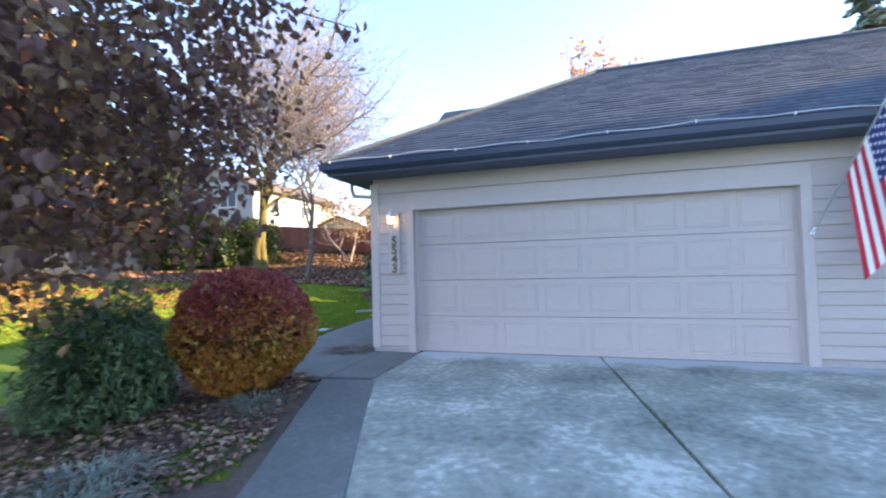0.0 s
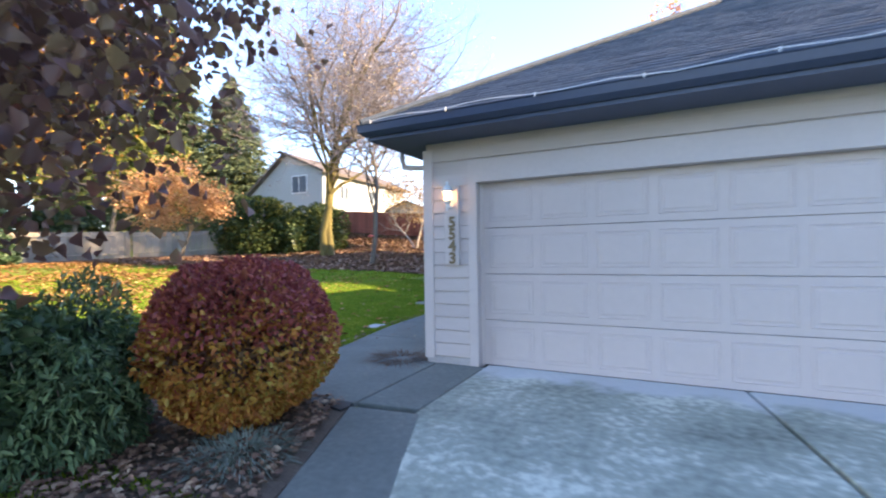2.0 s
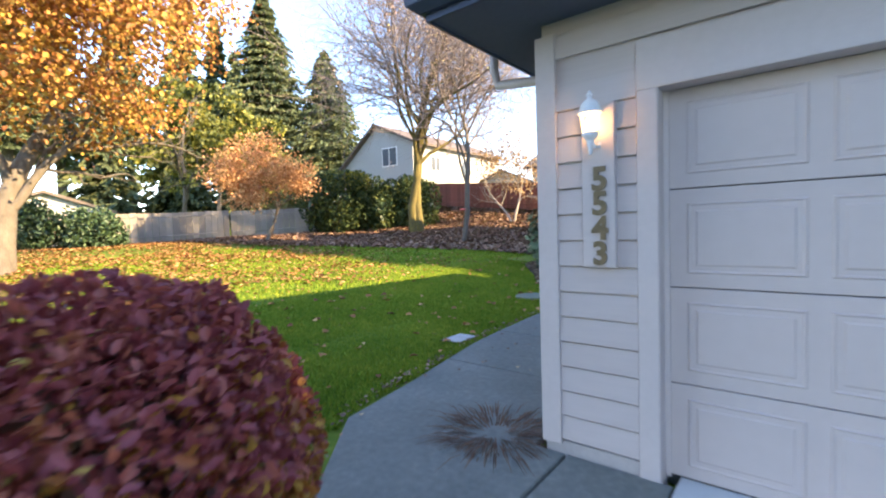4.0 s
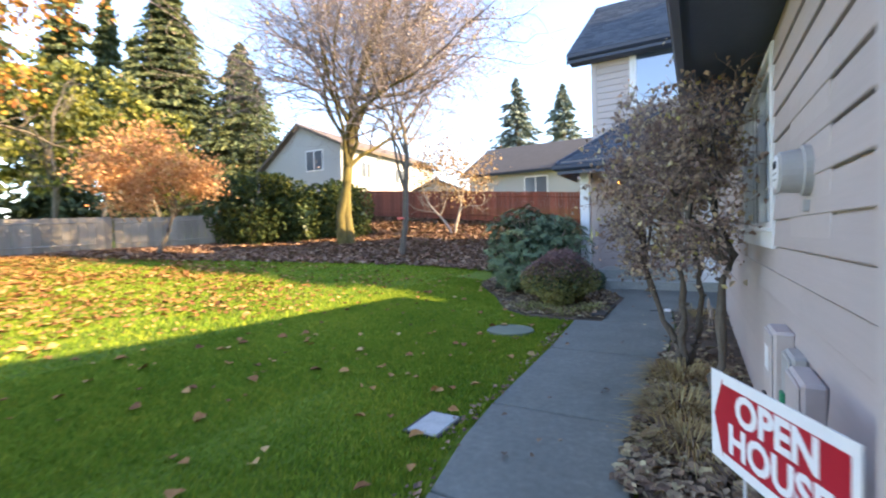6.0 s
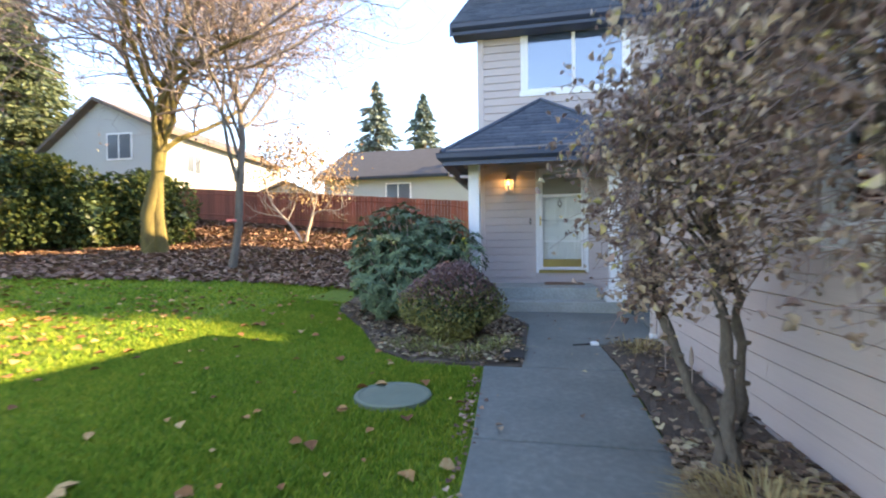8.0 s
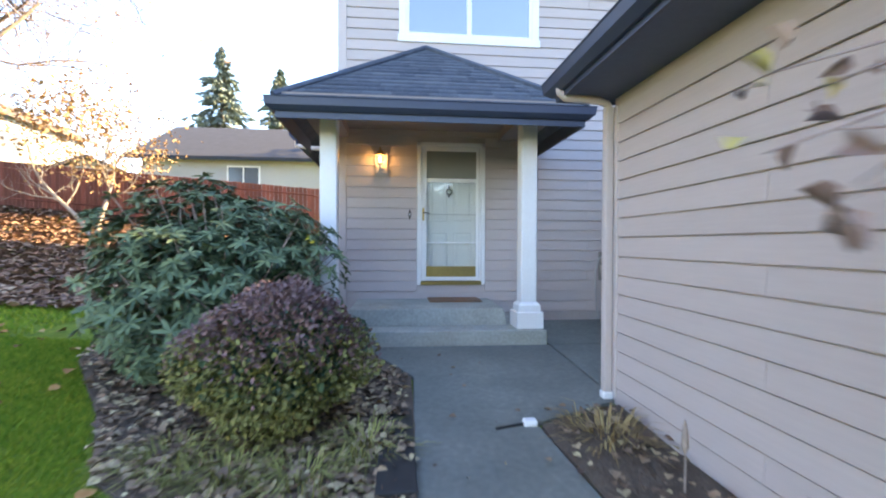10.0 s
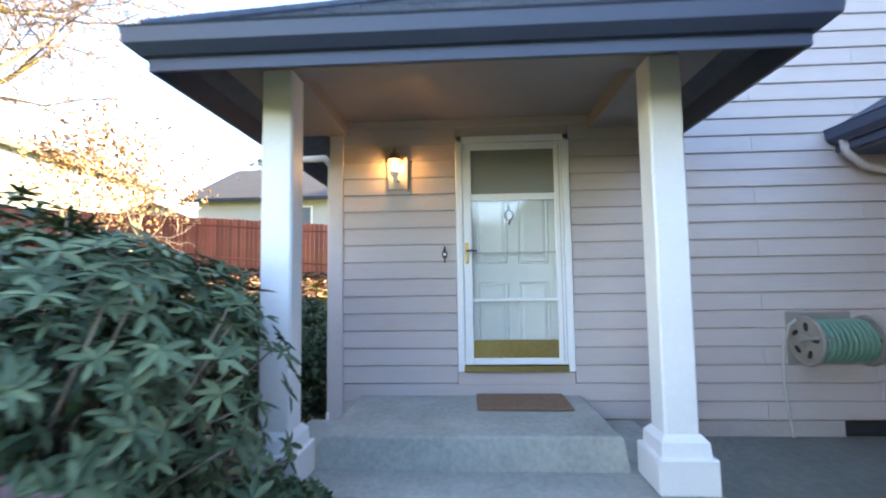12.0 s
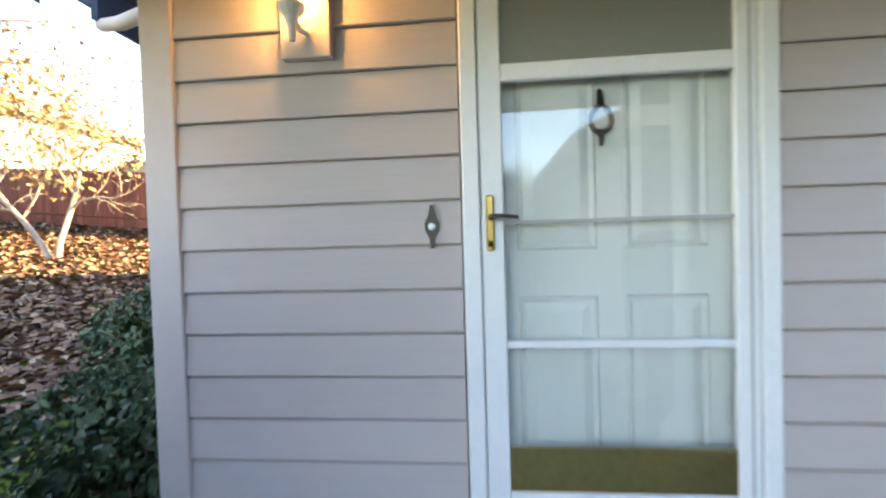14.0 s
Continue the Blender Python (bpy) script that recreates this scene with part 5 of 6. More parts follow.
# lids in the lawn
lid = thing("septic_lid", "round grey-green plastic lid set in the lawn", "manhole lid", at=(-2.82, 5.24, gz(-2.82, 5.24) - 0.028))
bm = bmesh.new()
lathe(bm, [(0.34, -0.05), (0.34, 0.03), (0.325, 0.04), (0.30, 0.042), (0.295, 0.036), (0.02, 0.038)], sides=32)
part("cover", bm, LIDGREEN, lid)
lid = thing("valve_box", "grey weathered valve box lid set in the lawn", "valve box", at=(-2.22, 2.02, gz(-2.2, 2.0) - 0.02))
part("cover", boxes((-0.13, -0.19, -0.05, 0.13, 0.19, 0.02), bevel=0.008), GREYLID, lid)
part("rim", boxes((-0.155, -0.215, -0.06, -0.135, 0.215, 0.012), (0.135, -0.215, -0.06, 0.155, 0.215, 0.012), (-0.135, 0.195, -0.06, 0.135, 0.215, 0.012), (-0.135, -0.215, -0.06, 0.135, -0.195, 0.012)), BLACKPLASTIC, lid)


# ---- shrubs and trees ----
def grow(rng, base, height, spread, trunk_r, levels=4, stems=1, lean=0.15, first=0.3, kids=(4, 5, 5, 4), up=0.35, wig=0.12, ratio=0.62):
    """Branches from a seed: lists of (points, radii) by level, and the tips with their ways."""
    out, tips = [], []

    def branch(p, d, length, r, lev):
        n = 5 if lev < 2 else 4
        pts, way = [p.copy()], d.copy()
        for i in range(n):
            way = (way + rng.normal(size=3) * wig * (1 + 0.5 * lev) + np.array([0, 0, up * 0.15])).copy()
            way /= np.linalg.norm(way)
            pts.append(pts[-1] + way * length / n)
        rr = np.linspace(r, r * (0.55 if lev < levels - 1 else 0.25), n + 1)
        out.append((lev, pts, rr))
        if lev == levels - 1:
            tips.append((pts[-1], way))
            tips.append((pts[-2], way))
            return
        k = kids[lev]
        for j in range(k):
            f = first + (1 - first) * (j + rng.uniform(0.2, 0.9)) / k if lev == 0 else 0.25 + 0.75 * (j + rng.uniform(0.1, 0.9)) / k
            idx = min(int(f * n), n - 1)
            q = pts[idx] + (pts[idx + 1] - pts[idx]) * (f * n - idx)
            side = rng.normal(size=3)
            side -= way * (side @ way)
            side /= np.linalg.norm(side)
            ang = rng.uniform(0.55, 1.05) * spread
            nd = way * math.cos(ang) + side * math.sin(ang) + np.array([0, 0, up])
            nd /= np.linalg.norm(nd)
            branch(q, nd, length * ratio * rng.uniform(0.75, 1.15) * (1.15 - 0.4 * f), max(r * 0.55 * (1 - 0.4 * f), 0.004), lev + 1)
        d2 = way + rng.normal(size=3) * 0.2
        branch(pts[-1], d2 / np.linalg.norm(d2), length * ratio * 0.85, max(r * 0.5, 0.004), lev + 1)

    for s in range(stems):
        a = 2 * math.pi * (s + 0.5 * rng.uniform()) / max(stems, 1)
        d = np.array([lean * math.cos(a), lean * math.sin(a), 1.0]) + rng.normal(size=3) * 0.03
        branch(np.array(base, float) + np.array([math.cos(a), math.sin(a), 0]) * trunk_r * (0.8 if stems > 1 else 0), d / np.linalg.norm(d), height * 0.5, trunk_r / (stems ** 0.4), 0)
    return out, tips


def tubes(name, branches, material, parent, lo=0, hi=9, label=""):
    V, Q = [], []
    for lev, pts, rr in branches:
        if not lo <= lev <= hi:
            continue
        s = 8 if lev == 0 else (5 if lev == 1 else 3)
        pts = np.array(pts)
        k0 = len(V)
        for i in range(len(pts)):
            d = pts[min(i + 1, len(pts) - 1)] - pts[max(i - 1, 0)]
            d = d / (np.linalg.norm(d) + 1e-9)
            u = np.cross(d, [0.31, 0.2, 0.93])
            u /= np.linalg.norm(u) + 1e-9
            v = np.cross(d, u)
            for k in range(s):
                a = 2 * math.pi * k / s
                V.append(pts[i] + rr[i] * (math.cos(a) * u + math.sin(a) * v))
        for i in range(len(pts) - 1):
            for k in range(s):
                Q.append((k0 + i * s + k, k0 + i * s + (k + 1) % s, k0 + (i + 1) * s + (k + 1) % s, k0 + (i + 1) * s + k))
    return arrays(name, V, Q, material, parent, label, smooth=True)


def tip_points(rng, tips, per, jitter):
    c = np.repeat(np.array([t for t, _ in tips]), per, 0)
    return c + rng.normal(size=c.shape) * jitter


def clipped_shrub(label, seed, centre, radii, n, size, material, base_z, aspect=0.55, twigs=26, squash=0.8, lumps=0.10, shell=0.5, name="shrub", core=True, low=None, taper=0.0, **k):
    """A clipped shrub: stems, a skin of leaves and a darker core that stands in for inner shade."""
    rng = np.random.default_rng(seed)
    t = thing(name, label, "shrub", at=(0, 0, 0))
    bm = bmesh.new()
    cx, cy, cz = centre
    for i in range(twigs):
        a, e = rng.uniform(0, 6.28), rng.uniform(0.15, 1.2)
        end = np.array([cx, cy, cz]) + np.array([math.cos(a) * math.cos(e), math.sin(a) * math.cos(e), math.sin(e) * 0.9]) * np.array(radii) * 0.85
        st = np.array([cx + rng.normal() * 0.06, cy + rng.normal() * 0.06, base_z - 0.03])
        mid = (st + end) / 2 + rng.normal(size=3) * 0.06
        tube(bm, [st, mid, end], [0.014, 0.010, 0.004], 5)
    part("stem_frame", bm, TWIG, t)
    p, d = ball_points(rng, n, centre, radii, shell, lumps, squash)
    under = np.clip((centre[2] - p[:, 2]) / (centre[2] - base_z), 0, 1)[:, None]
    p[:, :2] = np.array([cx, cy]) + (p[:, :2] - np.array([cx, cy])) * (1 - taper * under)
    keep = p[:, 2] > base_z + 0.02
    p, d = p[keep], d[keep]
    if low is not None:
        f = (p[:, 2] - base_z) / (centre[2] + radii[2] - base_z) + rng.normal(size=len(p)) * 0.14
        under = f < 0.62
        leaves("lower_foliage", rng, p[under], size, low, t, outward=d[under] * 0.9, aspect=aspect, **k)
        p, d = p[~under], d[~under]
    leaves("foliage", rng, p, size, material, t, outward=d * 0.9, aspect=aspect, **k)
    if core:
        # Core in a darker leaf colour, so gaps in the skin look shaded.
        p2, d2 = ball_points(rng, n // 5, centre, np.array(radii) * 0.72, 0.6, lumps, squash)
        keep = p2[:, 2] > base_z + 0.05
        leaves("shade_core_foliage", rng, p2[keep], size * 1.7, DARKLEAF if material not in (REDLEAF,) else MAPLELEAF, t, aspect=0.8)
    return t


# red barberry by the drive
clipped_shrub("clipped round barberry with dark red and orange leaves", 11, (-0.40, -2.32, 0.62), (0.77, 0.77, 0.68), 25000, 0.046, REDLEAF, -0.03, squash=0.75, lumps=0.085, shell=0.5, low=AMBERLEAF, taper=0.28)
# dark evergreen beside it
clipped_shrub("loose dark green evergreen shrub beside the barberry", 12, (-1.20, -3.25, 0.34), (0.60, 0.60, 0.74), 15000, 0.075, YEW, -0.06, aspect=0.26, lumps=0.24, shell=0.6, droop=0.55)
# rhododendron, low barberry and edging shrubs at the porch
clipped_shrub("low barberry turning purple above and olive below", 14, (-2.66, 7.40, 0.62), (0.68, 0.66, 0.50), 14000, 0.038, mat("purple_barberry_leaf", [(0.2, (0.10, 0.06, 0.06)), (0.6, (0.20, 0.11, 0.10)), (0.9, (0.28, 0.18, 0.14))], 1.2, 0.6, island=0.5), 0.13, lumps=0.14, shell=0.45, low=mat("olive_barberry_leaf", [(0.2, (0.10, 0.105, 0.025)), (0.6, (0.21, 0.205, 0.05)), (0.9, (0.34, 0.30, 0.09))], 1.2, 0.6, island=0.6))
clipped_shrub("small dark green box shrub by the step", 15, (-2.42, 8.95, 0.42), (0.30, 0.28, 0.24), 1800, 0.05, DARKLEAF, 0.2, aspect=0.5)
clipped_shrub("clipped dark hedge shrub beside the entry wall", 16, (-3.35, 11.6, 0.62), (0.62, 0.8, 0.55), 5200, 0.06, DARKLEAF, 0.25, aspect=0.5)
clipped_shrub("dark green shrub against the end wall", 17, (-4.3, 13.4, 0.8), (0.9, 1.0, 0.7), 4000, 0.08, DARKLEAF, 0.3, aspect=0.5)


def rhododendron(label, seed, centre, radii, whorls, base_z):
    """Whorls of long leathery leaves on a rounded frame of stems."""
    rng = np.random.default_rng(seed)
    t = thing("rhododendron", label, "shrub")
    p, d = ball_points(rng, whorls, centre, radii, 0.55, 0.16, 0.85)
    keep = (p[:, 2] > base_z + 0.12) & ~((p[:, 0] > -2.95) & (p[:, 1] > 9.3)) & (p[:, 0] < -2.35)
    p, d = p[keep], d[keep]
    bm = bmesh.new()
    for i in range(0, len(p), 9):
        st = np.array([centre[0] + rng.normal() * 0.15, centre[1] + rng.normal() * 0.15, base_z - 0.03])
        tube(bm, [st, (st + p[i]) / 2 + rng.normal(size=3) * 0.08, p[i]], [0.018, 0.012, 0.005], 5)
    part("stem_frame", bm, TWIG, t)
    V, Q = [], []
    for c, o in zip(p, d):
        ax = o * 0.8 + np.array([0, 0, 0.7]) + rng.normal(size=3) * 0.25
        ax /= np.linalg.norm(ax)
        u = np.cross(ax, [0.2, 0.9, 0.1])
        u /= np.linalg.norm(u)
        v = np.cross(ax, u)
        k = rng.integers(6, 10)
        for j in range(k):
            a = 6.283 * j / k + rng.uniform(-0.3, 0.3)
            L = rng.uniform(0.08, 0.13)
            dr = math.cos(a) * u + math.sin(a) * v + ax * rng.uniform(-0.15, 0.45)
            dr /= np.linalg.norm(dr)
            s = np.cross(dr, ax)
            s /= np.linalg.norm(s) + 1e-9
            nn = np.cross(s, dr)
            w = L * 0.145
            n0 = len(V)
            V += [c, c + dr * L * 0.35 + s * w + nn * 0.004, c + dr * L * 0.75 + s * w * 0.8 - nn * 0.008, c + dr * L - nn * 0.02, c + dr * L * 0.75 - s * w * 0.8 - nn * 0.008, c + dr * L * 0.35 - s * w + nn * 0.004]
            Q += [(n0, n0 + 1, n0 + 2, n0 + 3), (n0, n0 + 3, n0 + 4, n0 + 5)]
    arrays("foliage", V, Q, RHODO, t)
    # Dark core leaves: shade between the whorls, put into colour.
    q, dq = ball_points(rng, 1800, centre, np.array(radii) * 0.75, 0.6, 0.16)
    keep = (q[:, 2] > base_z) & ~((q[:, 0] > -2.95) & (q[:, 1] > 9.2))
    leaves("shade_core_foliage", rng, q[keep], 0.13, DARKLEAF, t, aspect=0.35)
    return t


rhododendron("large rhododendron with whorled dark leathery leaves beside the porch", 21, (-3.60, 8.95, 1.0), (1.15, 1.22, 1.02), 2100, 0.15)


def withered_shrub(label, seed, stems, centre, radii, n_leaf, n_twig=230):
    """A small tree-form shrub: crooked knobbly stems, a thicket of twigs and curled withered leaves."""
    rng = np.random.default_rng(seed)
    t = thing("withered_shrub", label, "shrub")
    heads = []
    for way in stems:
        bm = bmesh.new()
        way = np.array(way)
        k = np.linspace(0, len(way) - 1, 15)
        p = np.stack([np.interp(k, range(len(way)), way[:, i]) for i in range(3)], 1)
        p[1:-1] += rng.normal(size=(13, 3)) * np.array([0.016, 0.016, 0.006])
        r = np.linspace(0.040, 0.022, 15) * (1 + 0.16 * rng.normal(size=15))
        tube(bm, p, np.abs(r), 8)
        for i in rng.integers(3, 14, 5):                      # knots and sawn stubs
            o = rng.normal(size=3) * np.array([1, 1, 0.4])
            o /= np.linalg.norm(o)
            tube(bm, [p[i], p[i] + o * r[i] * 1.3, p[i] + o * r[i] * 1.9], [r[i] * 0.75, r[i] * 0.6, r[i] * 0.35], 6)
        part("trunk", bm, DARKBARK, t, smooth=True)
        heads += [p[-1], p[-1], p[-2], p[-4]]
    limbs, ends = [], []
    c0 = np.array(centre)
    for i in range(16):                                       # main limbs
        h = heads[i % len(heads)]
        q = ball_points(rng, 1, centre, np.array(radii) * 0.62, 0.5, 0.1)[0][0]
        mid = (h + q) / 2 + rng.normal(size=3) * 0.08
        limbs.append((1, [h, (h + mid) / 2 + rng.normal(size=3) * 0.03, mid, (mid + q) / 2 + rng.normal(size=3) * 0.03, q], np.linspace(0.017, 0.007, 5)))
        heads += [mid, q, q]
    pts, d = ball_points(rng, n_twig, centre, radii, 0.75, 0.22)
    hh = np.array(heads)
    for q in pts:
        near = np.argsort(np.linalg.norm(hh - q, axis=1))[:4]
        h = hh[near[rng.integers(4)]]
        mid = (h + q) / 2 + rng.normal(size=3) * 0.06
        m2 = (mid + q) / 2 + rng.normal(size=3) * 0.04
        limbs.append((2, [h, mid, m2, q], [0.0065, 0.005, 0.0038, 0.002]))
        ends += [q, m2]
        for _ in range(6):
            b = m2 if rng.uniform() < 0.5 else (q if rng.uniform() < 0.5 else mid)
            e = b + rng.normal(size=3) * np.array([0.13, 0.13, 0.09]) + (b - c0) * 0.08
            limbs.append((3, [b, (b + e) / 2 + rng.normal(size=3) * 0.02, e], [0.0034, 0.0027, 0.0014]))
            ends.append(e)
    tubes("limbwork", limbs, DARKBARK, t, 0, 1)
    tubes("twig_mass", limbs, SHRUBTWIG, t, 2, 9)
    ends = np.array(ends)
    c = ends[rng.integers(0, len(ends), n_leaf)] + rng.normal(size=(n_leaf, 3)) * 0.028
    leaves("withered_foliage", rng, c, 0.038, DEADLEAF, t, aspect=0.5, droop=0.5, fold=0.85, var=0.6)
    return t


withered_shrub("tree-form shrub with forked stems, bare twigs and withered leaves", 31,
               [[(-0.58, 4.12, -0.02), (-0.60, 4.14, 0.28), (-0.76, 4.18, 0.62), (-0.90, 4.22, 1.05), (-0.92, 4.22, 1.25)], [(-0.55, 4.10, -0.02), (-0.56, 4.12, 0.3), (-0.55, 4.15, 0.7), (-0.58, 4.18, 1.15), (-0.60, 4.18, 1.4)],
                [(-0.50, 4.18, -0.02), (-0.42, 4.32, 0.4), (-0.40, 4.38, 0.9), (-0.45, 4.42, 1.3)]],
               (-0.76, 4.12, 1.92), (0.60, 0.56, 0.90), 4700, 240)
withered_shrub("tree-form shrub with one crooked mossy stem against the siding", 32,
               [[(-0.50, 3.12, -0.02), (-0.36, 3.14, 0.16), (-0.27, 3.17, 0.42), (-0.26, 3.17, 0.98), (-0.22, 3.17, 1.25), (-0.30, 3.15, 1.5)], [(-0.23, 3.17, 1.18), (-0.36, 3.15, 1.34), (-0.50, 3.12, 1.62), (-0.52, 3.10, 1.8)]],
               (-0.47, 3.15, 1.98), (0.42, 0.50, 0.84), 2300, 130)


def maple_tree(label, seed, base, height, crown_c, crown_r, n_leaf, leaf, material, r=0.13, stems=2, name="maple_tree", aspect=0.8, droop=0.9, holes=0.0, bark=BARK, clusters=140):
    rng = np.random.default_rng(seed)
    t = thing(name, label, "tree")
    br, tips = grow(rng, base, height, 1.0, r, 4, stems, 0.3, 0.25, (4, 4, 4), 0.25)
    tubes("trunk", br, bark, t, 0, 1)
    tubes("branchwork", br, bark, t, 2, 9)
    cl, cd = ball_points(rng, clusters, crown_c, crown_r, 0.75, 0.16)
    k = n_leaf // clusters
    c = np.repeat(cl, k, 0) + rng.normal(size=(k * clusters, 3)) * np.array([0.24, 0.24, 0.13]) * crown_r[0] / 2.2
    leaves("crown", rng, c, leaf, material, t, aspect=aspect, droop=droop)
    return t


maple_tree("dark red maple with drooping leaves hanging over the bed", 41, (-1.7, -5.2, -0.15), 4.6, (-1.25, -4.95, 2.75), (2.25, 2.2, 1.85), 42000, 0.062, MAPLELEAF, 0.12, 3, clusters=400)
# hanging twig over the drive
rng = np.random.default_rng(5)
tw = thing("maple_branch", "thin maple branch with drooping dark leaves over the drive", "branch")
bm = bmesh.new()
pts = [np.array(p) for p in ((0.1, -4.3, 3.45), (0.85, -4.0, 3.28), (1.25, -3.75, 3.06), (1.65, -3.48, 2.97))]
tube(bm, pts, [0.012, 0.009, 0.006, 0.003], 5)
part("twig", bm, BARK, tw)
c = np.concatenate([pts[i] + (pts[i + 1] - pts[i]) * f + rng.normal(size=3) * 0.05 - np.array([0, 0, 0.04]) for i in range(3) for f in np.linspace(0, 1, 14)]).reshape(-1, 3)
leaves("leaves", rng, c, 0.10, MAPLELEAF, tw, aspect=0.5, droop=1.4)


def bare_tree(label, seed, base, height, r, material, leafmat, n_leaf, leaf, stems=1, spread=1.0, kids=(4, 5, 5, 4), levels=5, lean=0.2, up=0.35, first=0.3, name="bare_tree", wig=0.12, ratio=0.62):
    rng = np.random.default_rng(seed)
    t = thing(name, label, "tree")
    br, tips = grow(rng, base, height, spread, r, levels, stems, lean, first, kids, up, wig, ratio)
    tubes("trunk", br, material, t, 0, 1)
    tubes("branchwork", br, BRANCH if material is not PALEBARK else PALEBARK, t, 2, 9)
    if n_leaf:
        T = np.array([q for q, _ in tips])
        c = T[rng.integers(0, len(T), n_leaf)] + rng.normal(size=(n_leaf, 3)) * 0.08
        leaves("leaves", rng, c, leaf, leafmat, t, aspect=0.7, droop=0.7)
    return t


bare_tree("tall bare deciduous tree with a mossy forked trunk", 51, (-13.9, 14.3, gz(-13.9, 14.3) - 0.1), 14.4, 0.30, MOSSBARK, DEADLEAF, 1800, 0.09, stems=2, spread=1.3, levels=5, kids=(7, 7, 6, 5), lean=0.04, up=0.22, first=0.42, wig=0.11, ratio=0.82)
bare_tree("slender crooked tree with a few last leaves", 52, (-9.95, 12.8, gz(-9.95, 12.8) - 0.1), 12.6, 0.125, BARK, DEADLEAF, 4600, 0.085, stems=1, spread=1.22, levels=5, kids=(7, 6, 5, 5), lean=0.1, up=0.5, first=0.36, wig=0.2, ratio=0.87)


def small_tree(label, seed, base, height, crown_c, crown_r, n, leaf, material, bark, r=0.07, stems=1, name="small_tree"):
    rng = np.random.default_rng(seed)
    t = thing(name, label, "tree")
    br, tips = grow(rng, base, height, 1.0, r, 4, stems, 0.25, 0.45, (4, 4, 4), 0.3)
    tubes("trunk", br, bark, t, 0, 1)
    tubes("branchwork", br, bark, t, 2, 9)
    cl, cd = ball_points(rng, 60, crown_c, crown_r, 0.7, 0.2)
    k = n // 60
    c = np.repeat(cl, k, 0) + rng.normal(size=(k * 60, 3)) * np.array(crown_r) * 0.17
    leaves("crown", rng, c, leaf, material, t, aspect=0.7, droop=0.5)
    return t


z4 = gz(-10.4, 17.8)
small_tree("small birch-like tree with pale trunks and thin orange leaves", 53, (-10.4, 17.8, z4 - 0.1), 4.2, (-10.3, 17.8, z4 + 3.0), (2.0, 1.7, 1.5), 2700, 0.10, mat("thin_orange_leaf", [(0.2, (0.30, 0.17, 0.07)), (0.8, (0.48, 0.34, 0.16))], 1.0, 0.6, island=0.6), PALEBARK, 0.09, 2)
z3 = gz(-17.5, 8.2)
small_tree("small rounded tree with peach-orange autumn leaves", 54, (-17.5, 8.2, z3 - 0.1), 3.6, (-17.5, 8.2, z3 + 2.95), (2.0, 2.0, 1.25), 6500, 0.12, PEACH, BARK, 0.10, 1)
maple_tree("large spreading maple with glowing orange leaves", 55, (-14.0, -0.8, gz(-14, -0.8) - 0.2), 10.5, (-13.6, -0.3, 7.5), (4.6, 4.6, 3.0), 26000, 0.125, ORANGE, 0.30, 1, name="orange_maple", clusters=260)


def hedge(label, seed, lumps, n, leaf, material, name="hedge"):
    rng = np.random.default_rng(seed)
    t = thing(name, label, "hedge")
    P, D = [], []
    bm = bmesh.new()
    for c, r in lumps:
        p, d = ball_points(rng, n, c, r, 0.5, 0.16, 0.8)
        P.append(p)
        D.append(d)
        for i in range(6):
            tube(bm, [(c[0] + rng.normal() * 0.2, c[1] + rng.normal() * 0.2, gz(c[0], c[1]) - 0.1), p[i]], [0.04, 0.01], 5)
    part("stem_frame", bm, BARK, t)
    leaves("foliage", rng, np.concatenate(P), leaf, material, t, outward=np.concatenate(D) * 0.8, aspect=0.55)
    # Inner leaves darkened by material to give the hedge a shaded depth.
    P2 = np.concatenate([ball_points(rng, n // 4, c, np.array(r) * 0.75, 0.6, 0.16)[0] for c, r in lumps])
    leaves("shade_core_foliage", rng, P2, leaf * 1.8, DARKLEAF, t, aspect=0.8)
    return t


hedge("large unclipped green hedge touched with yellow", 61, [((-18.8, 13.0, 2.75), (1.7, 1.7, 1.75)), ((-17.4, 14.6, 2.55), (1.6, 1.6, 1.6)), ((-16.0, 16.2, 2.7), (1.7, 1.5, 1.7))], 5200, 0.17, HEDGELEAF)
hedge("yellow-green shrub topping the hedge", 62, [((-18.3, 13.6, 4.0), (1.3, 1.2, 0.75))], 3000, 0.15, YELLEAF, "tall_shrub")
hedge("dark green shrubs in the neighbouring garden", 63, [((-21.5, 2.8, 1.7), (1.5, 1.3, 1.0)), ((-22.0, 0.8, 1.9), (1.2, 1.2, 1.2))], 2400, 0.16, DARKLEAF, "garden_shrub")


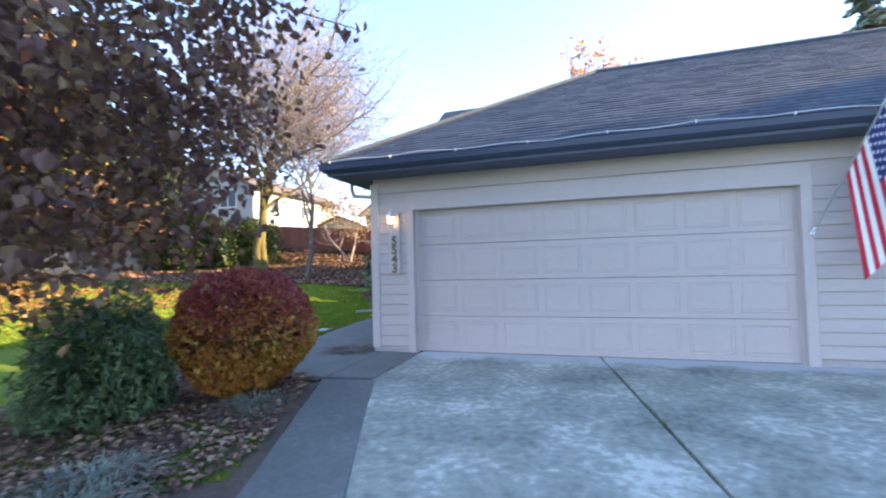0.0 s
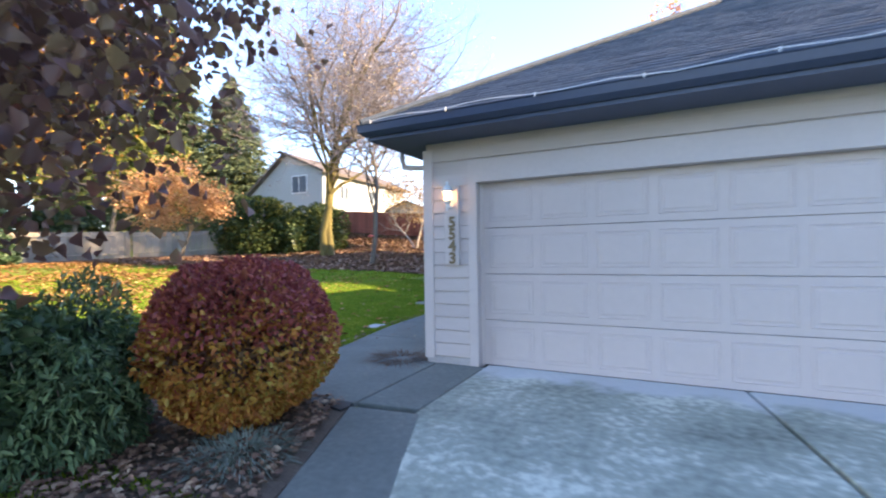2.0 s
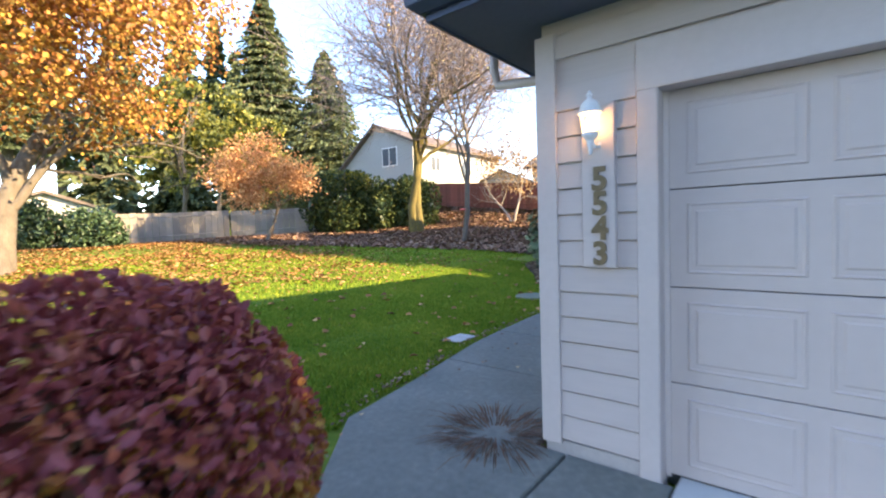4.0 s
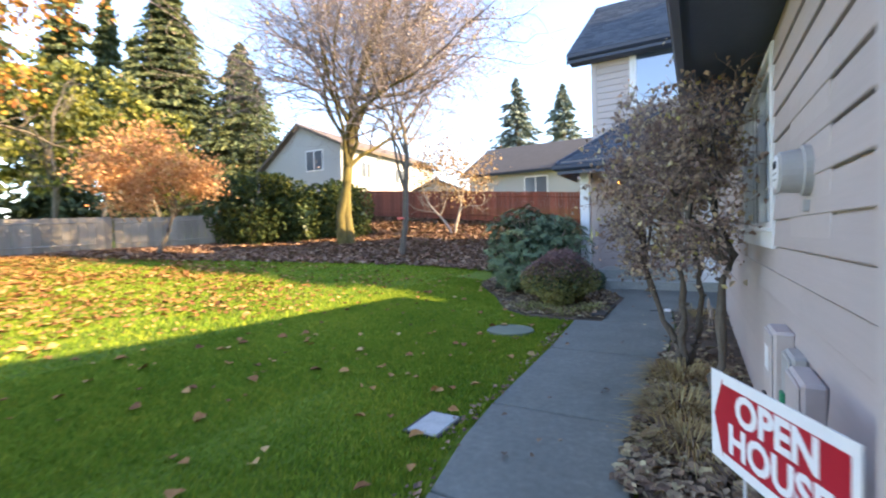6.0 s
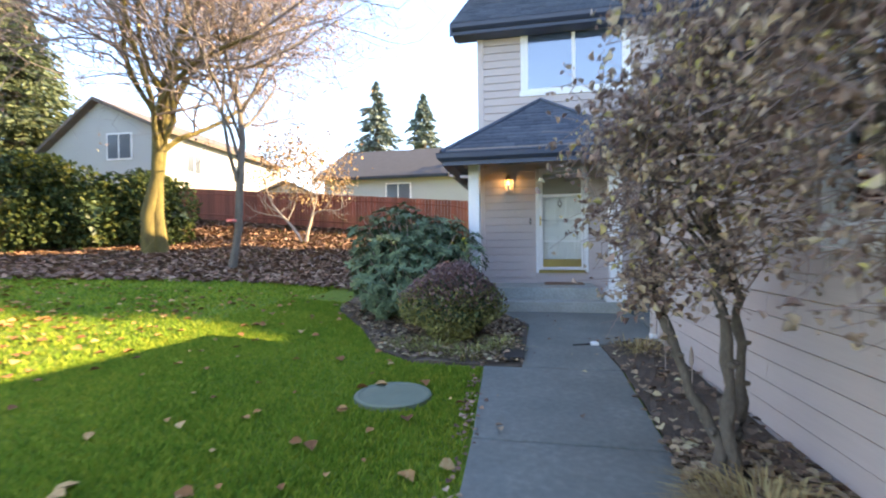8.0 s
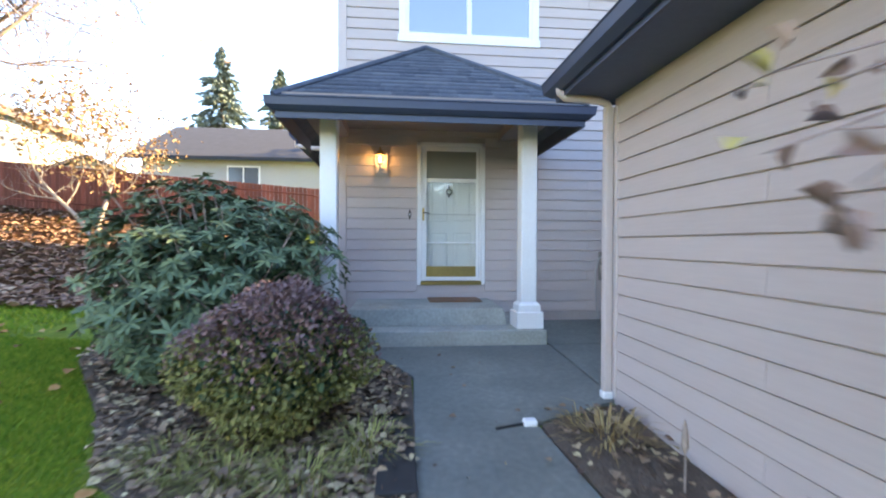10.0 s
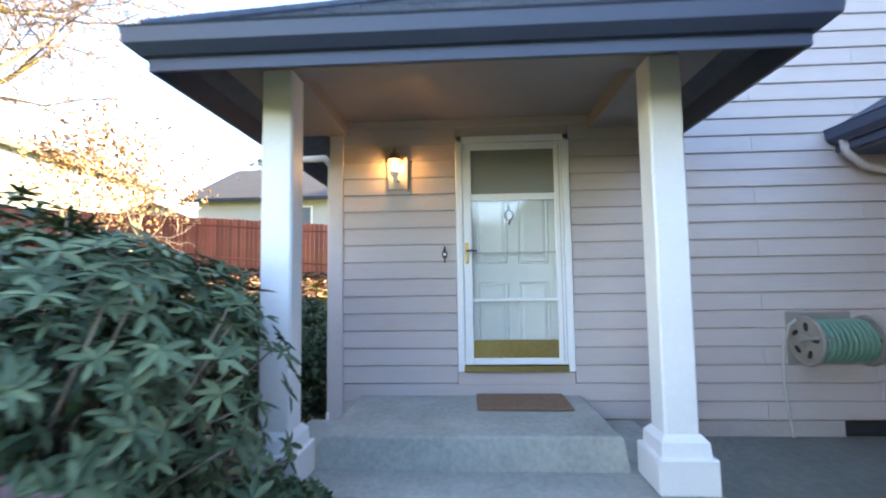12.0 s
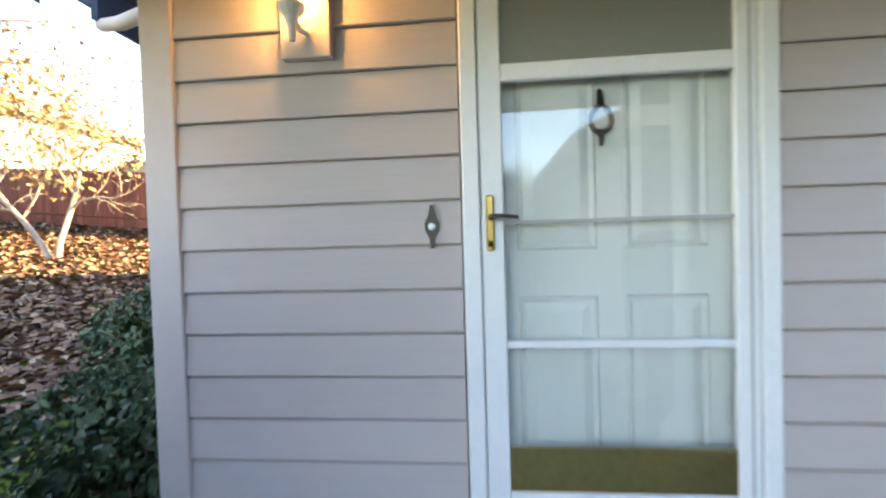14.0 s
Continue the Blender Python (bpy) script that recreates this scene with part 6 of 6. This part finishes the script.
def conifer(label, seed, base, height, radius, material, n=5200, leaf=0.5, low=0.05, name="conifer"):
    """A tapering conifer: whorled drooping boughs clothed in sprays."""
    rng = np.random.default_rng(seed)
    t = thing(name, label, "tree")
    x, y, z = base
    bm = bmesh.new()
    tube(bm, [(x, y, z - 0.3), (x + 0.1, y, z + height * 0.5), (x, y, z + height)], [radius * 0.09, radius * 0.05, 0.02], 7)
    part("trunk", bm, BARK, t)
    per = 22
    nb = max(n // per, 40)
    f = low + (1 - low) * rng.uniform(0, 1, nb) ** 1.2
    f = np.round(f * 30) / 30 * 0.5 + f * 0.5
    a = rng.uniform(0, 6.283, nb)
    reach = radius * np.clip(1.02 - f, 0, 1) ** 0.9 * rng.uniform(0.4, 1.12, nb) * (1 + 0.13 * np.sin(3 * a + 9 * f + seed) + 0.08 * np.sin(31 * f + 2 * a))
    u = rng.uniform(0.12, 1, (nb, per)) ** 0.75
    side = rng.normal(size=(nb, per)) * 0.13 * reach[:, None] * (1.15 - 0.8 * u)
    r = reach[:, None] * u
    ca, sa = np.cos(a)[:, None], np.sin(a)[:, None]
    zz = z + height * f[:, None] + reach[:, None] * (0.10 * u - 0.34 * u * u) - np.abs(side) * 0.25 + rng.normal(size=(nb, per)) * 0.06
    c = np.stack([x + r * ca - side * sa, y + r * sa + side * ca, zz], 2).reshape(-1, 3)
    o = np.stack([(ca - sa * np.sign(side) * 0.7), (sa + ca * np.sign(side) * 0.7), -0.45 * np.ones((nb, per))], 2).reshape(-1, 3)
    leaves("foliage", rng, c, leaf, material, t, outward=o * 2.2, aspect=0.3, droop=0.3, fold=0.1, var=0.5)
    return t


conifer("tall dark fir standing behind the gardens", 71, (-39.2, 21.5, 2.0), 22.5, 8.4, NEEDLE, 62000, 0.42)
conifer("tall fir with olive-lit boughs", 72, (-34.8, 25.0, 2.0), 16.5, 8.8, NEEDLE, 42000, 0.42)
for i, (x, y, h, r) in enumerate(((-48, 12.5, 26, 5.0), (-46, 16.8, 25, 4.6), (-51, 8.0, 24, 5.2), (-45, 19.5, 21, 4.2), (-47, 4.0, 23, 5.2), (-52, -2.0, 24, 5.5), (-44, 9.5, 13, 4.4), (-43, 14.5, 11, 4.2), (-50, 24, 20, 5.2))):
    conifer("tall pine in the stand beyond the fence", 73 + i, (x, y, 2.0), h, r, NEEDLE, 8000, 0.78, low=0.28 if h > 20 else 0.05, name="pine")
# These four firs wear the haze-tinted needle colour.
conifer("distant fir behind the neighbour's roof, haze put into its needle colour", 91, (-15.2, 40.0, 2.5), 13.6, 5.6, HAZENEEDLE, 9000, 0.5)
conifer("distant fir behind the neighbour's roof, haze put into its needle colour", 92, (-11.6, 43.0, 2.5), 13.2, 5.4, HAZENEEDLE, 9000, 0.5)
conifer("fir rising behind the garage roof", 93, (16.9, 21.0, 0.0), 16.4, 4.2, HAZENEEDLE, 7000, 0.5)
conifer("fir rising behind the garage roof", 94, (21.5, 20.0, 0.0), 17.5, 4.5, HAZENEEDLE, 7000, 0.5)
# Out-of-view row, added to block low sun from the drive and front beds.
for i, y in enumerate((-19, -15.5, -12, -8.5, -5, -2, 1.2, 4.2)):
    conifer("unseen fir added to the east to shade the drive and front beds", 120 + i, (29.0 + 1.5 * (i % 2), y, 0.0), 22 + 2 * (i % 3), 4.4, NEEDLE, 4500, 2.8, name="unseen_shade_fir")
# Added outside the view; its high crown only throws shade on the far-left lawn.
conifer("unseen pine with a bare lower trunk, added to shade the far lawn", 97, (24.0, 17.6, 0.0), 23.6, 8.0, NEEDLE, 8000, 1.0, low=0.62, name="pine")
conifer("dark clipped conifer beside the white house", 95, (-22.3, 24.6, 2.6), 3.6, 0.75, DARKLEAF, 1500, 0.22)
bare_tree("tree with russet leaves behind the roof ridge", 96, (3.3, 22.5, 0.0), 18.3, 0.2, BARK, PEACH, 2600, 0.22, stems=1, spread=0.8, levels=5, kids=(4, 4, 4, 3))
for i, (x, y, h) in enumerate(((-31, 12.5, 11), (-29, 9.0, 10), (-33, 16.5, 10))):
    maple_tree("broad tree with yellow-green leaves beyond the fence", 101 + i, (x, y, 1.6), h, (x, y, 1.6 + h * 0.6), (2.6, 2.6, h * 0.33), 4200, 0.26, YELLEAF, 0.16, 1, name="yellow_tree", clusters=90)


# ---- fences and neighbours ----
def fence(name, label, a, b, height, board_w, material, base=None, lattice=False, rails=True, step=2.4):
    f = thing(name, label, "fence")
    a, b = Vector((*a, 0)), Vector((*b, 0))
    L = (b - a).length
    u = (b - a).normalized()
    bm = bmesh.new()
    box(bm, 0, -0.011, 0, board_w - 0.012, 0.011, height, 0.003)
    me = bpy.data.meshes.new("board")
    bm.to_mesh(me)
    bm.free()
    me.materials.append(material)
    ang = math.degrees(math.atan2(u.y, u.x))
    n = int(L / board_w)
    rng = np.random.default_rng(7)
    for i in range(n):
        p = a + u * (i * board_w)
        ob = new("board", me)
        ob.parent = f
        z = base(p.x, p.y) if base else gz(p.x, p.y)
        ob.matrix_basis = pose(p.x, p.y, z - 0.03 + rng.uniform(-0.01, 0.01), 0, 0, ang)
    k = int(L / step)
    for i in range(k + 1):
        p = a + u * min(i * step, L)
        z = base(p.x, p.y) if base else gz(p.x, p.y)
        bm = bmesh.new()
        box(bm, -0.05, 0.02, -0.1, 0.05, 0.11, height - 0.05, 0.005, m=pose(p.x, p.y, z, 0, 0, ang))
        part("post", bm, material, f)
    if rails:
        for h in (0.3, height - 0.25):
            for i in range(k):
                p, q = a + u * (i * step), a + u * ((i + 1) * step)
                zp, zq = (base or gz)(p.x, p.y), (base or gz)(q.x, q.y)
                bm = bmesh.new()
                tube(bm, [(p.x, p.y, zp + h), (q.x, q.y, zq + h)], 0.035, 4)
                part("rail", bm, material, f)
    return f


fence("red_fence", "red-stained cedar board fence along the back of the garden", (-19.2, 20.9), (-1.0, 19.9), 1.55, 0.14, REDFENCE)
fence("grey_fence", "weathered grey board fence beyond the lawn", (-25.5, -3.0), (-23.2, 9.5), 1.5, 0.30, GREYFENCE)
fence("grey_fence", "weathered grey board fence beyond the lawn", (-23.2, 9.5), (-19.3, 15.0), 1.45, 0.30, GREYFENCE)


def gable_house(name, label, origin, yaw, w, d, h, rise, wallmat, roofmat, windows, over=0.4, ridge=0.5, drop=0.0):
    """A plain gabled house: own x along the ridge's right angle (the gable's width), own y along the ridge."""
    t = thing(name, label, "house")
    t.matrix_basis = Matrix.Translation(origin) @ pose(0, 0, 0, 0, 0, yaw)
    bm = bmesh.new()
    prof = [(0, 0), (w, 0), (w, h), (w * ridge, h + rise), (0, h - drop)]
    A = [bm.verts.new((x, 0, z)) for x, z in prof]
    B = [bm.verts.new((x, d, z)) for x, z in prof]
    bm.faces.new(A)
    bm.faces.new(B[::-1])
    for i in range(5):
        bm.faces.new((A[(i + 1) % 5], A[i], B[i], B[(i + 1) % 5]))
    part("wall", bm, wallmat, t)
    for sg in (0, 1):
        bm = bmesh.new()
        s = (rise + drop) / (w * ridge) if sg == 0 else rise / (w * (1 - ridge))
        x0, x1 = (-over, w * ridge) if sg == 0 else (w + over, w * ridge)
        z0, z1 = (h - drop if sg == 0 else h) - over * s + 0.02, h + rise + 0.02
        vs = [bm.verts.new(p) for p in ((x0, -over, z0), (x1, -over, z1), (x1, d + over, z1), (x0, d + over, z0), (x0, -over, z0 + 0.18), (x1, -over, z1 + 0.18), (x1, d + over, z1 + 0.18), (x0, d + over, z0 + 0.18))]
        for f in ((0, 1, 2, 3), (7, 6, 5, 4), (0, 4, 5, 1), (1, 5, 6, 2), (2, 6, 7, 3), (3, 7, 4, 0)):
            bm.faces.new([vs[i] for i in f])
        bmesh.ops.recalc_face_normals(bm, faces=bm.faces)
        part("roof", bm, roofmat, t)
    for face, a, b, z0, z1 in windows:
        win = new("window")
        win.parent = t
        if face == "gable":
            rows = ((a - 0.08, -0.05, z0 - 0.08, b + 0.08, -0.002, z1 + 0.08), (a, -0.07, z0, b, -0.052, z1), ((a + b) / 2 - 0.03, -0.085, z0, (a + b) / 2 + 0.03, -0.071, z1))
        elif face == "right":
            rows = ((w + 0.002, a - 0.08, z0 - 0.08, w + 0.05, b + 0.08, z1 + 0.08), (w + 0.052, a, z0, w + 0.07, b, z1), (w + 0.071, (a + b) / 2 - 0.03, z0, w + 0.085, (a + b) / 2 + 0.03, z1))
        else:
            rows = ((-0.05, a - 0.08, z0 - 0.08, -0.002, b + 0.08, z1 + 0.08), (-0.07, a, z0, -0.052, b, z1), (-0.085, (a + b) / 2 - 0.03, z0, -0.071, (a + b) / 2 + 0.03, z1))
        part("frame", boxes(rows[0]), WHITE, win)
        part("pane", boxes(rows[1]), mat("far_glass", tones((0.10, 0.12, 0.15), 0.1), 2.0, 0.12), win)
        part("mullion", boxes(rows[2]), WHITE, win)
    return t


# white house beyond the hedge: gable towards the garden, long wall in the sun
gable_house("white_house", "two-storey white house with a brown shingled gable roof", (-27.8, 20.4, 2.0), 2.0, 8.0, 12.0, 5.4, 1.5, NWALL, BROWNROOF, [("gable", 5.2, 6.5, 4.0, 5.2), ("right", 2.0, 3.0, 3.6, 4.6), ("right", 6.0, 7.2, 3.6, 4.6)], ridge=0.58, drop=2.0)
gable_house("white_garage", "low pale outbuilding with a white door", (-20.5, 29.5, 2.3), 15.0, 4.5, 6.0, 2.6, 1.0, NWALL, BROWNROOF, [])
# single-storey neighbour behind the red fence, its eave towards the garden
gable_house("neighbour_house", "single-storey beige house with a dark shingled roof", (-14.0, 36.0, 2.2), -90.0, 9.0, 9.0, 3.4, 2.3, NWALL, NROOF, [("right", 4.0, 5.4, 1.4, 2.9)], over=0.5)
gable_house("porch_house", "low grey house with a porch beyond the lawn", (-33.5, 0.5, 0.9), 80.0, 6.0, 5.5, 2.1, 1.1, NWALL, BROWNROOF, [("gable", 2.0, 3.4, 0.8, 1.8)])


# ---- ground cover ----
def fallen(name, label, seed, n, region, size, material, lift=0.012, dens=None):
    rng = np.random.default_rng(seed)
    x = rng.uniform(region[0], region[1], n)
    y = rng.uniform(region[2], region[3], n)
    if dens is not None:
        k = dens(x, y) > rng.uniform(0, 1, n)
        x, y = x[k], y[k]
    c = np.stack([x, y, ground_z(x, y) - 0.03 + lift + rng.uniform(0, 0.02, len(x))], 1)
    ob = leaves(name, rng, c, size, material, None, aspect=0.8, flat=0.94, fold=0.16, var=0.5)
    return tagged(ob, label, "leaves", kind="stuff")


def on_lawn(x, y):
    walk_l = np.interp(y, (-1.7, -1.0, -0.4, 1.2, 1.9, 4.0, 6.2, 6.3, 6.7, 7.6, 8.8, 10.2), (-0.5, -1.0, -1.5, -1.78, -1.93, -2.0, -2.12, -2.9, -3.5, -4.0, -4.9, -5.2))
    return (x < walk_l - 0.03) & ((y > -1.3) | (x < -2.7)) & (y < 18)


near_lawn = lambda x, y: on_lawn(x, y) * 1.0
fallen("fallen_leaves", "scattered brown and tan maple leaves lying on the lawn", 201, 420, (-9, -1.5, -1.5, 10), 0.092, DRIED, 0.04, near_lawn)
fallen("sunlit_leaves", "dense fallen orange leaves over the sunny lawn", 202, 40000, (-26, -6.5, -5, 11), 0.09, DRIED, 0.05, lambda x, y: 0.9 * np.clip((-x - 5.6) / 5.5, 0, 1) * np.clip((9.5 - y) / 5, 0, 1) * (0.35 + 0.65 * (np.sin(x * 0.9 + y * 0.5) * np.sin(y * 1.1 - x * 0.3) > -0.2)))
fallen("leaf_carpet", "thick brown leaf litter under the garden trees", 203, 62000, (-24, -4.5, 4.0, 21.0), 0.15, MULCHLEAF, 0.04, lambda x, y: np.clip((y - np.interp(x, (-24, -17, -12, -7, -4.5), (5.0, 6.6, 9.0, 11.4, 12.0))) / 1.2, 0, 1) ** 0.7 * np.clip((-x - 4.6) / 0.8, 0, 1))
fallen("bed_litter", "brown leaf litter on the bed beside the drive", 204, 8000, (-2.5, 0.8, -6.2, -1.6), 0.05, MULCHLEAF, 0.06, lambda x, y: ((x < 0.05 + (-1.7 - y) * 0.4) & (x > -2.4)) * 1.0)
fallen("porch_litter", "leaf litter under the porch shrubs", 205, 7000, (-5.0, -1.7, 6.3, 11.3), 0.06, PALEDRY, 0.06, lambda x, y: ((x > np.interp(y, (6.3, 6.7, 7.6, 8.8, 10.2, 11.5), (-2.9, -3.5, -4.0, -4.9, -5.2, -5.0))) & (x < np.interp(y, (6.3, 8.3, 9.3, 9.4), (-1.72, -1.72, -2.3, -2.8)))) * 1.0)
fallen("wall_litter", "dry leaves and tan litter along the wall bed", 206, 5600, (-0.95, -0.03, 1.3, 7.4), 0.07, PALEDRY, 0.07, lambda x, y: np.where(y < 4.6, 1.0, 0.10) * (x > np.interp(y, (1.3, 1.7, 4.7, 7.4), (-0.3, -0.85, -0.8, -0.75))))
fallen("side_litter", "brown leaf litter beside the entry wall", 208, 5200, (-8.0, -2.75, 11.0, 16.5), 0.13, MULCHLEAF, 0.06, lambda x, y: np.where(np.abs((y - 12.0) + 0.9 * (x + 4.1)) < 0.75, 0.06, 0.9))
fallen("edge_litter", "dirt-brown leaf crumbs along the walkway edge", 209, 9000, (-2.5, -0.4, -1.6, 6.3), 0.035, MULCHLEAF, 0.045, lambda x, y: np.exp(-((x - np.interp(y, (-1.7, -1.0, -0.4, 1.2, 1.9, 4.0, 6.2), (-0.5, -1.0, -1.5, -1.78, -1.93, -2.0, -2.12)) + 0.05) / 0.06) ** 2) * (0.35 + 0.65 * (np.sin(5 * y) * np.sin(2.3 * y + 1) > 0)))
fallen("path_leaves", "few small pale leaves on the walkway", 207, 40, (-1.9, -0.8, -1.0, 9.0), 0.045, PALEDRY, 0.05)


def blades(name, label, seed, n, region, height, material, keep, width=0.006):
    rng = np.random.default_rng(seed)
    x, y = rng.uniform(region[0], region[1], n), rng.uniform(region[2], region[3], n)
    k = keep(x, y)
    x, y = x[k], y[k]
    n = len(x)
    z = ground_z(x, y) - 0.035
    a = rng.uniform(0, 6.283, n)
    h = height * rng.uniform(0.5, 1.3, n)
    lean = rng.normal(size=(n, 2)) * 0.45
    w = width * rng.uniform(0.7, 1.4, n)
    dx, dy = np.cos(a) * w, np.sin(a) * w
    P = np.stack([np.stack([x - dx, y - dy, z], 1), np.stack([x + dx, y + dy, z], 1), np.stack([x + dx * 0.3 + lean[:, 0] * h, y + dy * 0.3 + lean[:, 1] * h, z + h], 1), np.stack([x - dx * 0.3 + lean[:, 0] * h, y - dy * 0.3 + lean[:, 1] * h, z + h], 1)], 1)
    q = np.arange(n)[:, None] * 4 + np.arange(4)[None]
    return tagged(arrays(name, P.reshape(-1, 3), q, material), label, "grass", kind="stuff")


blades("lawn_grass", "short green lawn grass beside the walkway", 301, 270000, (-6.2, -1.4, -1.2, 9.5), 0.04, BLADE, lambda x, y: on_lawn(x, y) & (np.hypot(x + 2.82, y - 5.24) > 0.36) & ~((np.abs(x + 2.22) < 0.15) & (np.abs(y - 2.02) < 0.21)))
blades("far_grass", "green lawn grass in the sun", 302, 90000, (-16, -6.0, -3.0, 12.5), 0.05, BLADE, on_lawn, 0.012)
blades("bed_moss", "low green groundcover at the front of the bed", 303, 60000, (-2.4, 1.6, -6.4, -3.2), 0.05, BLADE, lambda x, y: (x < 0.0 + (-1.7 - y) * 0.4) & (np.sin(x * 4 + y * 2) * np.sin(y * 3 - x) > -0.25), 0.008)


def tuft(label, seed, x, y, n, length, material, name="dry_grass_tuft", spread=0.25, rise=(0.2, 1.3)):
    """Arching blades from one crown."""
    rng = np.random.default_rng(seed)
    z = gz(x, y)
    V, Q = [], []
    for i in range(n):
        a = rng.uniform(0, 6.283)
        r0 = rng.uniform(0, spread)
        b = np.array([x + r0 * math.cos(a), y + r0 * math.sin(a), z - 0.02])
        L = length * rng.uniform(0.5, 1.2)
        o = np.array([math.cos(a), math.sin(a), 0])
        s = np.array([-math.sin(a), math.cos(a), 0]) * 0.004
        el = rng.uniform(*rise)
        p1 = b + (o * math.cos(el) + np.array([0, 0, math.sin(el)])) * L * 0.55
        p2 = p1 + (o * 0.9 + np.array([0, 0, -0.1])) * L * 0.45
        k = len(V)
        V += [b - s, b + s, p1 + s, p1 - s, p2 + s * 0.2, p2 - s * 0.2]
        Q += [(k, k + 1, k + 2, k + 3), (k + 3, k + 2, k + 4, k + 5)]
    t = thing(name, label, "plant")
    arrays("blade_clump", V, Q, material, t)
    return t


for i, (x, y, n, l) in enumerate(((-0.56, 3.75, 640, 0.34), (-0.56, 2.95, 560, 0.33), (-0.48, 2.35, 460, 0.34), (-0.40, 7.0, 160, 0.30))):
    tuft("clump of dry tan grass in the wall bed", 401 + i, x, y, n, l, DRYGRASS)
tuft("brown dried plant lying at the garage corner", 405, -0.40, -0.02, 520, 0.34, mat("brown_straw", tones((0.13, 0.075, 0.045), 0.4), 3.0, 0.9, island=0.6), "dried_plant", 0.26, (0.02, 0.4))
for i, (x, y) in enumerate(((-2.35, 6.62), (-2.75, 6.66), (-3.15, 6.9), (-2.0, 7.0))):
    tuft("clump of yellow-green grass edging the porch bed", 411 + i, x, y, 220, 0.26, mat("yellow_grass", tones((0.26, 0.25, 0.07), 0.4), 3.0, 0.8, island=0.6), "grass_tuft")
for i, (x, y) in enumerate(((0.75, -4.75), (0.35, -4.55), (0.95, -5.1), (0.1, -4.2), (0.05, -2.75), (-0.1, -4.9), (0.45, -5.3))):
    tuft("low silvery-green groundcover plant at the drive's edge", 421 + i, x, y, 700, 0.22, LAVENDER, "groundcover", 0.30)
for i, (x, y) in enumerate(((-0.28, 5.6), (-0.30, 6.3), (-0.22, 5.05))):
    t = thing("dry_seed_stalk", "upright dried brown seed stalk in the wall bed", "plant", at=(x, y, gz(x, y)))
    bm = bmesh.new()
    tube(bm, [(0, 0, -0.02), (0.01, 0.01, 0.2), (0.0, 0.02, 0.36)], [0.006, 0.005, 0.004], 5)
    lathe(bm, [(0.004, 0.24), (0.02, 0.28), (0.016, 0.36), (0.003, 0.42)], sides=7)
    part("stalk", bm, TWIG, t)
edge = thing("landscape_fabric", "black landscape fabric edge showing at the bed", "fabric", at=(-1.80, 7.0, gz(-1.8, 7.0) + 0.03))
part("sheet", boxes((-0.12, -0.62, -0.03, 0.10, 0.55, 0.006), bevel=0.004), BLACKPLASTIC, edge)
edge = thing("landscape_fabric", "black landscape fabric edge between the walkway and the bed", "fabric", at=(0, 0, 0.0))
part("sheet", prism(bmesh.new(), [(-0.52, -1.635), (0.10, -1.635), (0.14, -1.72), (0.13, -1.83), (-0.08, -1.78), (-0.5, -1.76)], -0.05, 0.012), BLACKPLASTIC, edge)
wires = thing("power_lines", "thin power lines crossing before the pines", "power line")
for k in range(3):
    bm = bmesh.new()
    tube(bm, [(-44 + 9 * i, -8 + 7 * i - 0.4 * i * i, 10.6 - 0.75 * k - 0.9 * i + 0.06 * i * i) for i in range(-1, 3)], 0.02, 4)
    part("wire", bm, BLACKPLASTIC, wires)
ribbon = thing("pink_ribbon", "pink marking ribbon tied to the slender tree", "ribbon", at=(-9.82, 12.62, gz(-9.9, 12.8) + 1.35))
part("band", boxes((-0.10, -0.10, -0.04, 0.10, 0.10, 0.04), bevel=0.02), mat("pink_plastic", tones((0.75, 0.16, 0.12), 0.1), 4.0, 0.5), ribbon)
